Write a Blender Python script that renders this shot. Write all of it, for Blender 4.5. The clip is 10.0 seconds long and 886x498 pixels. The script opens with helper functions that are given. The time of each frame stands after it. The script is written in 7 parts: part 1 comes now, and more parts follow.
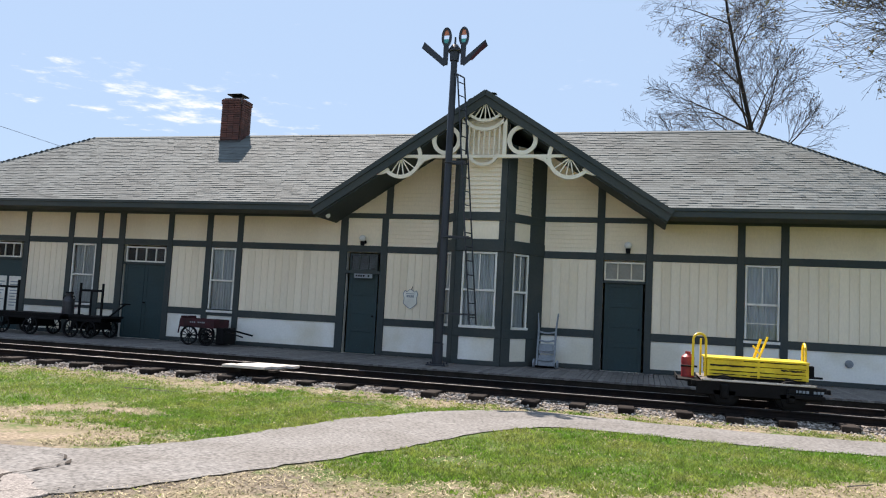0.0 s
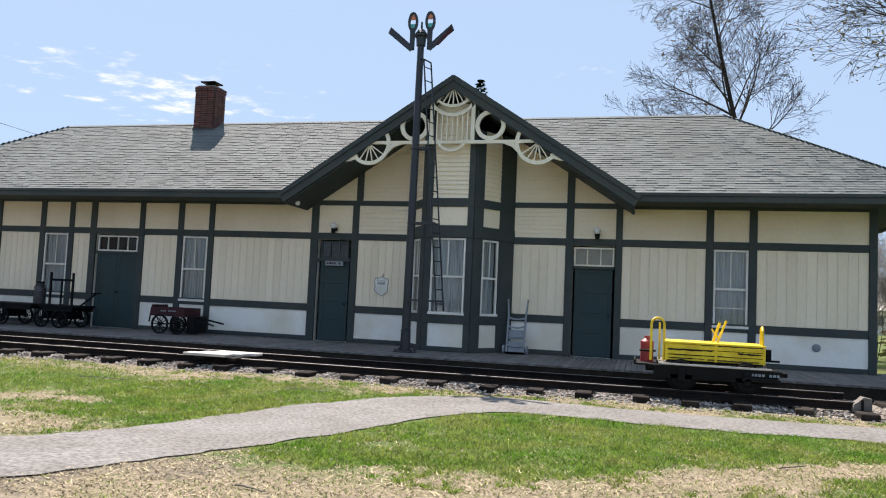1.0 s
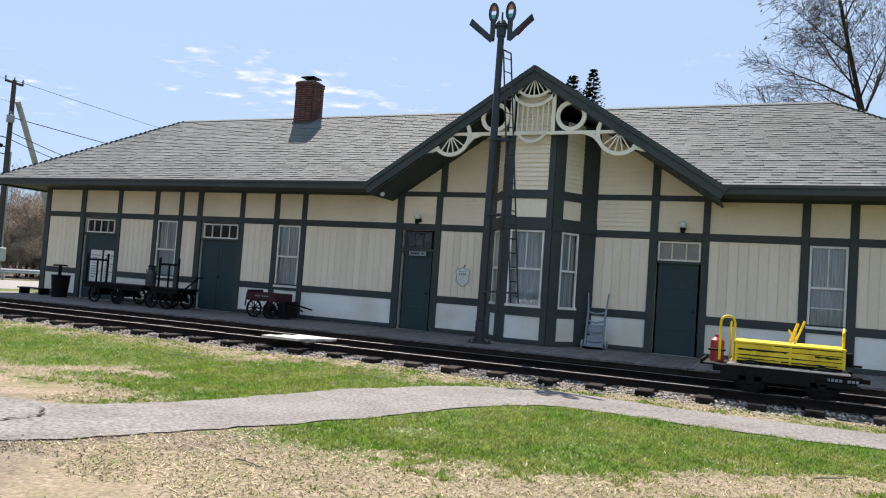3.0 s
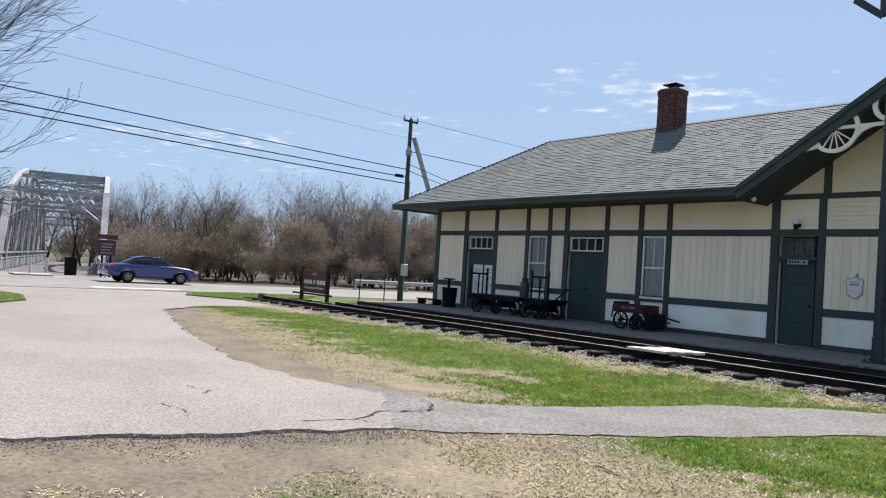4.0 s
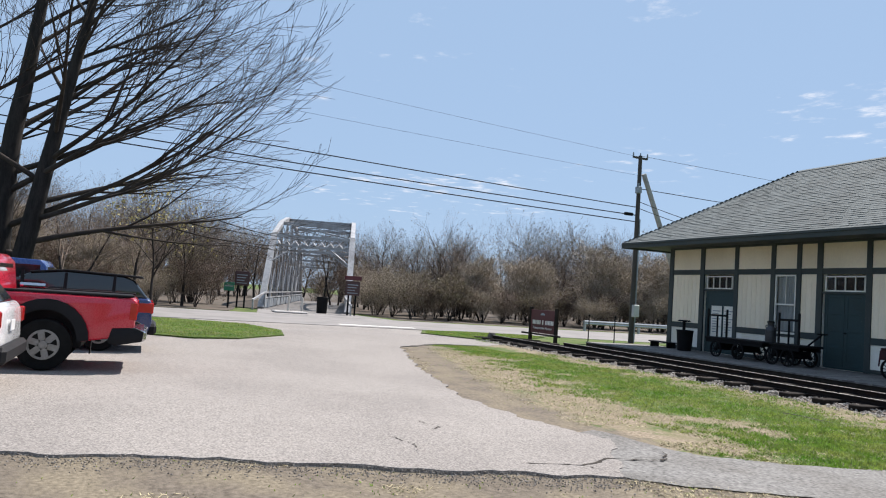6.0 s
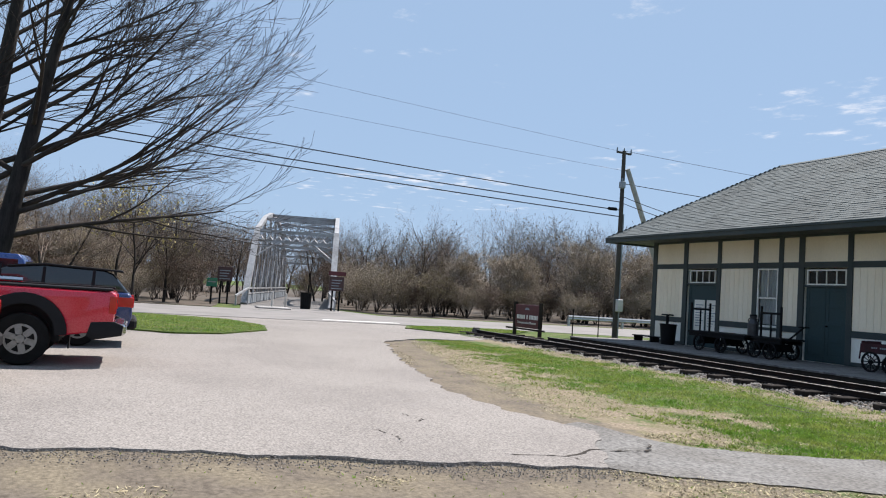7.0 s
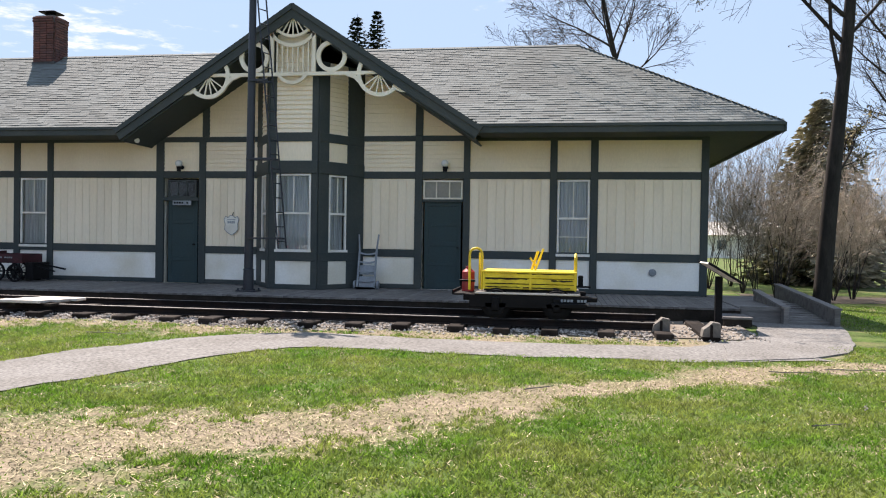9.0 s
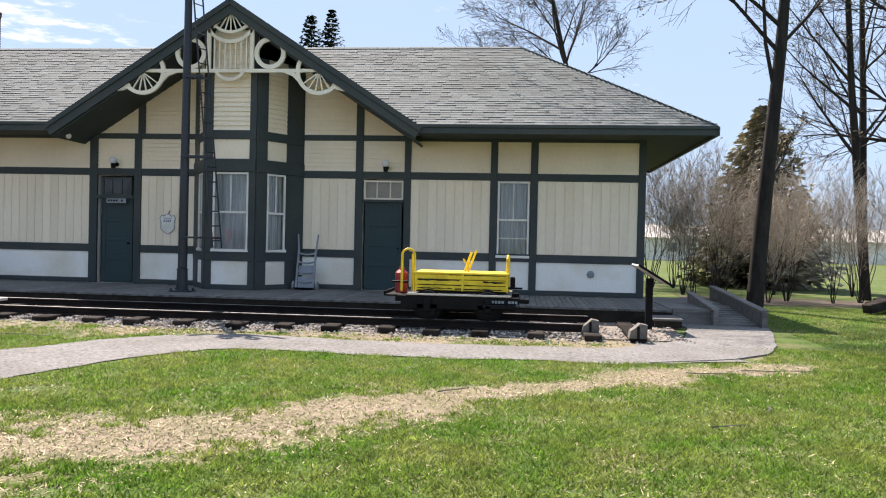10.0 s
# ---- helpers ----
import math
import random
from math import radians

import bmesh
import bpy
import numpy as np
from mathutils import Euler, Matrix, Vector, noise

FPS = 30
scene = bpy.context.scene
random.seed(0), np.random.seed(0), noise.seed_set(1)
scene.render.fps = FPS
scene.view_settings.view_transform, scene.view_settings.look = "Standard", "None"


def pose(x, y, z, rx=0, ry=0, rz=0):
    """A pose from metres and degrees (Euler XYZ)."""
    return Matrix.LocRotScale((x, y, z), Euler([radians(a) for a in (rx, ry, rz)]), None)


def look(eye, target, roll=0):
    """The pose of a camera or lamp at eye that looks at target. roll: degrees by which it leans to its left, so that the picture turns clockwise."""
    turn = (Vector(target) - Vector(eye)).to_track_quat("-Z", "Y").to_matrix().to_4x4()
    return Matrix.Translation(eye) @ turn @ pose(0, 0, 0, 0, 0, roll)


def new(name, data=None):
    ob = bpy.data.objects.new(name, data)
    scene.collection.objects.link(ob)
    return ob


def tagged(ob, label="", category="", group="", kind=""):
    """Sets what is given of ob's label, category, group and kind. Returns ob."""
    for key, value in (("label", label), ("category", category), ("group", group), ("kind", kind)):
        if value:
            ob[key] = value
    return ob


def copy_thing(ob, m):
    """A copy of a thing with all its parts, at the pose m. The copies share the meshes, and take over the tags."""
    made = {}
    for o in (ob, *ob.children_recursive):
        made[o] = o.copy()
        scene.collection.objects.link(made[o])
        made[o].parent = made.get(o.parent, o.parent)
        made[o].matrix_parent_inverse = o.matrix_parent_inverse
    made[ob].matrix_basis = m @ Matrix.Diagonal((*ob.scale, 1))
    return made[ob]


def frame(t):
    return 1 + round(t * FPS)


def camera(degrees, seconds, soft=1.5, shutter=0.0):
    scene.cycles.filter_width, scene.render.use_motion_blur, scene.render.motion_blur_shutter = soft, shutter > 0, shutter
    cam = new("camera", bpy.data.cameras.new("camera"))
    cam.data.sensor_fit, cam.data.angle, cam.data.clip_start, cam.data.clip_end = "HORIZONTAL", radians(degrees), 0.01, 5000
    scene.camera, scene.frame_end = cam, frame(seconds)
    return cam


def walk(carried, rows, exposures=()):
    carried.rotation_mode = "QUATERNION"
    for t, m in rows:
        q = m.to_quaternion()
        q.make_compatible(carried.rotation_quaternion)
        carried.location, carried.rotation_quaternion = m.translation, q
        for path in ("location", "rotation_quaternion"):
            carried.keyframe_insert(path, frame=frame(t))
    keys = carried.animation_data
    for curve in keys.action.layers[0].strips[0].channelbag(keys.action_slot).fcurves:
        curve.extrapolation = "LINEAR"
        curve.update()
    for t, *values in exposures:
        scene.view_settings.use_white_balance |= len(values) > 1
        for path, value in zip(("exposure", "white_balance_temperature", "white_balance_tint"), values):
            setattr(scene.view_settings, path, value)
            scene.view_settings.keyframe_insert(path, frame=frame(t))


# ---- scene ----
from mathutils.geometry import tessellate_polygon

cam = camera(60.7, 10.0, soft=1.1)
PATH = [
    (0, (3.694, -18.029, 1.489), (3.173, -16.105, 1.651), 3.0),
    (0.5, (4.015, -17.859, 1.464), (3.505, -15.931, 1.61), 2.7),
    (1, (4.299, -17.796, 1.473), (3.787, -15.867, 1.606), 2.6),
    (1.5, (4.522, -17.649, 1.482), (3.995, -15.723, 1.605), 2.6),
    (2, (4.812, -17.615, 1.483), (4.242, -15.701, 1.594), 2.8),
    (3.3, (5.32, -17.497, 1.512), (4.327, -15.763, 1.594), 3.9),
    (3.5, (5.376, -17.486, 1.505), (4.223, -15.853, 1.575), 3.6),
    (4, (5.396, -17.544, 1.523), (3.834, -16.297, 1.582), 3.6),
    (4.5, (5.346, -17.573, 1.526), (3.564, -16.669, 1.614), 3.1),
    (5, (5.351, -17.625, 1.529), (3.502, -16.868, 1.633), 3.1),
    (6.5, (5.306, -17.4, 1.494), (3.445, -16.678, 1.623), 4.0),
    (7, (5.272, -17.42, 1.464), (3.426, -16.659, 1.583), 3.8),
    (7.5, (5.294, -17.485, 1.456), (3.593, -16.437, 1.557), 2.8),
    (8, (5.478, -17.428, 1.485), (4.411, -15.738, 1.551), 1.0),
    (8.2, (5.589, -17.425, 1.485), (4.814, -15.581, 1.522), 0.56),
    (8.5, (5.75, -17.421, 1.483), (5.257, -15.483, 1.485), 0.4),
    (9, (5.946, -17.295, 1.471), (5.635, -15.32, 1.445), 0.9),
    (9.5, (6.147, -17.165, 1.479), (5.906, -15.18, 1.451), 1.2),
    (10, (6.371, -17.167, 1.48), (6.166, -15.178, 1.458), 1.3),
]
walk(cam, [(t, look(eye, target, roll)) for t, eye, target, roll in PATH], [(t, e, k, tint) for t, e, k, tint in ((0.0, 1.34, 6800, 16.0), (2.1, 1.34, 6800, 16.0), (3.5, 1.26, 6700, 15.0), (3.9, 1.10, 6500, 14.0), (5.0, 0.98, 6400, 13.0), (6.5, 1.01, 6400, 13.0), (7.7, 0.90, 6500, 13.0), (8.2, 1.14, 6700, 16.0), (9.0, 1.45, 6900, 18.0), (10.0, 1.5, 6900, 18.0))])

# ---------------------------------------------------------------- light
SUN = Vector((-2.9, 4.5, 7.4)).normalized()
sun = new("sun", bpy.data.lights.new("sun", "SUN"))
sun.data.energy, sun.data.angle, sun.data.color = 4.1, radians(0.5), (1.0, 0.94, 0.86)
sun.matrix_world = look(SUN * 60, (0, 0, 0))


def sky_world():
    w = bpy.data.worlds.new("sky")
    scene.world = w
    w.use_nodes = True
    n, l = w.node_tree.nodes, w.node_tree.links
    n.clear()
    out, bg = n.new("ShaderNodeOutputWorld"), n.new("ShaderNodeBackground")
    sky = n.new("ShaderNodeTexSky")
    sky.sky_type, sky.sun_disc = "NISHITA", False
    sky.sun_elevation = math.asin(SUN.z)
    sky.sun_rotation = math.atan2(SUN.x, SUN.y)
    sky.air_density, sky.dust_density, sky.ozone_density = 1.0, 0.15, 1.6
    # thin cumulus: noise on the sky's dome, flattened towards the horizon
    co = n.new("ShaderNodeTexCoord")
    sep = n.new("ShaderNodeSeparateXYZ")
    l.new(co.outputs["Generated"], sep.inputs[0])
    zz = n.new("ShaderNodeMath"); zz.operation = "MAXIMUM"; zz.inputs[1].default_value = 0.03
    l.new(sep.outputs["Z"], zz.inputs[0])
    px = n.new("ShaderNodeMath"); px.operation = "DIVIDE"
    py = n.new("ShaderNodeMath"); py.operation = "DIVIDE"
    l.new(sep.outputs["X"], px.inputs[0]); l.new(zz.outputs[0], px.inputs[1])
    l.new(sep.outputs["Y"], py.inputs[0]); l.new(zz.outputs[0], py.inputs[1])
    com = n.new("ShaderNodeCombineXYZ")
    l.new(px.outputs[0], com.inputs[0]); l.new(py.outputs[0], com.inputs[1])
    big = n.new("ShaderNodeTexNoise"); big.inputs["Scale"].default_value = 0.55; big.inputs["Detail"].default_value = 2.0
    fine = n.new("ShaderNodeTexNoise"); fine.inputs["Scale"].default_value = 4.2; fine.inputs["Detail"].default_value = 7.0; fine.inputs["Roughness"].default_value = 0.62
    l.new(com.outputs[0], big.inputs["Vector"]); l.new(com.outputs[0], fine.inputs["Vector"])
    add = n.new("ShaderNodeMath"); add.operation = "MULTIPLY_ADD"; add.inputs[1].default_value = 0.6
    l.new(big.outputs["Fac"], add.inputs[0]); l.new(fine.outputs["Fac"], add.inputs[2])
    ramp = n.new("ShaderNodeMapRange")
    ramp.interpolation_type = "SMOOTHSTEP"
    ramp.inputs[1].default_value, ramp.inputs[2].default_value, ramp.inputs[4].default_value = 0.95, 1.22, 1.0
    # the day's clouds lie in two low banks; elsewhere only wisps
    last = add.outputs[0]
    for bank, flat, reach, gain in (((-0.575, 0.775, 0.25), 2.6, 0.26, 0.25), ((-0.93, 0.36, 0.135), 6.0, 0.26, 0.22)):
        sub, scl, ln, mr, sm = (n.new("ShaderNode" + k) for k in ("VectorMath", "VectorMath", "VectorMath", "MapRange", "Math"))
        sub.operation, scl.operation, ln.operation, sm.operation = "SUBTRACT", "MULTIPLY", "LENGTH", "ADD"
        sub.inputs[1].default_value, scl.inputs[1].default_value = bank, (1, 1, flat)
        mr.interpolation_type = "SMOOTHSTEP"
        mr.inputs[2].default_value, mr.inputs[3].default_value, mr.inputs[4].default_value = reach, gain, 0.0
        l.new(co.outputs["Generated"], sub.inputs[0]), l.new(sub.outputs[0], scl.inputs[0]), l.new(scl.outputs[0], ln.inputs[0])
        l.new(ln.outputs["Value"], mr.inputs[0]), l.new(mr.outputs[0], sm.inputs[0]), l.new(last, sm.inputs[1])
        last = sm.outputs[0]
    l.new(last, ramp.inputs[0])
    mix = n.new("ShaderNodeMix"); mix.data_type = "RGBA"
    mix.inputs[7].default_value = (6.0, 6.2, 6.5, 1)
    # thin high haze evens the blue
    veil = n.new("ShaderNodeMix"); veil.data_type = "RGBA"
    veil.inputs[0].default_value, veil.inputs[7].default_value = 0.90, (2.42, 3.42, 4.75, 1)
    l.new(sky.outputs[0], veil.inputs[6])
    l.new(ramp.outputs[0], mix.inputs[0]); l.new(veil.outputs[2], mix.inputs[6])
    l.new(mix.outputs[2], bg.inputs[0])
    bg.inputs[1].default_value = 0.080
    l.new(bg.outputs[0], out.inputs[0])


sky_world()


# ---------------------------------------------------------------- materials
def rgba(c, k=1.0):
    return (c[0] * k, c[1] * k, c[2] * k, 1)


def mat(name, c, vary=0.25, big=1.5, fine=25.0, rough=0.7, bump=0.15, metal=0.0, second=None, stretch=(1, 1, 1), random_=0.0, island=0.0, coat=0.0, spec=0.5, dist=0.01, cut=(0.42, 0.62)):
    """Base colour c with large stains (towards second) and fine grain, both procedural; fine relief."""
    m = bpy.data.materials.new(name)
    m.use_nodes = True
    n, l = m.node_tree.nodes, m.node_tree.links
    p = n["Principled BSDF"]
    co, mp = n.new("ShaderNodeTexCoord"), n.new("ShaderNodeMapping")
    mp.inputs["Scale"].default_value = stretch
    l.new(co.outputs["Object"], mp.inputs[0])
    a, b = n.new("ShaderNodeTexNoise"), n.new("ShaderNodeTexNoise")
    a.inputs["Scale"].default_value, a.inputs["Detail"].default_value = big, 5
    b.inputs["Scale"].default_value, b.inputs["Detail"].default_value = fine, 4
    vec = mp.outputs[0]
    if random_:
        info, shift = n.new("ShaderNodeObjectInfo"), n.new("ShaderNodeVectorMath")
        shift.operation = "MULTIPLY_ADD"
        l.new(info.outputs["Random"], shift.inputs[0])
        shift.inputs[1].default_value = (37, 21, 13)
        l.new(vec, shift.inputs[2])
        vec = shift.outputs[0]
    l.new(vec, a.inputs["Vector"]), l.new(vec, b.inputs["Vector"])
    ra = n.new("ShaderNodeValToRGB")
    ra.color_ramp.elements[0].position, ra.color_ramp.elements[1].position = cut
    l.new(a.outputs["Fac"], ra.inputs[0])
    mix = n.new("ShaderNodeMix"); mix.data_type = "RGBA"
    mix.inputs[6].default_value = rgba(c)
    mix.inputs[7].default_value = rgba(second) if second else rgba(c, 1 - vary)
    l.new(ra.outputs[0], mix.inputs[0])
    hsv = n.new("ShaderNodeHueSaturation")
    l.new(mix.outputs[2], hsv.inputs["Color"])
    val = n.new("ShaderNodeMapRange")
    val.inputs[3].default_value, val.inputs[4].default_value = 1 - vary, 1 + vary
    val.inputs[1].default_value, val.inputs[2].default_value = 0.25, 0.75
    l.new(b.outputs["Fac"], val.inputs[0])
    last = val.outputs[0]
    for amount, node, sock in ((random_, "ShaderNodeObjectInfo", "Random"), (island, "ShaderNodeNewGeometry", "Random Per Island")):
        if amount:
            r, mr, mu = n.new(node), n.new("ShaderNodeMapRange"), n.new("ShaderNodeMath")
            mr.inputs[3].default_value, mr.inputs[4].default_value = 1 - amount, 1 + amount
            mu.operation = "MULTIPLY"
            l.new(r.outputs[sock], mr.inputs[0]), l.new(mr.outputs[0], mu.inputs[0]), l.new(last, mu.inputs[1])
            last = mu.outputs[0]
    l.new(last, hsv.inputs["Value"])
    l.new(hsv.outputs[0], p.inputs["Base Color"])
    rr = n.new("ShaderNodeMapRange")
    rr.inputs[3].default_value, rr.inputs[4].default_value = max(rough - 0.12, 0.03), min(rough + 0.12, 1)
    l.new(b.outputs["Fac"], rr.inputs[0]), l.new(rr.outputs[0], p.inputs["Roughness"])
    p.inputs["Metallic"].default_value = metal
    p.inputs["Coat Weight"].default_value = coat
    p.inputs["Specular IOR Level"].default_value = spec
    if bump:
        bp = n.new("ShaderNodeBump")
        bp.inputs["Strength"].default_value, bp.inputs["Distance"].default_value = bump, dist
        l.new(b.outputs["Fac"], bp.inputs["Height"]), l.new(bp.outputs[0], p.inputs["Normal"])
    return m


CREAM = mat("cream_paint", (0.89, 0.775, 0.60), 0.05, 0.9, 30, 0.6, 0.08, second=(0.82, 0.705, 0.53), stretch=(1, 1, 0.3), random_=0.04)
PALE = mat("pale_cream_paint", (0.86, 0.84, 0.78), 0.05, 0.8, 24, 0.6, 0.1, second=(0.72, 0.67, 0.55))
TRIM = mat("dark_green_paint", (0.039, 0.051, 0.052), 0.15, 1.2, 20, 0.6, 0.1, second=(0.052, 0.060, 0.057), spec=0.3)
DOOR = mat("green_door_paint", (0.025, 0.050, 0.055), 0.12, 1.2, 20, 0.55, 0.08, second=(0.026, 0.047, 0.049), spec=0.3)
SOFFIT = mat("soffit_paint", (0.028, 0.040, 0.040), 0.15, 1.2, 16, 0.7, 0.1)
WHITE = mat("white_paint", (0.78, 0.76, 0.70), 0.06, 2, 30, 0.5, 0.08, second=(0.66, 0.64, 0.57))
ORNAMENT = mat("ornament_cream_paint", (0.82, 0.76, 0.62), 0.06, 2, 30, 0.5, 0.06, second=(0.74, 0.66, 0.52))
SHINGLE = mat("asphalt_shingle", (0.150, 0.166, 0.163), 0.25, 0.8, 60, 0.85, 0.35, second=(0.128, 0.140, 0.137), island=0.12, random_=0.12, spec=0.16)
BRICK = mat("chimney_brick", (0.13, 0.050, 0.040), 0.2, 2, 30, 0.85, 0.3, second=(0.085, 0.042, 0.038), random_=0.25)
MORTAR = mat("mortar", (0.17, 0.14, 0.13), 0.2, 3, 40, 0.9, 0.3)
# flashing metal, its colour darkened to carry the shadow below the chimney
LEADS = mat("shadow_dark_flashing", (0.075, 0.078, 0.08), 0.2, 3, 20, 0.6, 0.05, metal=0.2)
GLASS = mat("window_glass", (0.10, 0.12, 0.13), 0.1, 2, 6, 0.08, 0.02, spec=0.7)
CURTAIN = mat("white_curtain", (0.62, 0.63, 0.64), 0.10, 3, 12, 0.8, 0.3, second=(0.48, 0.49, 0.51), stretch=(6, 6, 0.4))
BLIND = mat("tan_shade_cloth", (0.50, 0.43, 0.34), 0.1, 3, 20, 0.8, 0.1)
DECK = mat("weathered_deck_wood", (0.17, 0.16, 0.15), 0.3, 2.0, 14, 0.8, 0.3, second=(0.11, 0.10, 0.095), stretch=(0.5, 5, 5), random_=0.2)
TIE = mat("creosoted_tie_wood", (0.016, 0.013, 0.012), 0.35, 3, 18, 0.9, 0.5, second=(0.036, 0.030, 0.026), spec=0.1, random_=0.25)
RAIL = mat("rusty_rail_steel", (0.012, 0.010, 0.010), 0.3, 4, 40, 0.75, 0.2, second=(0.020, 0.014, 0.012), spec=0.12)
RAILTOP = mat("worn_rail_head", (0.24, 0.23, 0.225), 0.3, 5, 40, 0.5, 0.1, metal=0.9)
STONE = mat("ballast_stone", (0.34, 0.305, 0.27), 0.3, 5, 30, 0.9, 0.4, island=0.55)
BLACK = mat("black_iron", (0.007, 0.007, 0.008), 0.3, 4, 30, 0.6, 0.2, spec=0.12)
SIGNALP = mat("signal_dark_paint", (0.016, 0.02, 0.028), 0.2, 3, 25, 0.4, 0.1)
YELLOW = mat("yellow_paint", (0.80, 0.58, 0.02), 0.12, 4, 22, 0.45, 0.15, second=(0.66, 0.45, 0.015))
WORN = mat("bare_dark_wood", (0.032, 0.026, 0.021), 0.3, 4, 30, 0.9, 0.4, spec=0.15)
RED = mat("red_can_paint", (0.34, 0.03, 0.03), 0.2, 4, 25, 0.45, 0.1)
MAROON = mat("faded_maroon_paint", (0.060, 0.018, 0.022), 0.3, 4, 25, 0.75, 0.2, second=(0.034, 0.016, 0.017), spec=0.25)
GREYBLUE = mat("grey_blue_paint", (0.25, 0.28, 0.31), 0.2, 4, 25, 0.6, 0.1)


# ---------------------------------------------------------------- mesh helpers
def box(bm, x0, x1, y0, y1, z0, z1, b=0.0, m=None):
    """A box, with its edges rounded by b, placed by m."""
    r = bmesh.ops.create_cube(bm, size=1.0)
    vs = r["verts"]
    for v in vs:
        v.co = Vector((x0 + (v.co.x + 0.5) * (x1 - x0), y0 + (v.co.y + 0.5) * (y1 - y0), z0 + (v.co.z + 0.5) * (z1 - z0)))
        if m is not None:
            v.co = m @ v.co
    if b:
        es = list({e for v in vs for e in v.link_edges})
        bmesh.ops.bevel(bm, geom=es, offset=b, segments=1, affect="EDGES")


def rod(bm, p, q, r0, r1=None, n=10, caps=True):
    """A tapered rod from p to q."""
    p, q = Vector(p), Vector(q)
    d = q - p
    r1 = r0 if r1 is None else r1
    turn = d.to_track_quat("Z", "Y").to_matrix().to_4x4()
    bmesh.ops.create_cone(bm, cap_ends=caps, segments=n, radius1=r0, radius2=r1, depth=d.length, matrix=Matrix.Translation((p + q) / 2) @ turn)


def ring(bm, centre, axis, radius, r, n=28, k=8):
    """A torus round axis."""
    turn = Vector(axis).to_track_quat("Z", "Y").to_matrix().to_4x4()
    m = Matrix.Translation(centre) @ turn
    rows = []
    for i in range(n):
        a = 2 * math.pi * i / n
        rows.append([bm.verts.new(m @ Vector(((radius + r * math.cos(t)) * math.cos(a), (radius + r * math.cos(t)) * math.sin(a), r * math.sin(t)))) for t in (2 * math.pi * j / k for j in range(k))])
    for i in range(n):
        for j in range(k):
            bm.faces.new((rows[i][j], rows[(i + 1) % n][j], rows[(i + 1) % n][(j + 1) % k], rows[i][(j + 1) % k]))


def prism(bm, outline, y0, y1):
    """An outline in x and z, given thickness from y0 to y1."""
    a = [bm.verts.new((x, y0, z)) for x, z in outline]
    b = [bm.verts.new((x, y1, z)) for x, z in outline]
    bm.faces.new(a), bm.faces.new(b[::-1])
    for i in range(len(a)):
        j = (i + 1) % len(a)
        bm.faces.new((a[j], a[i], b[i], b[j]))


def slab(bm, outline, z0, z1):
    """An outline in x and y, given thickness from z0 to z1."""
    a = [bm.verts.new((x, y, z1)) for x, y in outline]
    b = [bm.verts.new((x, y, z0)) for x, y in outline]
    bm.faces.new(a), bm.faces.new(b[::-1])
    for i in range(len(a)):
        j = (i + 1) % len(a)
        bm.faces.new((a[i], b[i], b[j], a[j]))


def ribbon(bm, pts, w, y0, y1):
    """A band of width w along points in x and z, from y0 to y1 thick: a sawn fretwork piece."""
    pts = [Vector((x, 0, z)) for x, z in pts]
    left, right = [], []
    for i, p in enumerate(pts):
        d = (pts[min(i + 1, len(pts) - 1)] - pts[max(i - 1, 0)]).normalized()
        s = Vector((-d.z, 0, d.x)) * w / 2
        left.append(p + s), right.append(p - s)
    rows = [[bm.verts.new((v.x, y, v.z)) for y in (y0, y1) for v in (left[i], right[i])] for i in range(len(pts))]
    for a, b in zip(rows, rows[1:]):
        for i, j in ((0, 1), (1, 3), (3, 2), (2, 0)):
            bm.faces.new((a[i], a[j], b[j], b[i]))
    bm.faces.new([rows[0][i] for i in (0, 2, 3, 1)]), bm.faces.new([rows[-1][i] for i in (0, 1, 3, 2)])


def arc(cx, cz, r, a0, a1, n=16):
    return [(cx + r * math.cos(radians(a0 + (a1 - a0) * i / n)), cz + r * math.sin(radians(a0 + (a1 - a0) * i / n))) for i in range(n + 1)]


def part(name, bm, material, parent=None, label="", smooth=False, mesh=None):
    """Links a bmesh as one mesh object, under a thing or a part."""
    me = mesh or bpy.data.meshes.new(name)
    if mesh is None:
        bmesh.ops.recalc_face_normals(bm, faces=bm.faces)
        bm.to_mesh(me), bm.free()
        me.materials.append(material)
        if smooth:
            me.shade_smooth()
            me.set_sharp_from_angle(angle=radians(35))
    ob = new(name, me)
    ob.parent = parent
    if label:
        ob["label"] = label
    return ob


def thing(name, m, label, category, group="", kind=""):
    """An Empty at the thing's base, to parent its parts."""
    e = new(name)
    e.empty_display_size = 0.2
    e.matrix_world = m
    return tagged(e, label, category, group, kind)


def made(fn, *args, **kw):
    bm = bmesh.new()
    fn(bm, *args, **kw)
    return bm


def raw(name, verts, faces, material, parent=None, label="", smooth=False):
    me = bpy.data.meshes.new(name)
    me.from_pydata(verts, [], faces)
    me.materials.append(material)
    if smooth:
        me.shade_smooth()
    ob = new(name, me)
    ob.parent = parent
    if label:
        ob["label"] = label
    return ob


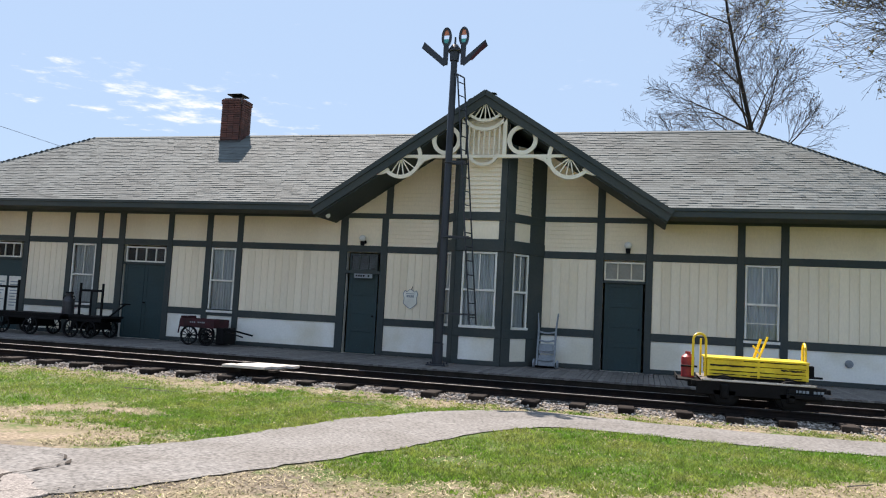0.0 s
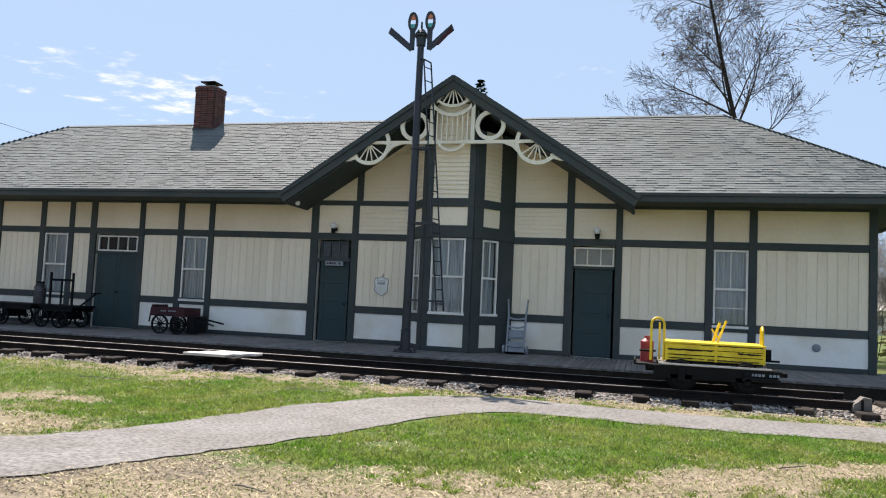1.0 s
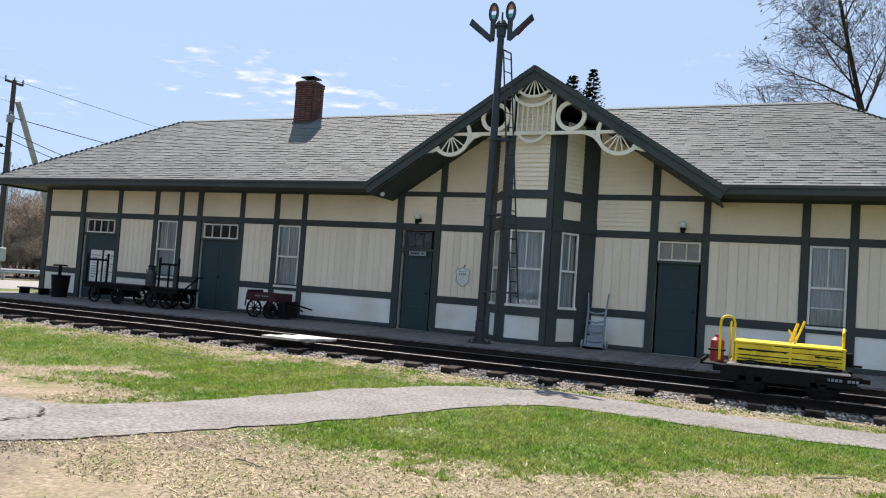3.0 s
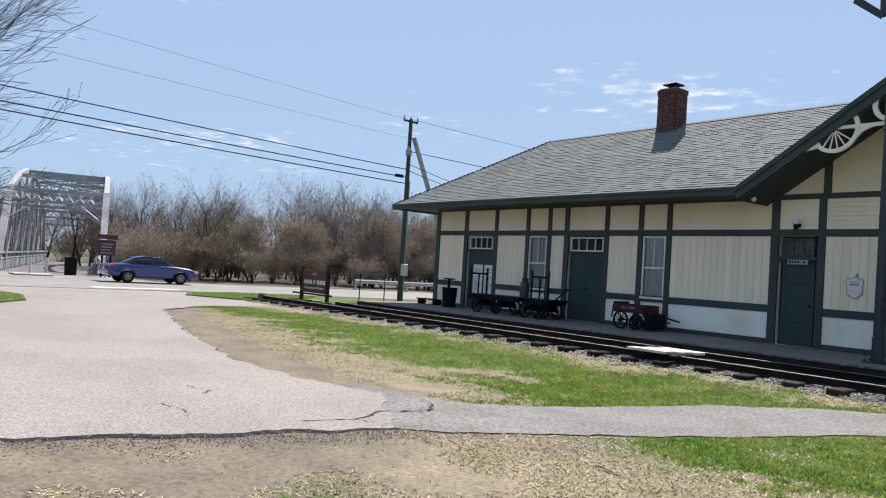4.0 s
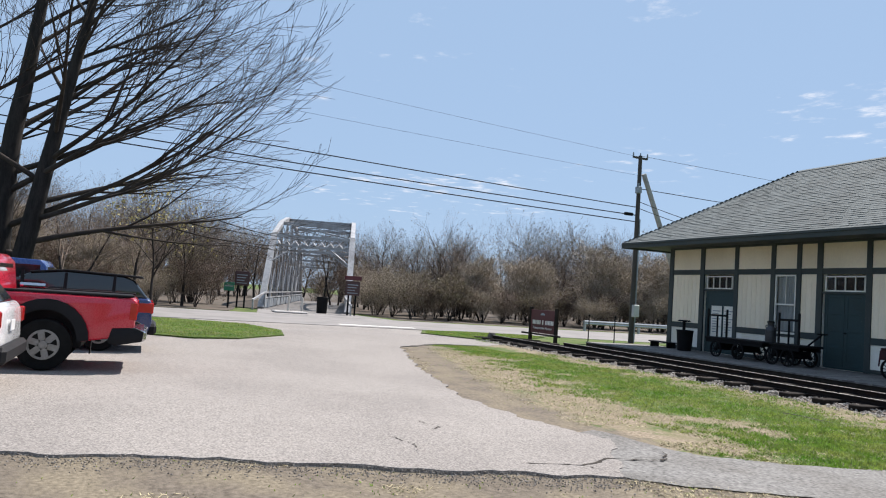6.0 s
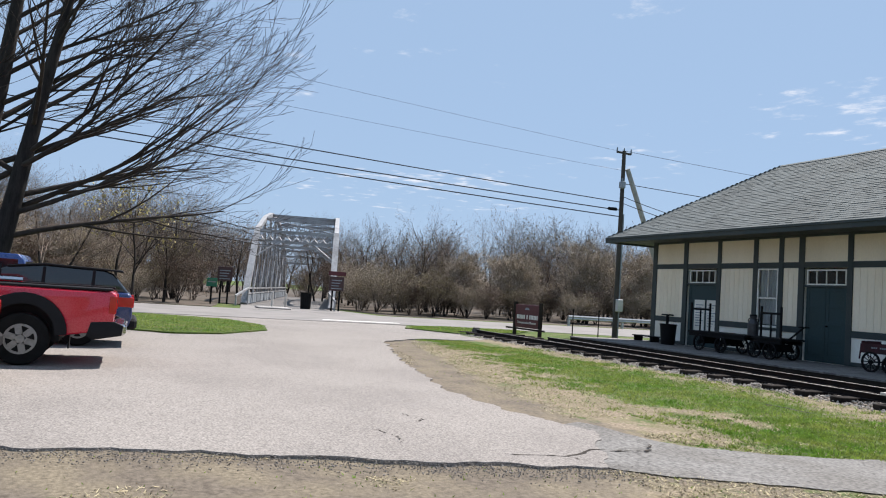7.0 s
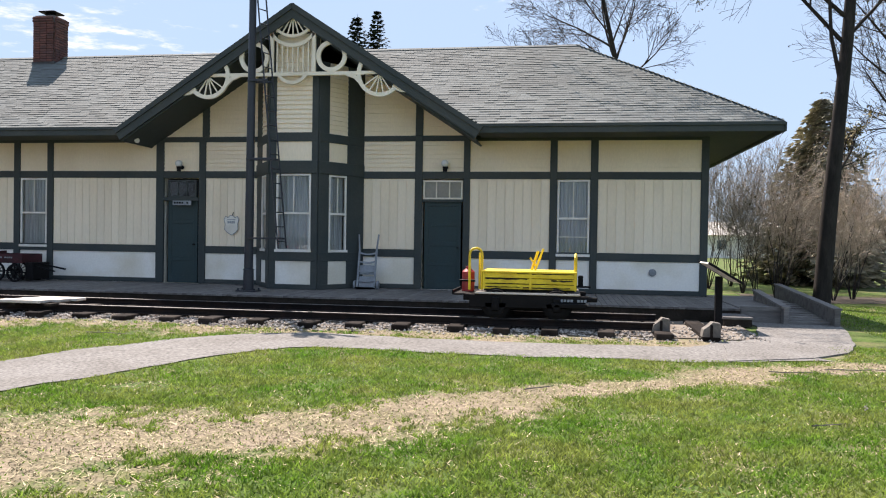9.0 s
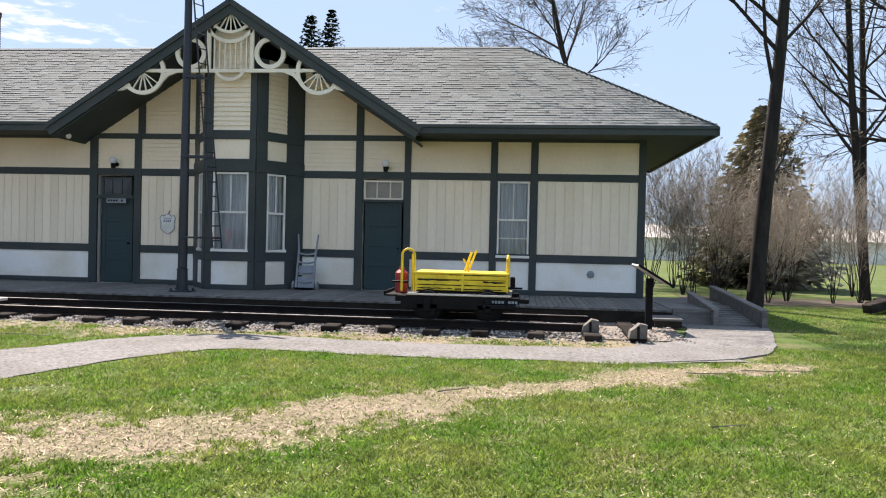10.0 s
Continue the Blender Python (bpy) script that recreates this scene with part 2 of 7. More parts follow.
class Tubes:
    """Gathers tapered limbs into one mesh."""

    def __init__(self):
        self.v, self.f = [], []

    def add(self, pts, radii, n):
        k = len(self.v)
        up = Vector((0.3, 0.2, 1)).normalized()
        for i, p in enumerate(pts):
            d = (pts[min(i + 1, len(pts) - 1)] - pts[max(i - 1, 0)])
            a = d.cross(up)
            if a.length < 1e-5:
                a = d.cross(Vector((1, 0, 0)))
            a.normalize()
            b = d.cross(a).normalized()
            for j in range(n):
                t = 2 * math.pi * j / n
                self.v.append(tuple(p + (a * math.cos(t) + b * math.sin(t)) * radii[i]))
        for i in range(len(pts) - 1):
            for j in range(n):
                self.f.append((k + i * n + j, k + i * n + (j + 1) % n, k + (i + 1) * n + (j + 1) % n, k + (i + 1) * n + j))


# ---------------------------------------------------------------- the depot
PLAT = 0.30
BASE, WHITE0, WHITE1, BOARD0, BOARD1, UP0, UP1, TOP = 0.30, 0.41, 1.04, 1.215, 2.865, 3.03, 3.735, 3.86
X0, X1, DEPTH = -16.97, 9.09, 5.70
EAVE, RIDGE_Y, RIDGE_Z = 3.93, 2.85, 6.60
EX0, EX1, EY0, EY1 = -18.17, 10.31, -1.25, 6.95
RX0, RX1 = -14.07, 6.21
PITCH = (RIDGE_Z - EAVE) / (RIDGE_Y - EY0)
GX = 4.10
BAYX, BAYY, JOINX = 0.56, -1.10, 1.30
BOARDS = (("A", -16.76, -15.36), ("B", -13.60, -12.25), ("C", -11.12, -10.57), ("D", -8.84, -7.80), ("E", -6.71, -3.92), ("F", -2.63, -1.32), ("G", 1.32, 2.545), ("H", 3.83, 5.65), ("I", 6.715, 8.93))
POSTS = ((-16.97, -16.76), (-15.36, -15.16), (-13.76, -13.60), (-12.25, -12.08), (-11.28, -11.12), (-10.57, -10.38), (-9.00, -8.84), (-7.80, -7.63), (-6.87, -6.71), (-3.92, -3.72), (-2.80, -2.63), (2.545, 2.72), (3.68, 3.83), (5.65, 5.81), (6.55, 6.715), (8.93, 9.09))

depot = thing("railway_depot", pose(0, 0, 0), "long wooden railway depot, cream boards and dark green timbers", "building")


def depot_walls():
    part("back_wall", made(box, X0 + 0.02, X1 - 0.02, DEPTH - 0.15, DEPTH, 0.0, TOP), CREAM, depot)
    for x in (X0 + 0.02, X1 - 0.17):
        part("end_wall", made(box, x, x + 0.15, 0.17, DEPTH - 0.152, 0.0, TOP), CREAM, depot)
    # front wall: solid backing between the openings
    openings = [(-15.16, -13.76, BASE, 2.86), (-12.08, -11.28, 1.15, 2.86), (-10.38, -9.00, BASE, 2.86), (-7.63, -6.87, 1.15, 2.86), (-3.72, -2.80, BASE, 2.86), (2.72, 3.68, BASE, 2.86), (5.81, 6.55, 1.15, 2.86)]
    x = X0 + 0.02
    for a, b, z0, z1 in openings:
        for p, q in [(x, a)] if not (x < 0 < a) else [(x, -JOINX), (JOINX, a)]:
            part("front_wall", made(box, p, q, 0.02, 0.168, 0.0, TOP), PALE, depot)
        part("wall_over_opening", made(box, a, b, 0.02, 0.168, z1, TOP), PALE, depot)
        part("wall_under_opening", made(box, a, b, 0.02, 0.168, 0.0, z0), PALE, depot)
        x = b
    part("front_wall", made(box, x, X1 - 0.02, 0.02, 0.168, 0.0, TOP), PALE, depot)
    for z0, z1, nm in ((BASE + 0.005, WHITE0, "sill_beam"), (WHITE1, BOARD0, "lower_rail"), (BOARD1, UP0, "middle_rail"), (UP1, TOP, "top_beam")):
        stops = [(X0, -JOINX - 0.02), (JOINX + 0.02, X1)]
        if z1 < BOARD1:
            doors = [(-15.16, -13.76), (-10.38, -9.00), (-3.72, -2.80), (2.72, 3.68)]
            stops, x = [], X0
            for a, b in doors:
                stops += [(x, a)] if not (x < 0 < a) else [(x, -JOINX - 0.02), (JOINX + 0.02, a)]
                x = b
            stops.append((x, X1))
        for a, b in stops:
            part(nm, made(box, a, b, -0.035, 0.018, z0, z1, 0.006), TRIM, depot)
    for a, b in POSTS:
        part("post", made(box, a, b, -0.048, 0.018, BASE + 0.003, TOP - 0.003, 0.006), TRIM, depot)
    # pale skirting panels
    for nm, a, b in BOARDS + (("w", -12.25, -11.12), ("w", -7.80, -6.71), ("w", 5.65, 6.715)):
        part("skirt_panel", made(box, a, b, -0.006, 0.018, WHITE0, WHITE1), PALE, depot)
    # tongue-and-groove boards
    for nm, a, b in BOARDS:
        panel = part("board_panel", made(box, a, b, 0.001, 0.018, BOARD0, BOARD1), CREAM, depot)
        n = round((b - a) / 0.2)
        w = (b - a) / n
        me = None
        for i in range(n):
            x = a + (i + 0.5) * w
            if me is None:
                ob = part("board", made(box, -w / 2 + 0.004, w / 2 - 0.004, -0.012, 0.0, BOARD0 + 0.002, BOARD1 - 0.002, 0.004), CREAM, panel)
                me = ob.data
            else:
                ob = part("board", None, CREAM, panel, mesh=me)
            ob.location = (x, random.uniform(-0.002, 0.001), 0)
    # upper clapboard panels
    xs = sorted([p for p in POSTS] + [(-1.32, -1.30), (1.30, 1.32)])
    for (a0, a1), (b0, b1) in zip(xs, xs[1:]):
        if a1 < 0 < b0:
            continue
        clap(a1, b0, UP0, UP1)


def clap(a, b, z0, z1, parent=None, y=0.0, m=None, n=None):
    """Horizontal lap siding, each course leaning over the one below."""
    bm = bmesh.new()
    n = n or max(2, round((z1 - z0) / 0.105))
    h = (z1 - z0) / n
    for i in range(n):
        z = z0 + i * h
        vs = [(a, y - 0.024, z), (b, y - 0.024, z), (b, y - 0.002, z + h), (a, y - 0.002, z + h), (a, y + 0.018, z), (b, y + 0.018, z), (b, y + 0.018, z + h), (a, y + 0.018, z + h)]
        v = [bm.verts.new(m @ Vector(c) if m is not None else c) for c in vs]
        for f in ((0, 1, 2, 3), (0, 4, 5, 1), (5, 4, 7, 6), (1, 5, 6, 2), (4, 0, 3, 7)):
            bm.faces.new([v[k] for k in f])
    return part("lap_siding", bm, CREAM, parent or depot)


def sash_window(a, b, z0, z1, y=-0.03, m=None, curtain=CURTAIN, low_bar=False):
    """Double-hung sash: casing, two sashes, the upper one parted in two, curtain behind the glass."""
    m = m or Matrix()
    w = part("window", made(lambda bm: [box(bm, *s, 0.004, m) for s in ((a, a + 0.045, y, y + 0.06, z0, z1), (b - 0.045, b, y, y + 0.06, z0, z1), (a + 0.045, b - 0.045, y, y + 0.06, z1 - 0.045, z1), (a - 0.02, b + 0.02, y - 0.03, y + 0.06, z0 - 0.03, z0 + 0.03))]), WHITE, depot, "double-hung window in a white frame")
    zm = (z0 + z1) / 2 - 0.02
    part("meeting_rail", made(box, a + 0.045, b - 0.045, y + 0.008, y + 0.05, zm - 0.025, zm + 0.025, 0.004, m), WHITE, w)
    part("glazing_bar", made(box, (a + b) / 2 - 0.013, (a + b) / 2 + 0.013, y + 0.015, y + 0.045, zm + 0.025, z1 - 0.045, 0.003, m), WHITE, w)
    if low_bar:
        part("glazing_bar", made(box, a + 0.045, b - 0.045, y + 0.015, y + 0.045, z0 + 0.40, z0 + 0.425, 0.003, m), WHITE, w)
    for p, q in ((z0 + 0.03, zm), (zm, z1 - 0.045)):
        quad = [tuple(m @ Vector(c)) for c in ((a + 0.04, y + 0.032, p), (b - 0.04, y + 0.032, p), (b - 0.04, y + 0.032, q), (a + 0.04, y + 0.032, q))]
        raw("pane", quad, [(0, 1, 2, 3)], CLEAR, w).visible_shadow = False
    # gathered curtain with folds
    n = 28
    vs, fs = [], []
    for i in range(n + 1):
        x = a + 0.03 + (b - a - 0.06) * i / n
        yy = y + 0.10 + 0.018 * math.sin(i * 1.9) + 0.008 * math.sin(i * 0.7 + 1)
        vs += [tuple(m @ Vector((x, yy, z0 + 0.02))), tuple(m @ Vector((x, yy, z1 - 0.02)))]
    fs = [(2 * i, 2 * i + 2, 2 * i + 3, 2 * i + 1) for i in range(n)]
    raw("curtain", vs, fs, curtain, w, "white gathered curtain" if curtain is CURTAIN else "tan shade")
    return w


def clear_glass():
    m = bpy.data.materials.new("clear_window_glass")
    m.use_nodes = True
    n, l = m.node_tree.nodes, m.node_tree.links
    n.clear()
    out, mix, gl, tr, fr = (n.new("ShaderNode" + s) for s in ("OutputMaterial", "MixShader", "BsdfGlossy", "BsdfTransparent", "Fresnel"))
    gl.inputs["Roughness"].default_value = 0.03
    tr.inputs[0].default_value = (0.82, 0.86, 0.86, 1)
    fr.inputs[0].default_value = 1.6
    l.new(fr.outputs[0], mix.inputs[0]), l.new(tr.outputs[0], mix.inputs[1]), l.new(gl.outputs[0], mix.inputs[2]), l.new(mix.outputs[0], out.inputs[0])
    return m


CLEAR = clear_glass()
DARKROOM = mat("dark_interior", (0.03, 0.03, 0.032), 0.2, 2, 10, 0.9, 0)


def transom(a, b, z0, z1, panes, frame_mat, back, dpart, y=-0.01):
    part("transom_frame", made(lambda bm: [box(bm, *s, 0.003) for s in [(a, b, y, y + 0.05, z0, z0 + 0.04), (a, b, y, y + 0.05, z1 - 0.04, z1), (a, a + 0.04, y, y + 0.05, z0 + 0.04, z1 - 0.04), (b - 0.04, b, y, y + 0.05, z0 + 0.04, z1 - 0.04)] + [(a + (b - a) * i / panes - 0.013, a + (b - a) * i / panes + 0.013, y + 0.004, y + 0.046, z0 + 0.04, z1 - 0.04) for i in range(1, panes)]]), frame_mat, dpart)
    for i in range(panes):
        p, q = a + (b - a) * i / panes + 0.02, a + (b - a) * (i + 1) / panes - 0.02
        raw("pane", [(p, y + 0.022, z0 + 0.03), (q, y + 0.022, z0 + 0.03), (q, y + 0.022, z1 - 0.03), (p, y + 0.022, z1 - 0.03)], [(0, 1, 2, 3)], CLEAR, dpart).visible_shadow = False
    part("transom_backing", made(box, a, b, y + 0.10, y + 0.11, z0, z1), back, dpart)


def panelled_leaf(bm, a, b, z0, z1, y, rows):
    box(bm, a, b, y + 0.012, y + 0.045, z0, z1)
    s = 0.10
    hs = [z0 + 0.0] + [z0 + 0.16 + (z1 - z0 - 0.16) * i / rows for i in range(rows + 1)]
    box(bm, a, a + s, y, y + 0.013, z0, z1, 0.003), box(bm, b - s, b, y, y + 0.013, z0, z1, 0.003)
    box(bm, a + s, b - s, y, y + 0.013, z0, z0 + 0.18, 0.003)
    for i in range(1, rows + 1):
        z = z0 + 0.18 + (z1 - z0 - 0.18) * i / rows
        box(bm, a + s, b - s, y, y + 0.013, z - 0.10, z, 0.003)


def doors():
    # freight door with posters, half open stable style
    d = part("door", made(panelled_leaf, -15.10, -13.82, BASE + 0.01, 2.33, 0.03, 3), DOOR, depot, "dark green wide freight door")
    part("door_head", made(box, -15.16, -13.76, -0.02, 0.05, 2.33, 2.39, 0.004), TRIM, d)
    transom(-15.04, -13.86, 2.39, 2.82, 4, WHITE, DARKROOM, d)
    d = part("door", made(lambda bm: (panelled_leaf(bm, -10.33, -9.695, BASE + 0.01, 2.33, 0.03, 4), panelled_leaf(bm, -9.685, -9.05, BASE + 0.01, 2.33, 0.03, 4))), DOOR, depot, "dark green double door")
    part("door_head", made(box, -10.38, -9.00, -0.02, 0.05, 2.33, 2.39, 0.004), TRIM, d)
    transom(-10.30, -9.04, 2.39, 2.82, 4, WHITE, DARKROOM, d)
    part("door_handle", made(rod, (-9.62, 0.02, 1.28), (-9.62, -0.035, 1.28), 0.022), BLACK, d)
    d = part("door", made(panelled_leaf, -3.63, -2.86, BASE + 0.01, 2.31, 0.03, 4), DOOR, depot, "dark green panelled door with a small name board")
    part("door_head", made(box, -3.72, -2.80, -0.05, 0.05, 2.31, 2.39, 0.004), TRIM, d)
    transom(-3.62, -2.88, 2.39, 2.82, 3, TRIM, DARKROOM, d)
    part("door_handle", made(rod, (-2.94, 0.02, 1.25), (-2.94, -0.035, 1.25), 0.022), BLACK, d)
    nb = part("name_board", made(box, -3.46, -2.98, -0.085, -0.055, 2.20, 2.31, 0.004), GREYBLUE, d, "small grey name board")
    part("lettering", made(lambda bm: [box(bm, -3.42 + 0.065 * i, -3.375 + 0.065 * i, -0.088, -0.0855, 2.235, 2.28) for i in range(6) if i != 4]), BLACK, nb)
    d = part("door", made(panelled_leaf, 2.77, 3.63, BASE + 0.01, 2.33, 0.03, 4), DOOR, depot, "dark green panelled door under a transom")
    part("door_head", made(box, 2.72, 3.68, -0.03, 0.05, 2.33, 2.39, 0.004), TRIM, d)
    transom(2.74, 3.66, 2.39, 2.83, 3, ORNAMENT, BLIND, d)
    part("door_handle", made(rod, (3.56, 0.02, 1.28), (3.56, -0.035, 1.28), 0.022), BLACK, d)


def bay():
    """Canted bay under the gable: a front face and two slanting sides."""
    side = math.hypot(JOINX - BAYX, BAYY)
    ang = math.degrees(math.atan2(-BAYY, JOINX - BAYX))
    faces = [(pose(0, BAYY, 0), BAYX, "f"), (pose((BAYX + JOINX) / 2, BAYY / 2, 0, 0, 0, ang), side / 2, "r"), (pose(-(BAYX + JOINX) / 2, BAYY / 2, 0, 0, 0, -ang), side / 2, "l")]
    for m, h, s in faces:
        top = 6.0 if s == "f" else 5.4
        # clear width between the posts: the sides have a broad post at the wall
        lo, hi = {"f": (-h + 0.145, h - 0.145), "r": (-h + 0.29, h - 0.50), "l": (-h + 0.50, h - 0.29)}[s]
        bm = bmesh.new()
        for z0, z1 in ((BASE, 1.12), (2.90, top)):
            box(bm, -h + 0.004, h - 0.004, 0.02, 0.10, z0, z1, 0, m)
        box(bm, -h + 0.004, lo, 0.02, 0.10, 1.12, 2.90, 0, m), box(bm, hi, h - 0.004, 0.02, 0.10, 1.12, 2.90, 0, m)
        part("bay_wall", bm, PALE, depot)
        for a, b in ((-h, lo), (hi, h)):
            part("bay_post", made(box, a, b, -0.028, 0.018, BASE + 0.004, top - 0.01, 0.006, m), TRIM, depot)
        for z0, z1 in ((BASE + 0.002, 0.41), (0.93, 1.13), (2.89, 3.17), (3.60, 3.80)):
            part("bay_rail", made(box, -h + 0.002, h - 0.002, -0.034 if z0 != 2.89 else -0.05, 0.018, z0, z1, 0.006, m), TRIM, depot)
        part("bay_panel", made(box, lo, hi, -0.006, 0.018, 0.41, 0.93, 0, m), PALE, depot)
        part("bay_panel", made(box, lo, hi, -0.006, 0.018, 3.17, 3.60, 0, m), CREAM, depot)
        clap(lo, hi, 3.80, top - 0.02, m=m)
        sash_window(lo + 0.01, hi - 0.01, 1.16, 2.88, -0.02, m)


def gable_wall():
    """Triangular wall over the middle of the front, split by timbers."""
    z_at = lambda x: EAVE + (GX - abs(x)) * PITCH - 0.16
    for s in (-1, 1):
        bm = bmesh.new()
        prism(bm, [(s * JOINX, TOP), (s * (GX + 0.05), TOP), (s * JOINX, z_at(JOINX))], 0.02, 0.12)
        part("gable_wall", bm, PALE, depot)
        # siding courses, cut to the slope
        for a, b in ((1.32, 2.545), (2.72, 3.95)):
            bm = bmesh.new()
            z, h = TOP + 0.003, 0.105
            while z < z_at(a):
                xr = min(b, GX - (z + h + 0.16 - EAVE) / PITCH)
                if xr > a + 0.03:
                    xr0 = min(b, GX - (z + 0.16 - EAVE) / PITCH)
                    lo, hi = -0.026, 0.0
                    v = [bm.verts.new(c) for c in ((s * a, lo, z), (s * xr0, lo, z), (s * xr, hi, z + h), (s * a, hi, z + h), (s * a, 0.018, z), (s * xr0, 0.018, z))]
                    bm.faces.new((v[0], v[1], v[2], v[3])), bm.faces.new((v[0], v[4], v[5], v[1]))
                z += h
            part("lap_siding", bm, CREAM, depot)
        part("gable_post", made(box, *sorted((s * 2.545, s * 2.72)), -0.048, 0.018, TOP, z_at(2.72) + 0.02, 0.006), TRIM, depot)


def ornament():
    """Fretwork in the gable: beam, rings, half-wheels with spokes and a fan."""
    o = part("gable_ornament", made(box, -1.62, 1.62, -1.30, -1.24, 5.02, 5.10, 0.006), ORNAMENT, depot, "cream sawn fretwork with rings and fans")
    piece = lambda nm, f: part(nm, made(f), ORNAMENT, o)
    for s in (-1, 1):
        piece("fret_ring", lambda bm: ribbon(bm, arc(s * 0.89, 5.44, 0.30, 0, 359.9, 32), 0.095, -1.30, -1.24))
        piece("fret_post", lambda bm: box(bm, *sorted((s * 0.44, s * 0.53)), -1.30, -1.24, 5.10, 5.98, 0.005))
        # half wheel under the beam
        if s > 0:
            rim = arc(1.98, 5.05, 0.47, 150, 320, 20)
        else:
            rim = arc(-1.98, 5.05, 0.47, 30, -140, 20)
        piece("fret_scroll", lambda bm: ribbon(bm, rim, 0.085, -1.302, -1.238))
        piece("fret_leaf", lambda bm: ribbon(bm, [(s * 2.28, 4.78), (s * 2.36, 4.70), (s * 2.48, 4.665), (s * 2.62, 4.65)], 0.075, -1.30, -1.24))
        piece("fret_brace", lambda bm: ribbon(bm, [(s * 1.22, 5.06), (s * 1.42, 4.98), (s * 1.56, 4.84)], 0.085, -1.298, -1.242))
        hub = (s * 1.98, 5.03)
        piece("fret_beam_end", lambda bm: box(bm, *sorted((s * 1.62, s * 1.98)), -1.30, -1.24, 5.03, 5.10, 0.005))
        for k in range(6):
            a = radians(215 + 22 * k) if s > 0 else radians(325 - 22 * k)
            piece("spoke", lambda bm: ribbon(bm, [hub, (hub[0] + 0.45 * math.cos(a), hub[1] + 0.45 * math.sin(a))], 0.025, -1.285, -1.255))
    piece("fret_swag", lambda bm: ribbon(bm, arc(0, 6.27, 0.58, 213, 327, 18), 0.075, -1.30, -1.24))
    piece("fret_swag", lambda bm: ribbon(bm, arc(0, 6.42, 0.52, 221, 319, 16), 0.06, -1.298, -1.242))
    piece("fret_drop", lambda bm: ribbon(bm, arc(0, 5.23, 0.36, 200, 340, 16), 0.07, -1.302, -1.238))
    for k in range(-3, 4):
        piece("spoke", lambda bm: ribbon(bm, [(0, 6.37), (0.13 * k, 5.90 + 0.03 * abs(k))], 0.026, -1.285, -1.255))
    for k in range(-3, 4):
        piece("baluster", lambda bm: box(bm, 0.12 * k - 0.014, 0.12 * k + 0.014, -1.285, -1.255, 5.10, 5.72 + 0.012 * k * k, 0))


def roof():
    T = 0.05
    r = part("roof", made(lambda bm: slab(bm, [(EX0 + 0.05, 0.02), (EX1 - 0.05, 0.02), (EX1 - 0.05, EY1 - 0.05), (EX0 + 0.05, EY1 - 0.05)], 3.862, 3.875)), SOFFIT, depot, "grey shingled hip roof with a cross gable")
    for a, b in ((EX0 + 0.05, -GX + 0.02), (GX - 0.02, EX1 - 0.05)):
        part("soffit", made(box, a, b, EY0 + 0.032, 0.018, 3.80, 3.815), SOFFIT, r)
    for a, b in ((EX0 + 0.05, X0 - 0.002), (X1 + 0.002, EX1 - 0.05)):
        part("soffit", made(box, a, b, 0.022, EY1 - 0.05, 3.80, 3.815), SOFFIT, r)
    # sheathing under the shingles
    e, ridge = EAVE - 0.03, RIDGE_Z - 0.03
    vs = [(EX0, EY0, e), (EX1, EY0, e), (EX1, EY1, e), (EX0, EY1, e), (RX0, RIDGE_Y, ridge), (RX1, RIDGE_Y, ridge), (-GX, EY0, e), (GX, EY0, e), (0, RIDGE_Y, ridge)]
    raw("sheathing", vs, [(0, 6, 8, 4), (7, 1, 5, 8), (1, 2, 5), (2, 3, 4, 5), (3, 0, 4)], SHINGLE, r)
    g = [(-GX, EY0, e), (0, EY0, ridge), (GX, EY0, e), (0, RIDGE_Y, ridge)]
    raw("sheathing", g, [(0, 1, 3), (1, 2, 3)], SHINGLE, r)
    # fascia boards
    F0, F1 = 3.74, EAVE - 0.005
    for a, b in ((EX0, -GX - 0.05), (GX + 0.05, EX1)):
        part("fascia", made(box, a, b, EY0 - 0.03, EY0 + 0.03, F0, F1, 0.006), TRIM, r)
        part("gutter_edge", made(box, a, b, EY0 - 0.06, EY0 - 0.031, F1 - 0.06, F1 + 0.012, 0.006), TRIM, r)
    part("fascia", made(box, EX1 - 0.03, EX1 + 0.03, EY0 - 0.03, EY1, F0, F1, 0.006), TRIM, r)
    part("fascia", made(box, EX0 - 0.03, EX0 + 0.03, EY0 - 0.03, EY1, F0, F1, 0.006), TRIM, r)
    part("fascia", made(box, EX0, EX1, EY1 - 0.03, EY1 + 0.03, F0, F1, 0.006), TRIM, r)
    # barge boards of the gable, with a second moulding, and the raked soffit behind them
    for s in (-1, 1):
        low, up = (s * (GX + 0.12), EAVE - 0.10), (0, RIDGE_Z - 0.02)
        n = Vector((s * PITCH, 1)).normalized()
        sh = lambda p, d: (p[0] - n.x * d, p[1] - n.y * d)
        bm = bmesh.new()
        prism(bm, [sh(low, 0), sh(up, 0), (0, up[1] - 0.30), sh(low, 0.24)], EY0 - 0.09, EY0 - 0.03)
        part("barge_board", bm, TRIM, r)
        bm = bmesh.new()
        prism(bm, [sh(low, -0.03), sh(up, -0.03), (0, up[1] - 0.10), sh(low, 0.07)], EY0 - 0.125, EY0 - 0.091)
        part("barge_moulding", bm, TRIM, r)
        bm = bmesh.new()
        prism(bm, [sh(low, 0.24), (0, up[1] - 0.30), (0, up[1] - 0.34), sh(low, 0.28)], EY0 - 0.028, 0.10)
        part("raked_soffit", bm, SOFFIT, r)
    return r


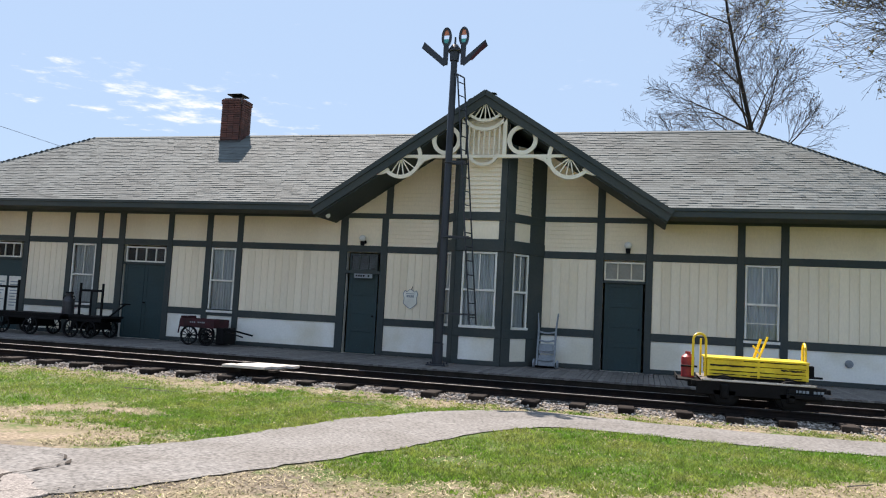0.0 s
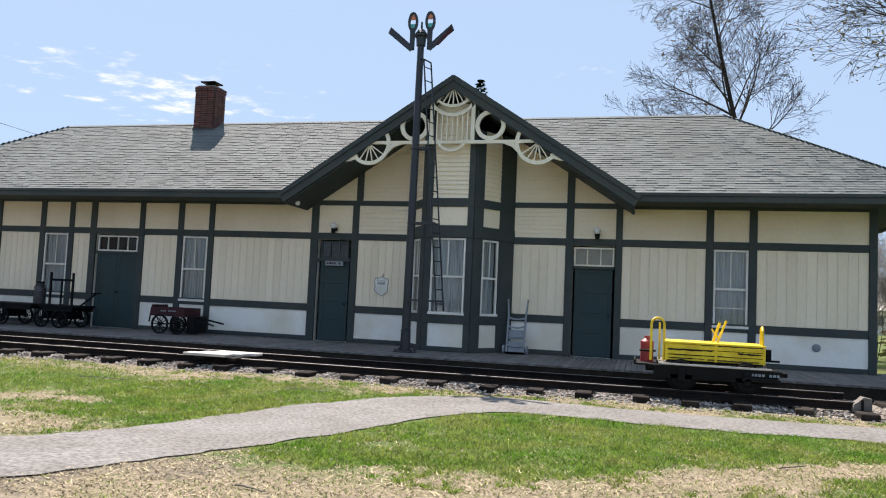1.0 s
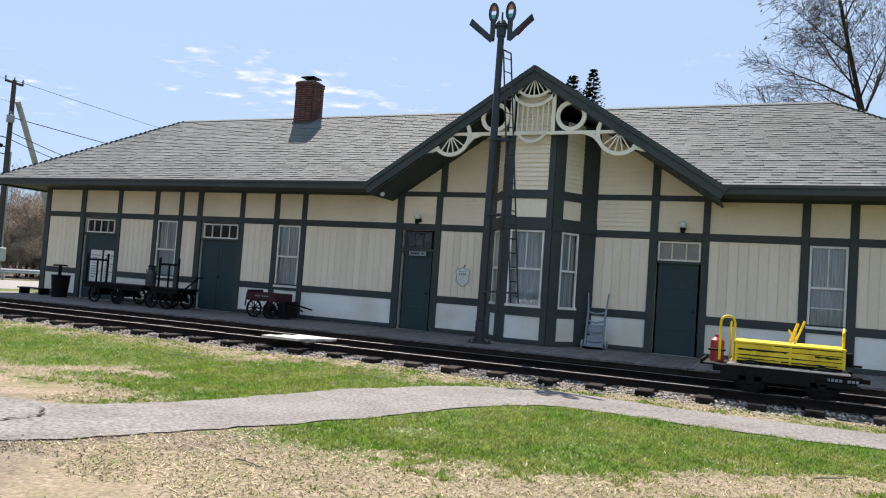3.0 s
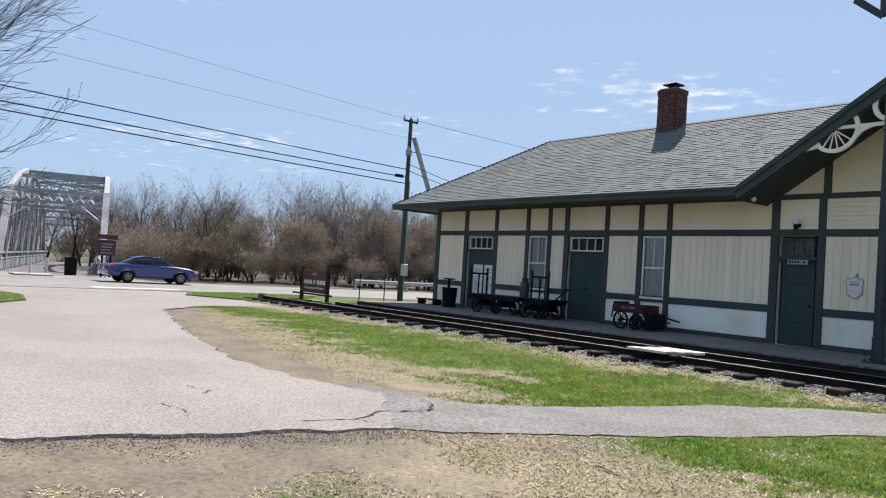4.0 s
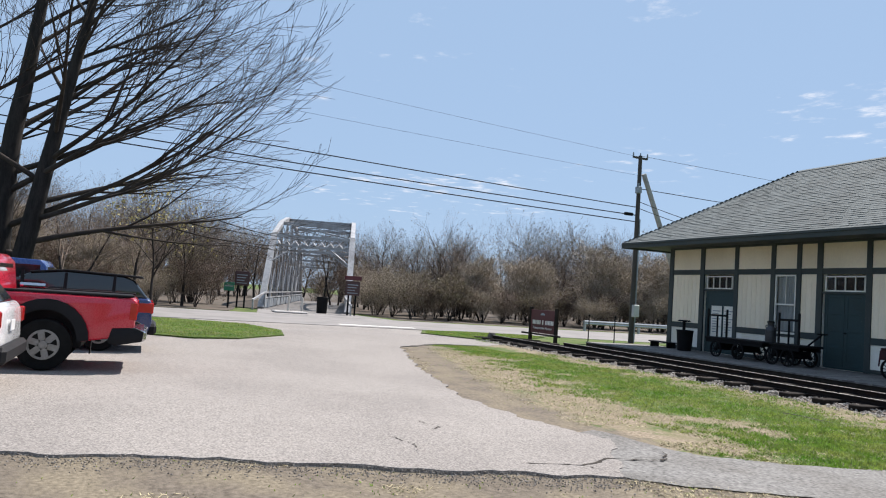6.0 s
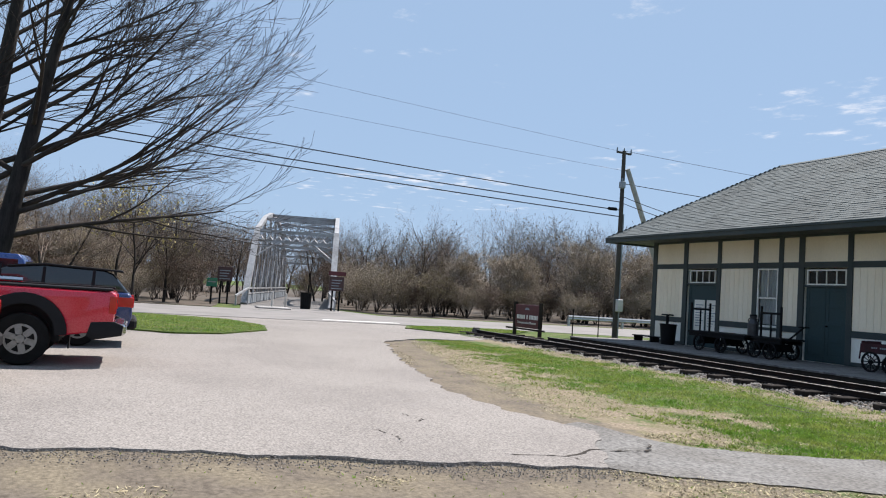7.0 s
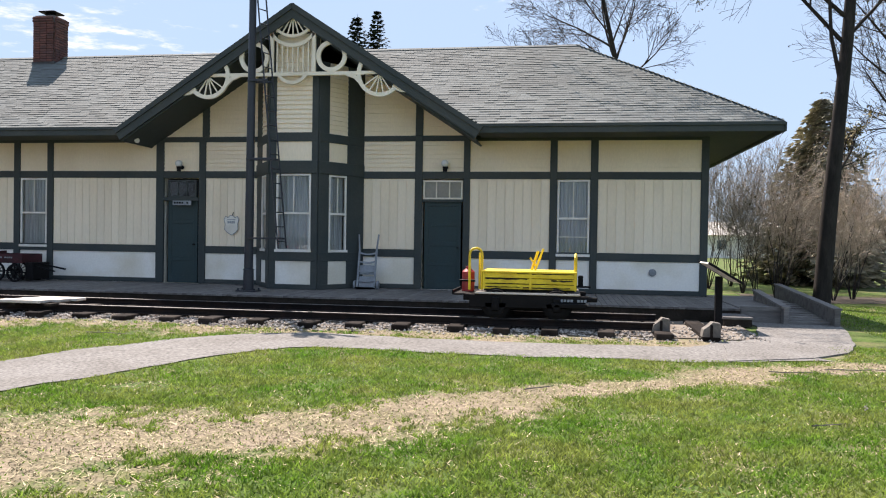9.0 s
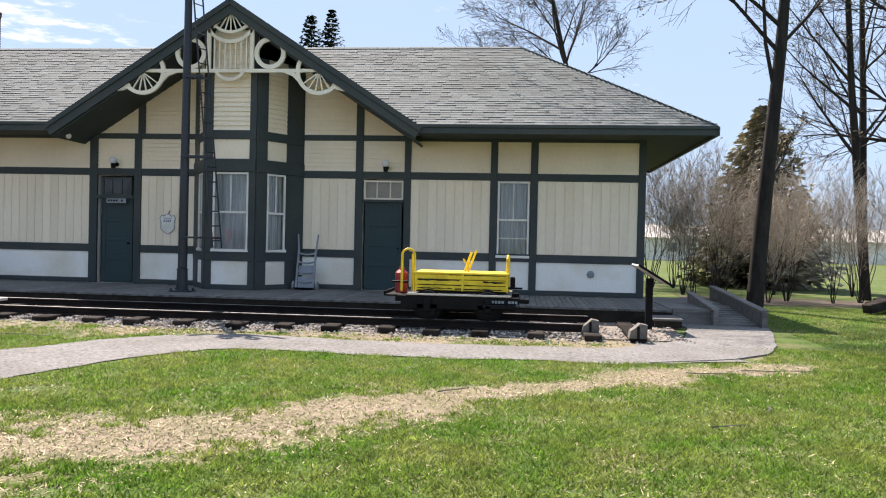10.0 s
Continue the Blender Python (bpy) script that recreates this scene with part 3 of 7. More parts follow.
def shingles(r):
    """Courses of tabs. The ones by the gable's foot are pieces, the rest one mesh."""
    TAB, EXPO = 0.23, 0.125
    slope = math.hypot(RIDGE_Y - EY0, RIDGE_Z - EAVE)
    rows = int(slope / EXPO)
    vs, fs, near = [], [], []
    rnd = random.Random(4)

    def tab(o, u, v, nrm, a, b, s0, s1, lift):
        """A tab from a to b along u, from s0 to s1 up the slope v."""
        ps = [o + u * a + v * s0 + nrm * (lift + 0.010), o + u * b + v * s0 + nrm * (lift + 0.010), o + u * b + v * s1 + nrm * 0.001, o + u * a + v * s1 + nrm * 0.001, o + u * a + v * s0 + nrm * 0.0, o + u * b + v * s0 + nrm * 0.0]
        return [tuple(p) for p in ps]

    def lay(o, u, v, length0, shrink0, shrink1, pieces=None):
        nrm = u.cross(v).normalized()
        if nrm.z < 0:
            nrm = -nrm
        for i in range(rows + 1):
            s0, s1 = i * EXPO, min((i + 1) * EXPO + 0.03, slope)
            f = i * EXPO / slope
            lo, hi = shrink0 * f, length0 - shrink1 * f
            x = lo - rnd.random() * TAB * 0.3 - (i % 2) * TAB / 2
            while x < hi:
                w = TAB * rnd.choice((0.9, 1.0, 1.0, 1.1))
                a, b = max(x, lo), min(x + w - 0.003, hi)
                x += w
                if b - a < 0.03:
                    continue
                q = tab(o, u, v, nrm, a, b, s0, s1, rnd.choice((0.0, 0.0, 0.008)))
                if pieces is not None and i < 14 and 0.3 < a < 7.5 and len(pieces) < 300:
                    pieces.append(q)
                    continue
                k = len(vs)
                vs.extend(q)
                fs.extend([(k, k + 1, k + 2, k + 3), (k + 4, k + 5, k + 1, k), (k + 1, k + 5, k + 2), (k + 4, k, k + 3)])

    run, rise = RIDGE_Y - EY0, RIDGE_Z - EAVE
    up = Vector((0, run, rise)).normalized()
    # front, left and right of the gable: edges run along the hips and the valleys
    lay(Vector((EX0, EY0, EAVE)), Vector((1, 0, 0)), up, -GX - EX0, RX0 - EX0, -GX)
    lay(Vector((GX, EY0, EAVE)), Vector((1, 0, 0)), up, EX1 - GX, -GX, EX1 - RX1, near)
    lay(Vector((EX1, EY0, EAVE)), Vector((0, 1, 0)), Vector((-run, 0, rise)).normalized(), EY1 - EY0, run, run)
    lay(Vector((EX0, EY1, EAVE)), Vector((0, -1, 0)), Vector((run, 0, rise)).normalized(), EY1 - EY0, run, run)
    lay(Vector((GX, EY0 - 0.1, EAVE)), Vector((0, 1, 0)), Vector((-GX, 0, rise)).normalized(), 0.1, 0, -run)
    lay(Vector((-GX, EY0 - 0.1, EAVE)), Vector((0, 1, 0)), Vector((GX, 0, rise)).normalized(), 0.1, 0, -run)
    tagged(raw("shingle_field", vs, fs, SHINGLE, r), kind="stuff")
    for q in near:
        raw("shingle", q, [(0, 1, 2, 3), (4, 5, 1, 0), (1, 5, 2), (4, 0, 3)], SHINGLE, r)
    # ridge caps
    bm = bmesh.new()
    x = RX0
    while x < RX1:
        box(bm, x, x + 0.29, RIDGE_Y - 0.13, RIDGE_Y, -0.006, 0.012, 0, Matrix.Translation((0, 0, RIDGE_Z + 0.01)) @ Matrix.Translation((0, RIDGE_Y, 0)) @ Matrix.Rotation(0.55, 4, "X") @ Matrix.Translation((0, -RIDGE_Y, 0)))
        box(bm, x, x + 0.29, RIDGE_Y, RIDGE_Y + 0.13, -0.006, 0.012, 0, Matrix.Translation((0, 0, RIDGE_Z + 0.01)) @ Matrix.Translation((0, RIDGE_Y, 0)) @ Matrix.Rotation(-0.55, 4, "X") @ Matrix.Translation((0, -RIDGE_Y, 0)))
        x += 0.3
    part("ridge_cap", bm, SHINGLE, r)
    # caps bent over the two front hips
    for foot, top, inner in (((EX0, EY0, EAVE), (RX0, RIDGE_Y, RIDGE_Z), 1), ((EX1, EY0, EAVE), (RX1, RIDGE_Y, RIDGE_Z), -1)):
        foot, top = Vector(foot), Vector(top)
        d = top - foot
        n = int(d.length / 0.22)
        e = d.normalized()
        wings = []
        for flat in (Vector((inner, 0, 0)), Vector((0, 1, 0))):
            w = flat - e * flat.dot(e)
            wings.append(w.normalized() * 0.13)
        lift, run_on = Vector((0, 0, 0.012)), d * 1.02 / n
        q = run_on + lift * 0.9
        vs = [tuple(c) for c in (wings[0] + lift, lift, wings[1] + lift, q + wings[0], q, q + wings[1], wings[0], Vector((0, 0, 0)), wings[1])]
        me = None
        for i in range(n):
            if me is None:
                cap = raw("hip_cap", vs, [(0, 1, 4, 3), (1, 2, 5, 4), (6, 7, 1, 0), (7, 8, 2, 1)], SHINGLE, r)
                me = cap.data
            else:
                cap = part("hip_cap", None, SHINGLE, r, mesh=me)
            cap.location = foot + d * i / n


def chimney(r):
    x0, x1, y0, y1, z0, z1 = -9.14, -8.52, 2.42, 2.98, 5.9, 7.72
    c = part("chimney", made(box, x0 + 0.012, x1 - 0.012, y0 + 0.012, y1 - 0.012, z0, z1 - 0.01), MORTAR, r, "red brick chimney with a metal cap")
    L, Hh = 0.2, 0.065
    row, z, meshes = 0, 6.25, {}
    while z + Hh < z1:
        out = 0.03 if z > z1 - 0.24 else 0.0
        for side in range(4):
            n = 3
            for i in range(n):
                w = (x1 - x0 if side % 2 == 0 else y1 - y0) / n
                key = (side % 2, out > 0)
                if key not in meshes:
                    bm = made(box, -w / 2 + 0.005, w / 2 - 0.005, -0.05, 0.0, 0.004, Hh - 0.004, 0.004)
                    meshes[key] = part("brick", bm, BRICK, c)
                    ob = meshes[key]
                else:
                    ob = part("brick", None, BRICK, c, mesh=meshes[key].data)
                off = (i + 0.5) * w + (0.0 if row % 2 else 0.0)
                if side == 0: ob.matrix_basis = pose(x0 + off, y0 - out, z)
                if side == 2: ob.matrix_basis = pose(x0 + off, y1 + out, z, 0, 0, 180)
                if side == 1: ob.matrix_basis = pose(x1 + out, y0 + off, z, 0, 0, 90)
                if side == 3: ob.matrix_basis = pose(x0 - out, y0 + off, z, 0, 0, -90)
        row += 1
        z += Hh + 0.006
    part("flashing", made(box, x0 - 0.05, x1 + 0.05, y0 - 0.05, y1 + 0.05, 5.95, 6.38, 0.01), LEADS, c)
    part("cap_stand", made(rod, (-8.83, 2.70, z1 - 0.01), (-8.83, 2.70, z1 + 0.10), 0.13, 0.13, 12), BLACK, c)
    part("cap", made(box, -9.06, -8.56, 2.46, 2.94, z1 + 0.10, z1 + 0.14, 0.01), BLACK, c)


depot_walls()
sash_window(-12.07, -11.29, 1.15, 2.85)
sash_window(-7.62, -6.88, 1.15, 2.85)
sash_window(5.82, 6.54, 1.15, 2.85, low_bar=True)
doors()
bay()
gable_wall()
ornament()
roof_part = roof()
shingles(roof_part)
chimney(roof_part)


# ---------------------------------------------------------------- ground
def ground_material():
    m = bpy.data.materials.new("lawn_ground")
    m.use_nodes = True
    n, l = m.node_tree.nodes, m.node_tree.links
    p = n["Principled BSDF"]
    co = n.new("ShaderNodeTexCoord")
    def nz(scale, detail=5):
        t = n.new("ShaderNodeTexNoise")
        t.inputs["Scale"].default_value, t.inputs["Detail"].default_value = scale, detail
        l.new(co.outputs["Object"], t.inputs["Vector"])
        return t.outputs["Fac"]
    def ramp(f, a, b, c0=(0, 0, 0, 1), c1=(1, 1, 1, 1)):
        r = n.new("ShaderNodeValToRGB")
        r.color_ramp.elements[0].position, r.color_ramp.elements[1].position = a, b
        r.color_ramp.elements[0].color, r.color_ramp.elements[1].color = c0, c1
        l.new(f, r.inputs[0])
        return r.outputs[0]
    def mix(f, a, b):
        x = n.new("ShaderNodeMix"); x.data_type = "RGBA"
        l.new(f, x.inputs[0]), l.new(a, x.inputs[6]), l.new(b, x.inputs[7])
        return x.outputs[2]
    grass = mix(ramp(nz(1.3), 0.46, 0.68), ramp(nz(30, 8), 0.3, 0.7, (0.030, 0.058, 0.012, 1), (0.10, 0.155, 0.030, 1)), ramp(nz(26, 8), 0.3, 0.7, (0.075, 0.080, 0.030, 1), (0.20, 0.185, 0.085, 1)))
    sand = mix(ramp(nz(2.2), 0.40, 0.65), ramp(nz(24, 9), 0.30, 0.66, (0.13, 0.105, 0.075, 1), (0.32, 0.258, 0.186, 1)), ramp(nz(28, 9), 0.3, 0.7, (0.10, 0.090, 0.050, 1), (0.25, 0.218, 0.130, 1)))
    dirt = mix(ramp(nz(1.6), 0.40, 0.62), ramp(nz(16, 10), 0.30, 0.70, (0.085, 0.070, 0.054, 1), (0.185, 0.155, 0.122, 1)), ramp(nz(22, 10), 0.3, 0.7, (0.11, 0.092, 0.066, 1), (0.25, 0.21, 0.15, 1)))
    def attr(name):
        a = n.new("ShaderNodeAttribute"); a.attribute_name = name
        f = n.new("ShaderNodeMath"); f.operation = "ADD"
        g = n.new("ShaderNodeMath"); g.operation = "MULTIPLY_ADD"; g.inputs[1].default_value = 0.9; g.inputs[2].default_value = -0.45
        l.new(nz(7, 6), g.inputs[0]), l.new(a.outputs["Fac"], f.inputs[0]), l.new(g.outputs[0], f.inputs[1])
        return ramp(f.outputs[0], 0.38, 0.62)
    col = mix(attr("sand"), mix(attr("dirt"), grass, dirt), sand)
    l.new(col, p.inputs["Base Color"])
    p.inputs["Roughness"].default_value = 0.95
    p.inputs["Specular IOR Level"].default_value = 0.2
    b = n.new("ShaderNodeBump"); b.inputs["Strength"].default_value, b.inputs["Distance"].default_value = 0.35, 0.03
    l.new(nz(40, 6), b.inputs["Height"]), l.new(b.outputs[0], p.inputs["Normal"])
    return m


def seg(px, py, pts):
    """Distance to a polyline."""
    best = 1e9
    for (ax, ay), (bx, by) in zip(pts, pts[1:]):
        dx, dy = bx - ax, by - ay
        t = max(0, min(1, ((px - ax) * dx + (py - ay) * dy) / (dx * dx + dy * dy)))
        best = min(best, math.hypot(px - ax - t * dx, py - ay - t * dy))
    return best


def inside(px, py, poly):
    r = False
    for (ax, ay), (bx, by) in zip(poly, poly[1:] + poly[:1]):
        if (ay > py) != (by > py) and px < (bx - ax) * (py - ay) / (by - ay) + ax:
            r = not r
    return r


PATH_MID = [(-2.2, -13.2), (-0.9, -12.55), (-0.35, -11.7), (0.15, -10.6), (0.7, -9.1), (1.45, -7.65), (2.3, -7.0), (3.3, -7.05), (4.9, -7.2), (6.6, -7.1), (7.9, -6.95), (8.9, -6.4)]
PATH_HALF = [1.1, 0.85, 0.75, 0.8, 0.85, 0.8, 0.72, 0.55, 0.6, 0.52, 0.6, 0.9]
SAND_LINE = [(1.3, -13.4), (2.5, -12.5), (3.7, -12.0), (4.9, -11.0), (6.0, -9.8), (6.7, -9.3), (7.5, -8.8), (8.4, -8.0), (9.8, -7.5)]
SAND_HALF = [1.0, 0.95, 0.62, 0.55, 0.42, 0.2, 0.45, 0.4, 0.28]
LOT = [(-0.4, -13.3), (-0.75, -14.7), (-1.3, -16.5), (-1.7, -18.3), (-3.0, -26.0), (-26.0, -30.0), (-25.6, -19.0), (-25.3, -8.5), (-25.0, -2.2), (-24.0, -1.5), (-21.3, -3.9), (-18.6, -5.4), (-17.2, -6.9), (-17.0, -8.9), (-15.2, -10.6), (-9.4, -12.1), (-5.2, -12.85), (-3.4, -12.75), (-2.0, -12.4)]


LOT_EDGE = [(-16.0, -9.8), (-14.2, -10.4), (-9.8, -11.5), (-6.2, -12.3), (-3.4, -12.5), (-2.2, -12.3)]


def wob(x, y, s, k):
    return k * noise.noise(Vector((x * s, y * s, 3.1)))


def ground_z(x, y):
    z = 0.03 * max(0, min(1, (y + 7.6) / 1.6)) if y < 4 else 0.03
    return z + 0.02 * noise.noise(Vector((x * 0.35, y * 0.35, 0)))


def sand_amount(x, y):
    best = 0
    for i in range(len(SAND_LINE) - 1):
        (ax, ay), (bx, by) = SAND_LINE[i], SAND_LINE[i + 1]
        dx, dy = bx - ax, by - ay
        t = max(0, min(1, ((x - ax) * dx + (y - ay) * dy) / (dx * dx + dy * dy)))
        h = SAND_HALF[i] * (1 - t) + SAND_HALF[i + 1] * t
        best = max(best, 0.95 - 0.5 * math.hypot(x - ax - t * dx, y - ay - t * dy) / h)
    # dry straw under the edge of the lawn by the lot, and along the ballast
    best = max(best, 0.78 - 0.30 * seg(x, y, [(-14.0, -9.6), (-7.6, -10.7), (-4.6, -11.4), (-2.3, -11.6)]))
    best = max(best, 0.74 - 0.42 * seg(x, y, [(-18, -6.2), (-6, -6.2), (2, -6.1), (9, -5.9)]))
    best = max(best, 0.60 - 0.35 * seg(x, y, [(1.6, -13.6), (3.4, -13.0)]))
    best = max(best, 0.72 - 0.7 * seg(x, y, [(-3.4, -9.6), (-2.6, -9.6)]))
    if x < -1.8:
        best -= max(0, 0.62 - 0.85 * seg(x, y, LOT_EDGE))
    return max(0, min(1, best + wob(x, y, 0.9, 0.35) + wob(x, y, 3.1, 0.2)))


def dirt_amount(x, y):
    best = 0.95 - 0.21 * seg(x, y, [(-0.2, -13.9), (-0.6, -15.5), (-1.0, -18.0), (-2.0, -26)])
    best = max(best, 0.95 - 0.55 * seg(x, y, LOT_EDGE))
    return max(0, min(1, best + wob(x, y, 1.1, 0.3)))


def ground():
    xs = list(np.arange(-30, 18.01, 0.22))
    ys = list(np.arange(-22, 6.01, 0.22))
    far = [30, 60, 150, 500, 2500]
    xs = [-30 - f for f in far[::-1]] + xs + [18 + f for f in far]
    ys = [-22 - f for f in far[::-1]] + ys + [6 + f for f in far]
    vs = [(float(x), float(y), ground_z(x, y) if abs(x) < 40 and -30 < y < 12 else 0.0) for y in ys for x in xs]
    w = len(xs)
    fs = [(j * w + i, j * w + i + 1, (j + 1) * w + i + 1, (j + 1) * w + i) for j in range(len(ys) - 1) for i in range(w - 1)]
    ob = raw("ground", vs, fs, ground_material(), smooth=True)
    tagged(ob, "spring lawn with sandy bare strips and dry straw", "ground", kind="structure")
    for nm, fn in (("sand", sand_amount), ("dirt", dirt_amount)):
        a = ob.data.attributes.new(nm, "FLOAT", "POINT")
        a.data.foreach_set("value", [fn(x, y) if -30 < x < 18 and -22 < y < 6 else 0.0 for x, y, z in vs])


ASPHALT = mat("pale_worn_asphalt", (0.254, 0.233, 0.214), 0.60, 0.45, 55, 0.92, 0.3, second=(0.224, 0.205, 0.189), spec=0.2)
ROAD = mat("road_asphalt", (0.24, 0.225, 0.215), 0.15, 0.6, 40, 0.9, 0.3, second=(0.20, 0.19, 0.18), spec=0.2)
GRAVEL = mat("fine_gravel_path", (0.182, 0.176, 0.167), 0.55, 1.2, 26, 0.95, 0.8, second=(0.152, 0.145, 0.135), spec=0.2)


def ragged(poly, step=0.35, amp=0.07):
    out = []
    for (ax, ay), (bx, by) in zip(poly, poly[1:] + poly[:1]):
        n = max(1, int(math.hypot(bx - ax, by - ay) / step))
        for i in range(n):
            x, y = ax + (bx - ax) * i / n, ay + (by - ay) * i / n
            out.append((x + wob(x, y, 2.3, amp) + wob(x + 9, y, 7, amp * 0.5), y + wob(x, y + 40, 2.3, amp) + wob(x, y + 70, 7, amp * 0.5)))
    return out


def filled(name, outline, z, thick, material):
    n = len(outline)
    top = [(x, y, z(x, y) if callable(z) else z) for x, y in outline]
    tris = tessellate_polygon([[Vector(p) for p in top]])
    area = sum(ax * by - bx * ay for (ax, ay), (bx, by) in zip(outline, outline[1:] + outline[:1]))
    faces = []
    for a, b, c in tris:
        A, B, C = (Vector(top[i]) for i in (a, b, c))
        faces.append((a, b, c) if (B - A).cross(C - A).z > 0 else (c, b, a))
    for i in range(n):
        j = (i + 1) % n
        faces.append((j, i, n + i, n + j) if area > 0 else (i, j, n + j, n + i))
    return raw(name, top + [(x, y, h - thick) for x, y, h in top], faces, material)


def paths():
    tagged(filled("parking_lot", ragged(LOT, 0.10, 0.13), 0.028, 0.06, ASPHALT), "pale worn asphalt parking lot with a cracked edge", "parking lot", kind="structure")
    # road running past the end of the track
    tagged(filled("road", ragged([(-25.2, -90), (-25.2, -17), (-25.4, -5), (-25.2, -0.5), (-24.6, 4), (-24.6, 30), (-24.6, 120), (-34.4, 120), (-34.4, 30), (-34.3, 2), (-34.8, -8), (-35.0, -20), (-35, -90)], 2.0, 0.1), 0.045, 0.07, ROAD), "sun-bleached two-lane road", "road", kind="structure")
    tagged(filled("bridge_approach", ragged([(-34.5, -12.0), (-34.5, -4.6), (-40.3, -5.6), (-41.6, -11.0)], 1.0, 0.04), 0.05, 0.07, ROAD), "asphalt footway onto the bridge", "pavement", kind="structure")
    # walking path: a strip of varying width
    left, right = [], []
    n = 90
    P = [Vector(p) for p in PATH_MID]
    for i in range(n + 1):
        f = i / n * (len(P) - 1)
        k = min(int(f), len(P) - 2)
        t = f - k
        a, b, c, d = P[max(k - 1, 0)], P[k], P[k + 1], P[min(k + 2, len(P) - 1)]
        q = 0.5 * (2 * b + (c - a) * t + (2 * a - 5 * b + 4 * c - d) * t * t + (3 * b - a - 3 * c + d) * t ** 3)
        e = 0.5 * ((c - a) + 2 * (2 * a - 5 * b + 4 * c - d) * t + 3 * (3 * b - a - 3 * c + d) * t * t)
        e.normalize()
        h = PATH_HALF[k] * (1 - t) + PATH_HALF[k + 1] * t
        s = Vector((-e.y, e.x))
        hl, hr = h + wob(q.x, q.y, 1.7, 0.1) + wob(q.x, q.y, 6, 0.06), h + wob(q.x + 50, q.y, 1.7, 0.1) + wob(q.x + 50, q.y, 6, 0.06)
        left.append(q + s * hl), right.append(q - s * hr)
    vs = [(p.x, p.y, ground_z(p.x, p.y) + 0.012) for ab in zip(left, right) for p in (ab[0], ab[0] * 0.75 + ab[1] * 0.25, ab[0] * 0.5 + ab[1] * 0.5, ab[0] * 0.25 + ab[1] * 0.75, ab[1])]
    fs = [(5 * i + j, 5 * i + j + 1, 5 * i + j + 6, 5 * i + j + 5) for i in range(n) for j in range(4)]
    tagged(raw("gravel_path", vs, fs, GRAVEL), "grey fine-gravel walking path", "path", kind="structure")
    tagged(filled("gravel_apron", ragged([(8.0, -7.5), (9.2, -7.05), (9.75, -6.5), (10.15, -5.6), (10.7, -3.6), (10.8, -2.9), (9.35, -2.4), (9.3, -3.5), (8.9, -5.2), (8.2, -6.2)], 0.3, 0.06), lambda x, y: ground_z(x, y) + 0.022, 0.06, GRAVEL), "gravel apron at the foot of the ramp", "path", kind="structure")
    for poly, lab in (([(-22.6, -7.3), (-19.3, -5.3), (-20.2, -4.4), (-22.0, -2.9), (-24.3, -0.9), (-25.1, -1.2), (-25.3, -4.6), (-24.4, -6.6)], "small grass island beside the road"), ([(-17.6, -13.5), (-15.4, -15.0), (-14.9, -16.2), (-15.8, -17.6), (-17.5, -22), (-24.6, -22), (-24.2, -16.5), (-22.9, -14.0), (-20, -13.2)], "grass island beside the parking lot")):
        ob = filled("grass_island", ragged(poly, 0.3, 0.08), 0.07, 0.09, bpy.data.materials["lawn_ground"])
        tagged(ob, lab, "grass", kind="structure")


def crumbs():
    """Loose grit broken from the edge of the lot."""
    rnd = random.Random(17)
    vs, fs = [], []
    for (ax, ay), (bx, by) in zip(LOT[:4], LOT[1:4]):
        for _ in range(900):
            t = rnd.random()
            x, y = ax + (bx - ax) * t + rnd.gauss(0.12, 0.2), ay + (by - ay) * t + rnd.gauss(0, 0.12)
            s = rnd.uniform(0.004, 0.012)
            k, z = len(vs), 0.03 + s * 0.3
            for u, v, h in ((1, 0, 0), (0, 1, 0.1), (-1, 0.1, 0), (0, -1, -0.1), (0.1, 0.1, 0.7), (0, 0, -0.8)):
                vs.append((x + u * s * rnd.uniform(0.6, 1.3), y + v * s * rnd.uniform(0.6, 1.3), z - 0.012 + h * s))
            fs += [tuple(k + q for q in f) for f in ((0, 1, 4), (1, 2, 4), (2, 3, 4), (3, 0, 4), (1, 0, 5), (2, 1, 5), (3, 2, 5), (0, 3, 5))]
    tagged(raw("edge_grit", vs, fs, mat("edge_grit_stone", (0.21, 0.19, 0.17), 0.3, 5, 30, 0.95, 0.3, island=0.5, spec=0.2)), "loose grit along the cracked asphalt edge", "gravel", kind="stuff")


ground()
paths()
crumbs()


# ---------------------------------------------------------------- track
RAIL_NEAR, RAIL_FAR, RAIL_Z = -5.28, -3.90, 0.235


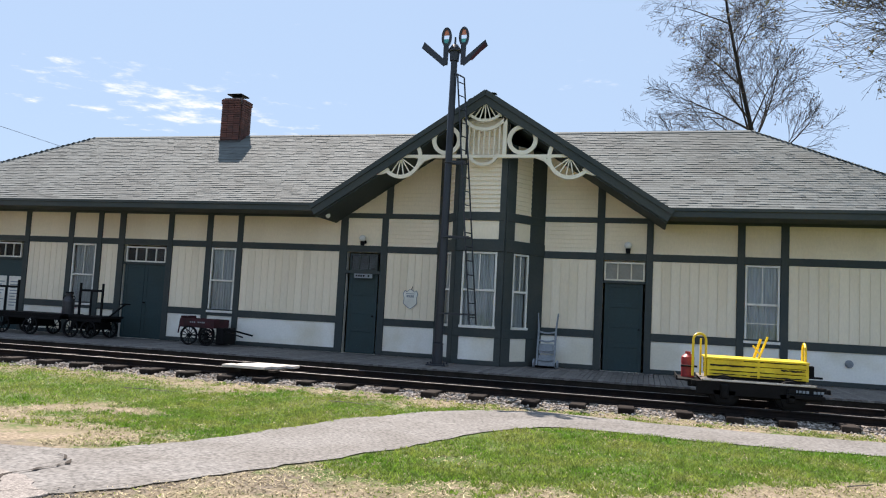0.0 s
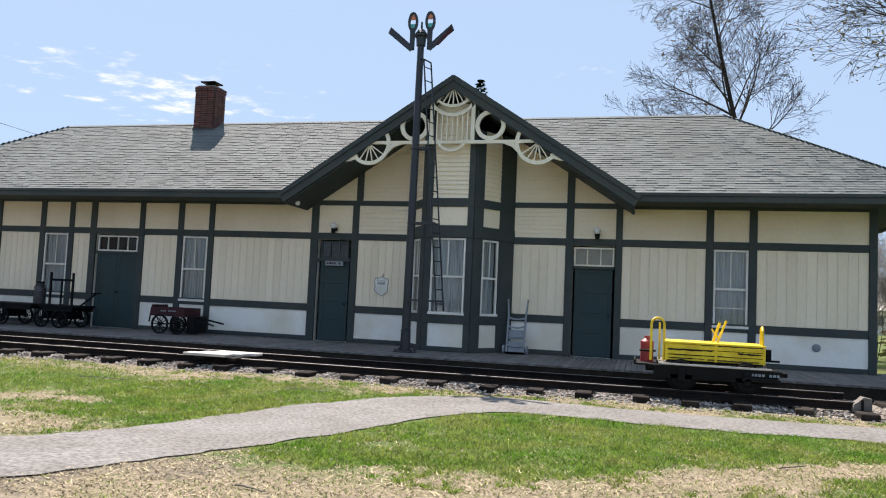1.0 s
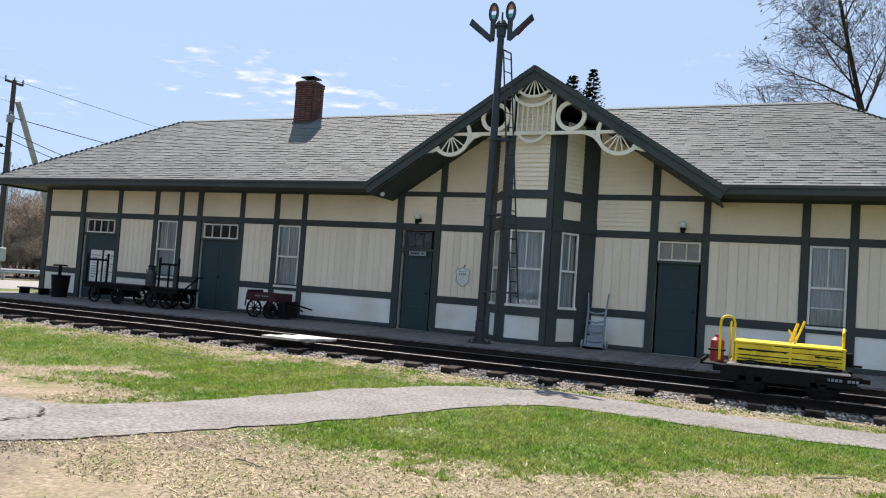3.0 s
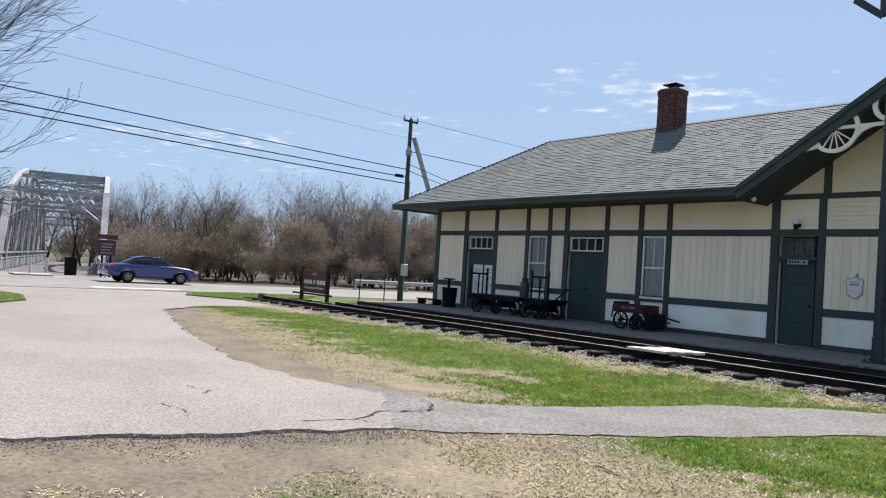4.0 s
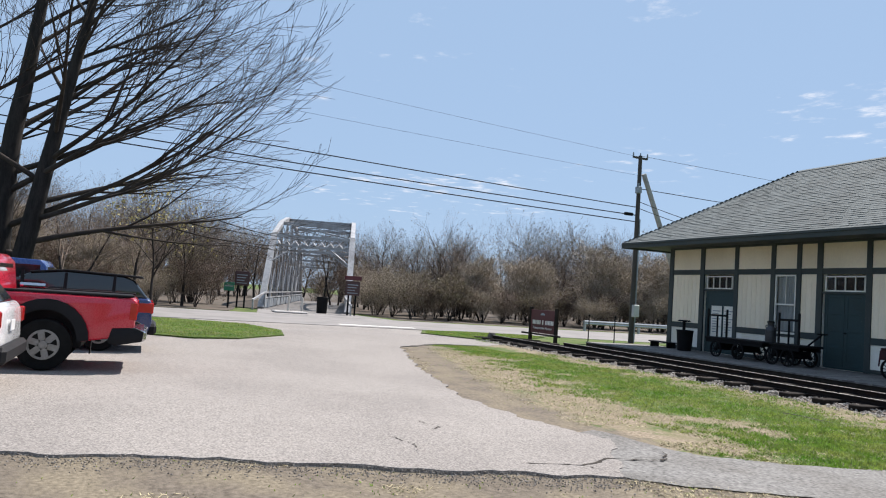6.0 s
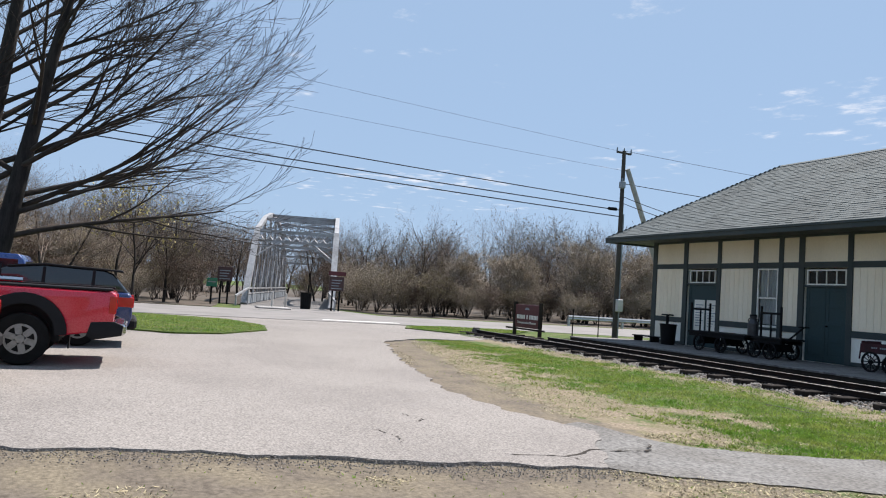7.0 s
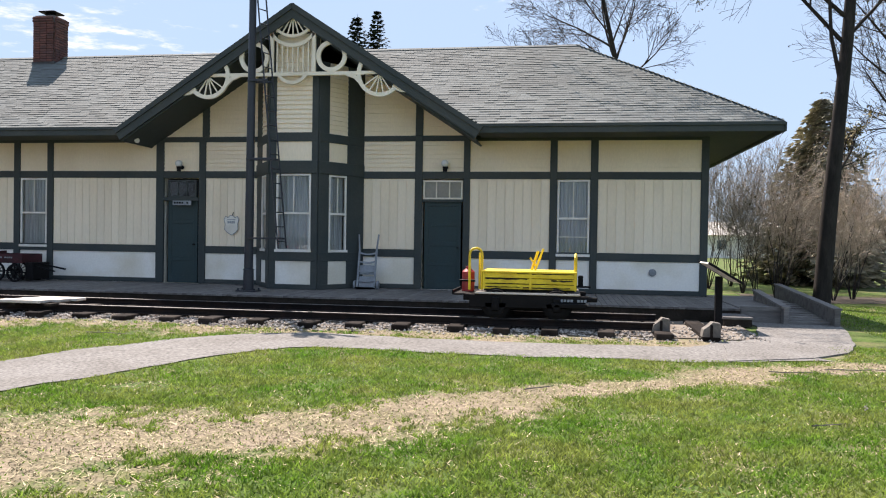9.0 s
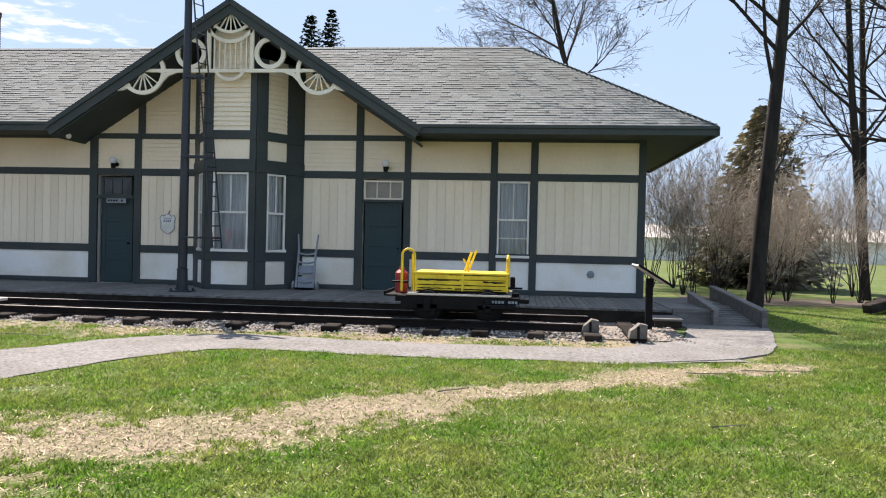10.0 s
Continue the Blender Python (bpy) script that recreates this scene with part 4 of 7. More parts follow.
def track():
    def rail(y, x0, x1, label):
        t = thing("rail", pose((x0 + x1) / 2, y, RAIL_Z - 0.125), label, "rail", "track rails")
        L = (x1 - x0) / 2
        part("web", made(lambda bm: (box(bm, -L, L, -0.06, 0.06, 0, 0.018, 0.004), box(bm, -L, L, -0.009, 0.009, 0.018, 0.09), box(bm, -L, L, -0.034, 0.034, 0.09, 0.121, 0.006))), RAIL, t)
        part("head", made(box, -L, L, -0.026, 0.026, 0.1212, 0.125, 0.001), RAILTOP, t, "worn bright running surface")
    rail(RAIL_NEAR, -20.6, 7.55, "rusty steel rail with a worn top")
    rail(RAIL_FAR, -17.5, 7.55, "rusty steel rail beside the platform")
    rnd = random.Random(2)
    base = part("tie", made(box, -0.125, 0.125, -1.17, 1.17, -0.16, 0.012, 0.012), TIE)
    tagged(base, "dark creosoted wooden tie sunk in ballast", "railway tie", "track ties")
    first = True
    x = 3.48 - 0.79 * 31
    while x < 8.9:
        ob = base if first else copy_thing(base, Matrix())
        first = False
        ob.matrix_world = pose(x + rnd.uniform(-0.05, 0.05), (RAIL_NEAR + RAIL_FAR) / 2 + rnd.uniform(-0.07, 0.07), RAIL_Z - 0.125 + rnd.uniform(-0.006, 0.01), 0, 0, rnd.uniform(-2, 2))
        x += 0.79
    # bed of stone under and between the ties, and loose stones
    vs, fs = [], []
    n = 0
    for k in range(22000):
        x = rnd.uniform(-20.8, 9.0)
        y = rnd.gauss(-4.75, 0.75) if rnd.random() < 0.86 else rnd.uniform(-5.8, -5.3)
        if not -6.15 < y < -3.1:
            continue
        if x > 7.6 and rnd.random() < 0.75:
            continue
        s = rnd.uniform(0.013, 0.036)
        z = 0.03 + (0.03 if -5.6 < y < -3.6 else 0.0) + rnd.uniform(-0.01, 0.02)
        a = rnd.uniform(0, 6.28)
        c, d = math.cos(a), math.sin(a)
        k0 = len(vs)
        for u, v, h in ((1, 0, 0), (0, 1, 0.1), (-1, 0.1, 0), (0, -1, -0.1), (0.1, 0.1, 0.8), (0, 0, -0.7)):
            u *= s * rnd.uniform(0.7, 1.3); v *= s * rnd.uniform(0.7, 1.3); h *= s * rnd.uniform(0.7, 1.2)
            vs.append((x + c * u - d * v, y + d * u + c * v, z + h))
        for f in ((0, 1, 4), (1, 2, 4), (2, 3, 4), (3, 0, 4), (1, 0, 5), (2, 1, 5), (3, 2, 5), (0, 3, 5)):
            fs.append(tuple(k0 + q for q in f))
    tagged(raw("ballast", vs, fs, STONE), "pale broken ballast stones among the ties", "ballast", kind="stuff")
    bed = filled("ballast_bed", ragged([(-20.8, -5.62), (-10, -5.62), (0, -5.58), (8.9, -5.55), (9.0, -3.1), (-20.8, -3.1)], 0.4, 0.14), 0.05, 0.09, mat("ballast_grit", (0.20, 0.175, 0.145), 0.4, 2.5, 35, 0.95, 0.8, second=(0.13, 0.10, 0.075)))
    tagged(bed, "grey ballast bed", "ballast", kind="structure")


track()


# ---------------------------------------------------------------- platform
def platform():
    p = thing("platform", pose(0, 0, 0), "low weathered wooden platform along the depot", "platform", kind="structure")
    y0, x0, x1 = -2.95, -17.6, 9.15
    part("joists", made(box, x0 + 0.03, x1 - 0.03, y0 + 0.05, 0.0, 0.0, PLAT - 0.042), WORN, p)
    part("fascia_board", made(box, x0, x1, y0 - 0.0, y0 + 0.045, 0.03, PLAT - 0.043, 0.005), WORN, p)
    base = None
    n = 250
    w = (x1 - x0) / n
    rnd = random.Random(8)
    for i in range(n):
        if base is None:
            base = part("plank", made(box, -w / 2 + 0.004, w / 2 - 0.004, y0 - 0.02, 0.0, PLAT - 0.04, PLAT, 0.003), DECK, p)
            ob = base
        else:
            ob = part("plank", None, DECK, p, mesh=base.data)
        ob.location = (x0 + (i + 0.5) * w, rnd.uniform(-0.012, 0.0), rnd.uniform(-0.003, 0.0))


platform()


# ---------------------------------------------------------------- things by the depot
LENS_RED = mat("amber_glass", (0.62, 0.20, 0.10), 0.1, 3, 9, 0.15, 0.02)
LENS_GREEN = mat("teal_glass", (0.06, 0.42, 0.40), 0.1, 3, 9, 0.15, 0.02)
GALV = mat("galvanised_steel", (0.45, 0.46, 0.47), 0.12, 3, 20, 0.4, 0.05, metal=0.5)
OLDWOOD = mat("grey_old_wood", (0.16, 0.145, 0.125), 0.3, 3, 20, 0.85, 0.3, second=(0.10, 0.09, 0.08), stretch=(1, 1, 1))
PALEWOOD = mat("bleached_plank", (0.52, 0.49, 0.45), 0.2, 3, 20, 0.85, 0.3, second=(0.40, 0.37, 0.33), stretch=(0.5, 6, 6), random_=0.1)


def train_signal():
    s = thing("train_order_signal", pose(-0.62, -2.08, PLAT), "tall dark order-board signal mast with two raised arms", "railway signal")
    part("base_plate", made(lambda bm: [box(bm, -0.22, 0.22, -0.16, 0.16, 0, 0.03, 0.006)] + [rod(bm, (x, y, 0.03), (x, y, 0.07), 0.022, n=6) for x in (-0.18, 0.18) for y in (-0.12, 0.12)]), SIGNALP, s)
    part("pedestal", made(lambda bm: (rod(bm, (0, 0, 0.03), (0, 0, 0.46), 0.115, 0.105, 16), rod(bm, (0, 0, 0.46), (0, 0, 0.50), 0.125, 0.08, 16))), SIGNALP, s, smooth=True)
    part("mast", made(rod, (0, 0, 0.50), (0.03, 0, 6.98), 0.095, 0.072, 16), SIGNALP, s, smooth=True)
    part("mast_head", made(lambda bm: (rod(bm, (0.03, 0, 6.75), (0.03, 0, 7.02), 0.10, 0.12, 14), rod(bm, (0.03, 0, 7.02), (0.03, 0, 7.12), 0.14, 0.07, 14), rod(bm, (0.03, 0, 7.12), (0.03, 0, 7.30), 0.025, 0.02, 8), ring(bm, (0.03, 0, 6.97), (0, 0, 1), 0.13, 0.025, 20, 6))), SIGNALP, s, smooth=True)
    for sx in (-1, 1):
        pv = Vector((0.03 + sx * 0.20, 0.02 * sx, 6.86))
        arm = part("signal_arm", made(lambda bm: (
            prism(bm, [(pv.x - 0.05 - sx * 0.0, pv.z - 0.20), (pv.x + 0.05, pv.z - 0.20), (pv.x + 0.06, pv.z + 0.30), (pv.x - 0.06, pv.z + 0.30)], -0.035, 0.0),
            prism(bm, [(pv.x - sx * 0.05, pv.z - 0.14), (pv.x + sx * 0.03, pv.z - 0.24), (pv.x + sx * 0.56, pv.z + 0.20), (pv.x + sx * 0.50, pv.z + 0.34)][:: sx], -0.06, -0.036),
            ribbon(bm, [(pv.x + 0.09 * math.cos(a), pv.z + 0.44 + 0.20 * math.sin(a)) for a in [k * 2 * math.pi / 20 for k in range(21)]], 0.05, -0.04, 0.01))), SIGNALP, s)
        if sx > 0:
            part("arm_face", made(prism, [(pv.x + 0.16, pv.z - 0.10), (pv.x + 0.22, pv.z - 0.13), (pv.x + 0.54, pv.z + 0.19), (pv.x + 0.49, pv.z + 0.28)], -0.066, -0.062), MAROON, arm, "faded red arm face")
        eye = lambda bm, z0, z1: prism(bm, [(pv.x + 0.068 * math.cos(a), pv.z + 0.44 + 0.17 * math.sin(a)) for a in [radians(d) for d in range(z0, z1 + 1, 15)]], -0.02, -0.008)
        part("lens", made(lambda bm: eye(bm, 15, 165)), LENS_RED, arm, "amber glass lens")
        part("lens", made(lambda bm: eye(bm, 195, 345)), LENS_GREEN, arm, "teal glass lens")
    # ladder, leaning slightly, held off by brackets
    top, low, half = Vector((0.20, 0, 6.40)), Vector((0.74, 0, 0.92)), Vector((0.05, 0.11, 0))
    lad = part("ladder", made(lambda bm: [rod(bm, low + half * k, top + half * k, 0.018, n=6) for k in (-1, 1)] + [rod(bm, top + half * k, (0.04, 0.05 * k, 6.50), 0.018, n=6) for k in (-1, 1)]), SIGNALP, s, "narrow iron ladder")
    for i in range(18):
        p = low.lerp(top, (i + 0.5) / 18)
        part("rung", made(rod, p - half, p + half, 0.013, n=6), SIGNALP, lad)
    for z in (1.13, 2.80, 4.45):
        f = (z - low.z) / (top.z - low.z)
        p = low.lerp(top, f)
        part("bracket", made(lambda bm: (box(bm, 0.0, p.x + 0.03, -0.13, -0.10, z - 0.02, z + 0.02), box(bm, 0.0, p.x + 0.03, 0.10, 0.13, z - 0.02, z + 0.02), ring(bm, (0.015, 0, z), (0, 0, 1), 0.085, 0.018, 16, 6))), SIGNALP, s)


def flanged_wheel(bm, x, y, z, r, w=0.09, s=1):
    rod(bm, (x, y, z), (x, y + w, z), r, r, 24)
    rod(bm, (x, y + w * (1 if s > 0 else -0.25), z), (x, y + w * (1.25 if s > 0 else 0), z), r + 0.025, r + 0.025, 24)


def speeder():
    """Open track maintenance car: black running gear, yellow bench box, hoop handrails."""
    c = thing("track_motor_car", pose(5.38, (RAIL_NEAR + RAIL_FAR) / 2, RAIL_Z), "small open track motor car with a chipped yellow bench", "rail car")
    for x in (-0.46, 0.50):
        for y in (-0.72, 0.66):
            part("wheel", made(flanged_wheel, x, y, 0.225, 0.225, 0.07, 1 if y < 0 else -1), BLACK, c, smooth=True)
        part("axle", made(rod, (x, -0.7, 0.20), (x, 0.7, 0.20), 0.028), BLACK, c)
    part("underframe", made(lambda bm: (box(bm, -1.00, 0.98, -0.58, -0.50, 0.26, 0.37, 0.008), box(bm, -1.00, 0.98, 0.50, 0.58, 0.26, 0.37, 0.008), box(bm, -0.72, -0.64, -0.5, 0.5, 0.27, 0.36), box(bm, 0.70, 0.78, -0.5, 0.5, 0.27, 0.36), box(bm, -0.55, 0.60, -0.45, 0.45, 0.10, 0.26, 0.02))), BLACK, c)
    part("gear_guard", made(box, -0.78, 0.82, -0.60, -0.585, 0.24, 0.36, 0.006), BLACK, c)
    part("frame_rail", made(box, -0.95, 1.0, -0.74, -0.68, 0.30, 0.374, 0.008), BLACK, c)
    for x in (-0.46, 0.50):
        part("axle_box", made(lambda bm: (box(bm, x - 0.06, x + 0.06, -0.82, -0.76, 0.12, 0.34, 0.015), rod(bm, (x, -0.86, 0.2), (x, -0.8, 0.2), 0.045, 0.035, 12))), BLACK, c)
    part("engine", made(lambda bm: (box(bm, -0.22, 0.22, -0.30, 0.30, 0.10, 0.34, 0.03), rod(bm, (0.0, -0.42, 0.22), (0.0, 0.42, 0.22), 0.13, 0.13, 16), rod(bm, (0.2, -0.40, 0.26), (0.52, -0.40, 0.26), 0.045, 0.045, 10))), BLACK, c)
    part("deck", made(box, -0.80, 0.86, -0.78, 0.78, 0.375, 0.400, 0.006), OLDWOOD, c, "wooden deck with a bleached edge")
    part("deck_edge", made(box, -0.78, 0.84, -0.79, -0.782, 0.385, 0.412, 0.002), PALEWOOD, c, "bleached edge strip")
    part("side_sill", made(box, -0.88, 0.94, -0.775, -0.745, 0.17, 0.374, 0.008), BLACK, c, "black side sill")
    for x in (-0.46, 0.50):
        part("pedestal", made(prism, [(x - 0.17, 0.24), (x + 0.17, 0.24), (x + 0.10, 0.06), (x - 0.10, 0.06)], -0.775, -0.745), BLACK, c)
    part("side_lettering", made(lambda bm: [box(bm, 0.50 + 0.052 * k, 0.538 + 0.052 * k, -0.778, -0.7752, 0.285, 0.325) for k in (0, 1, 2, 3, 4, 6, 7, 8)]), GREYBLUE, c)
    part("tray", made(lambda bm: (box(bm, -1.18, -0.82, -0.62, 0.30, 0.345, 0.372, 0.004), box(bm, -1.18, -1.16, -0.62, 0.30, 0.372, 0.42))), BLACK, c)
    part("coupler", made(box, 0.98, 1.14, -0.36, -0.26, 0.26, 0.33, 0.01), BLACK, c)
    part("side_step", made(box, 0.42, 0.96, -0.86, -0.79, 0.20, 0.26, 0.006), BLACK, c)
    # the bench box: planks with worn gaps
    bx = part("bench_box", made(box, -0.685, 0.775, -0.42, 0.42, 0.416, 0.705, 0.004), WORN, c)
    for z0, z1 in ((0.445, 0.525), (0.535, 0.615), (0.625, 0.703)):
        part("plank", made(box, -0.70, 0.79, -0.455, -0.421, z0, z1, 0.006), YELLOW, bx)
        part("plank", made(box, -0.70, 0.79, 0.421, 0.455, z0, z1, 0.006), YELLOW, bx)
    rnd = random.Random(19)
    for x0, x1, z, h in ((-0.66, 0.02, 0.612, 0.020), (0.40, 0.74, 0.590, 0.020), (-0.68, -0.1, 0.478, 0.012), (-0.05, 0.70, 0.470, 0.014), (-0.64, 0.30, 0.535, 0.008), (-0.15, 0.76, 0.698, 0.012)):
        n = 14
        up = [(x0 + (x1 - x0) * k / n, z + h * rnd.uniform(0.3, 1.0)) for k in range(n + 1)]
        dn = [(x0 + (x1 - x0) * k / n, z - h * rnd.uniform(0.2, 1.0)) for k in range(n, -1, -1)]
        part("chipped_strip", made(prism, up + dn, -0.459, -0.456), WORN, bx, "bare dark wood where the paint is gone")
    for x in (-0.70, 0.05, 0.76):
        part("batten", made(box, x, x + 0.04, -0.466, -0.456, 0.44, 0.703, 0.002), YELLOW, bx)
    for y0, y1 in ((-0.475, -0.005), (0.005, 0.475)):
        part("lid", made(box, -0.72, 0.81, y0, y1, 0.706, 0.738, 0.006), YELLOW, bx, "yellow plank seat lid")
    # hoops at both ends
    for a, b, top in (((-0.92, -0.44), (-0.72, -0.40), 1.0), ((0.78, -0.30), (0.80, 0.05), 0.92)):
        def hoop(bm, a=Vector(a), b=Vector(b), top=top):
            r = (b - a).length / 2
            pts = [(*a, 0.42), (*a, top)] + [(*(a.lerp(b, 0.5 - 0.5 * math.cos(w))), top + min(r, 0.1) * math.sin(w)) for w in [math.pi * k / 8 for k in range(1, 8)]] + [(*b, top), (*b, 0.42)]
            for p, q in zip(pts, pts[1:]):
                rod(bm, p, q, 0.02, n=8)
        part("handrail_hoop", made(hoop), YELLOW, c, smooth=True)
    part("back_strap", made(box, -0.80, -0.77, -0.20, -0.13, 0.42, 1.02, 0.005), YELLOW, c)
    part("brake_lever", made(lambda bm: (rod(bm, (0.12, -0.02, 0.72), (0.26, -0.02, 1.10), 0.018, n=8), rod(bm, (0.06, 0.08, 0.72), (0.17, 0.08, 1.06), 0.022, n=8), rod(bm, (0.04, 0.0, 0.95), (0.16, 0.0, 0.79), 0.014, n=8))), YELLOW, c, "yellow brake lever")
    can = part("fuel_can", made(lambda bm: (rod(bm, (-0.98, -0.10, 0.375), (-0.98, -0.10, 0.70), 0.105, 0.105, 20), rod(bm, (-0.98, -0.10, 0.70), (-0.98, -0.10, 0.75), 0.105, 0.05, 20), rod(bm, (-0.98, -0.10, 0.75), (-0.98, -0.10, 0.79), 0.045, 0.045, 12))), RED, c, "red cylindrical fuel can", smooth=True)
    for a, b, z in ((-1.10, -0.84, 0.56), (0.80, 1.03, 0.50)):
        part("lifting_handle", made(rod, (a, -0.30, z), (b, -0.30, z), 0.017, n=8), BLACK, c)
    part("lamp_box", made(box, 0.83, 0.91, -0.30, -0.18, 0.50, 0.68, 0.01), BLACK, c)


def spoked(g, x, y, z, r, w=0.045, n=10):
    """An iron-tyred wheel with a hub and spokes, in the x-z plane."""
    t = part("wheel", made(ribbon, arc(x, z, r - 0.02, 0, 360, 24), 0.04, y, y + w), BLACK, g)
    part("hub", made(rod, (x, y - 0.02, z), (x, y + w + 0.02, z), 0.045, 0.045, 12), BLACK, t)
    for k in range(n):
        a = 2 * math.pi * k / n
        part("spoke", made(rod, (x, y + w / 2, z), (x + (r - 0.03) * math.cos(a), y + w / 2, z + (r - 0.03) * math.sin(a)), 0.011, n=5, caps=False), BLACK, t)


def baggage_wagon(m, length, w1, w2, stake_x, label, stakes_end=True, handle=False):
    g = thing("baggage_wagon", m, label, "wagon", "baggage wagons")
    part("deck", made(box, 0, length, -0.42, 0.42, 0.52, 0.58, 0.008), BLACK, g)
    for y in (-0.40, 0.33):
        part("sill", made(box, 0.05, length - 0.05, y, y + 0.07, 0.42, 0.519, 0.006), BLACK, g)
    for x in (w1, w2):
        for y in (-0.44, 0.38):
            spoked(g, x, y, 0.235, 0.235)
        part("axle", made(rod, (x, -0.44, 0.235), (x, 0.44, 0.235), 0.022), BLACK, g)
        part("bolster", made(box, x - 0.06, x + 0.06, -0.36, 0.36, 0.26, 0.42, 0.01), BLACK, g)
    a, b = stake_x
    part("end_rack", made(lambda bm: (box(bm, a - 0.025, a + 0.025, -0.36, -0.31, 0.58, 1.42, 0.006), box(bm, b - 0.025, b + 0.025, -0.36, -0.31, 0.58, 1.42, 0.006), box(bm, a + 0.025, b - 0.025, -0.355, -0.315, 1.20, 1.26, 0.005), box(bm, (a + b) / 2 - 0.02, (a + b) / 2 + 0.02, -0.355, -0.315, 0.58, 1.20, 0.004))), BLACK, g, "dark stake rack")
    if handle:
        part("draw_handle", made(lambda bm: (rod(bm, (length - 0.35, -0.1, 0.34), (length + 0.42, -0.1, 0.92), 0.025, n=8), rod(bm, (length + 0.42, -0.28, 0.92), (length + 0.42, 0.08, 0.92), 0.018, n=8))), BLACK, g)
    return g


def milk_can():
    g = thing("milk_can", pose(-11.24, -0.95, PLAT + 0.581), "tall dark metal milk can standing on the wagon", "milk can")
    part("can", made(lambda bm: (rod(bm, (0, 0, 0), (0, 0, 0.34), 0.15, 0.15, 20), rod(bm, (0, 0, 0.34), (0, 0, 0.46), 0.15, 0.085, 20), rod(bm, (0, 0, 0.46), (0, 0, 0.55), 0.085, 0.10, 20))), mat("dark_tin", (0.055, 0.055, 0.06), 0.25, 4, 20, 0.45, 0.1, metal=0.5), g, smooth=True)
    part("lid", made(rod, (0, 0, 0.55), (0, 0, 0.59), 0.11, 0.09, 20), BLACK, g)
    for sx in (-1, 1):
        part("handle", made(ring, (sx * 0.14, 0, 0.42), (0, 1, 0), 0.05, 0.012, 16, 6), BLACK, g)


def red_wagon():
    g = thing("hand_wagon", pose(-7.08, -0.75, PLAT), "small faded maroon hand wagon with spoked wheels", "wagon", "baggage wagons")
    b = part("box_body", made(lambda bm: (box(bm, -0.62, 0.36, -0.36, 0.36, 0.44, 0.48, 0.006), box(bm, -0.62, 0.36, -0.36, -0.33, 0.48, 0.66, 0.006), box(bm, -0.62, 0.36, 0.33, 0.36, 0.48, 0.66, 0.006), box(bm, -0.62, -0.59, -0.33, 0.33, 0.48, 0.72, 0.006), box(bm, 0.33, 0.36, -0.33, 0.33, 0.48, 0.66, 0.006))), MAROON, g)
    part("lettering", made(lambda bm: [box(bm, -0.32 + 0.055 * k, -0.285 + 0.055 * k, -0.363, -0.3605, 0.555, 0.59) for k in (0, 1, 2, 4, 5, 6, 7)]), GREYBLUE, b)
    for x, r in ((-0.30, 0.24), (0.20, 0.21)):
        for y in (-0.42, 0.37):
            spoked(g, x, y, r, r, 0.04, 12)
        part("axle", made(rod, (x, -0.42, r), (x, 0.42, r), 0.018), BLACK, g)
    part("tail_chain", made(lambda bm: (rod(bm, (-0.64, -0.30, 0.60), (-0.68, -0.30, 0.28), 0.02, n=6), rod(bm, (-0.60, -0.2, 0.44), (-0.34, -0.2, 0.26), 0.014, n=6))), MAROON, g)
    part("tool_box", made(box, 0.40, 0.60, -0.30, 0.30, 0.05, 0.46, 0.01), BLACK, g)
    part("pull_handle", made(lambda bm: (rod(bm, (0.58, -0.08, 0.44), (1.30, -0.08, 0.31), 0.022, n=8), rod(bm, (0.58, -0.20, 0.38), (1.10, -0.20, 0.26), 0.018, n=8))), BLACK, g)


def hand_truck():
    g = thing("hand_truck", pose(1.50, -0.42, PLAT) @ pose(0, 0, 0, -13, 0, 0), "old grey-blue wooden hand truck leaning on the wall", "hand truck")
    for s in (-1, 1):
        part("rail", made(lambda bm: (box(bm, s * 0.20 - 0.022, s * 0.20 + 0.022, -0.025, 0.025, 0.02, 0.90, 0.006), rod(bm, (s * 0.20, 0, 0.88), (s * 0.235, -0.03, 1.28), 0.024, 0.018, 8))), GREYBLUE, g)
        part("wheel", made(rod, (s * 0.25, 0.05, 0.10), (s * 0.29, 0.05, 0.10), 0.10, 0.10, 18), GREYBLUE, g)
    for z in (0.20, 0.42, 0.64, 0.84):
        part("cross_bar", made(ribbon, [(-0.18 + 0.36 * k / 8, z - 0.03 * math.sin(math.pi * k / 8)) for k in range(9)], 0.035, -0.02, 0.015), GREYBLUE, g)
    for z0, z1 in ((0.04, 0.30), (0.34, 0.56)):
        part("slat_panel", made(box, -0.17, 0.17, 0.018, 0.026, z0, z1, 0.002), GREYBLUE, g)
    part("toe_plate", made(box, -0.22, 0.22, -0.16, 0.02, 0.0, 0.02, 0.004), BLACK, g)


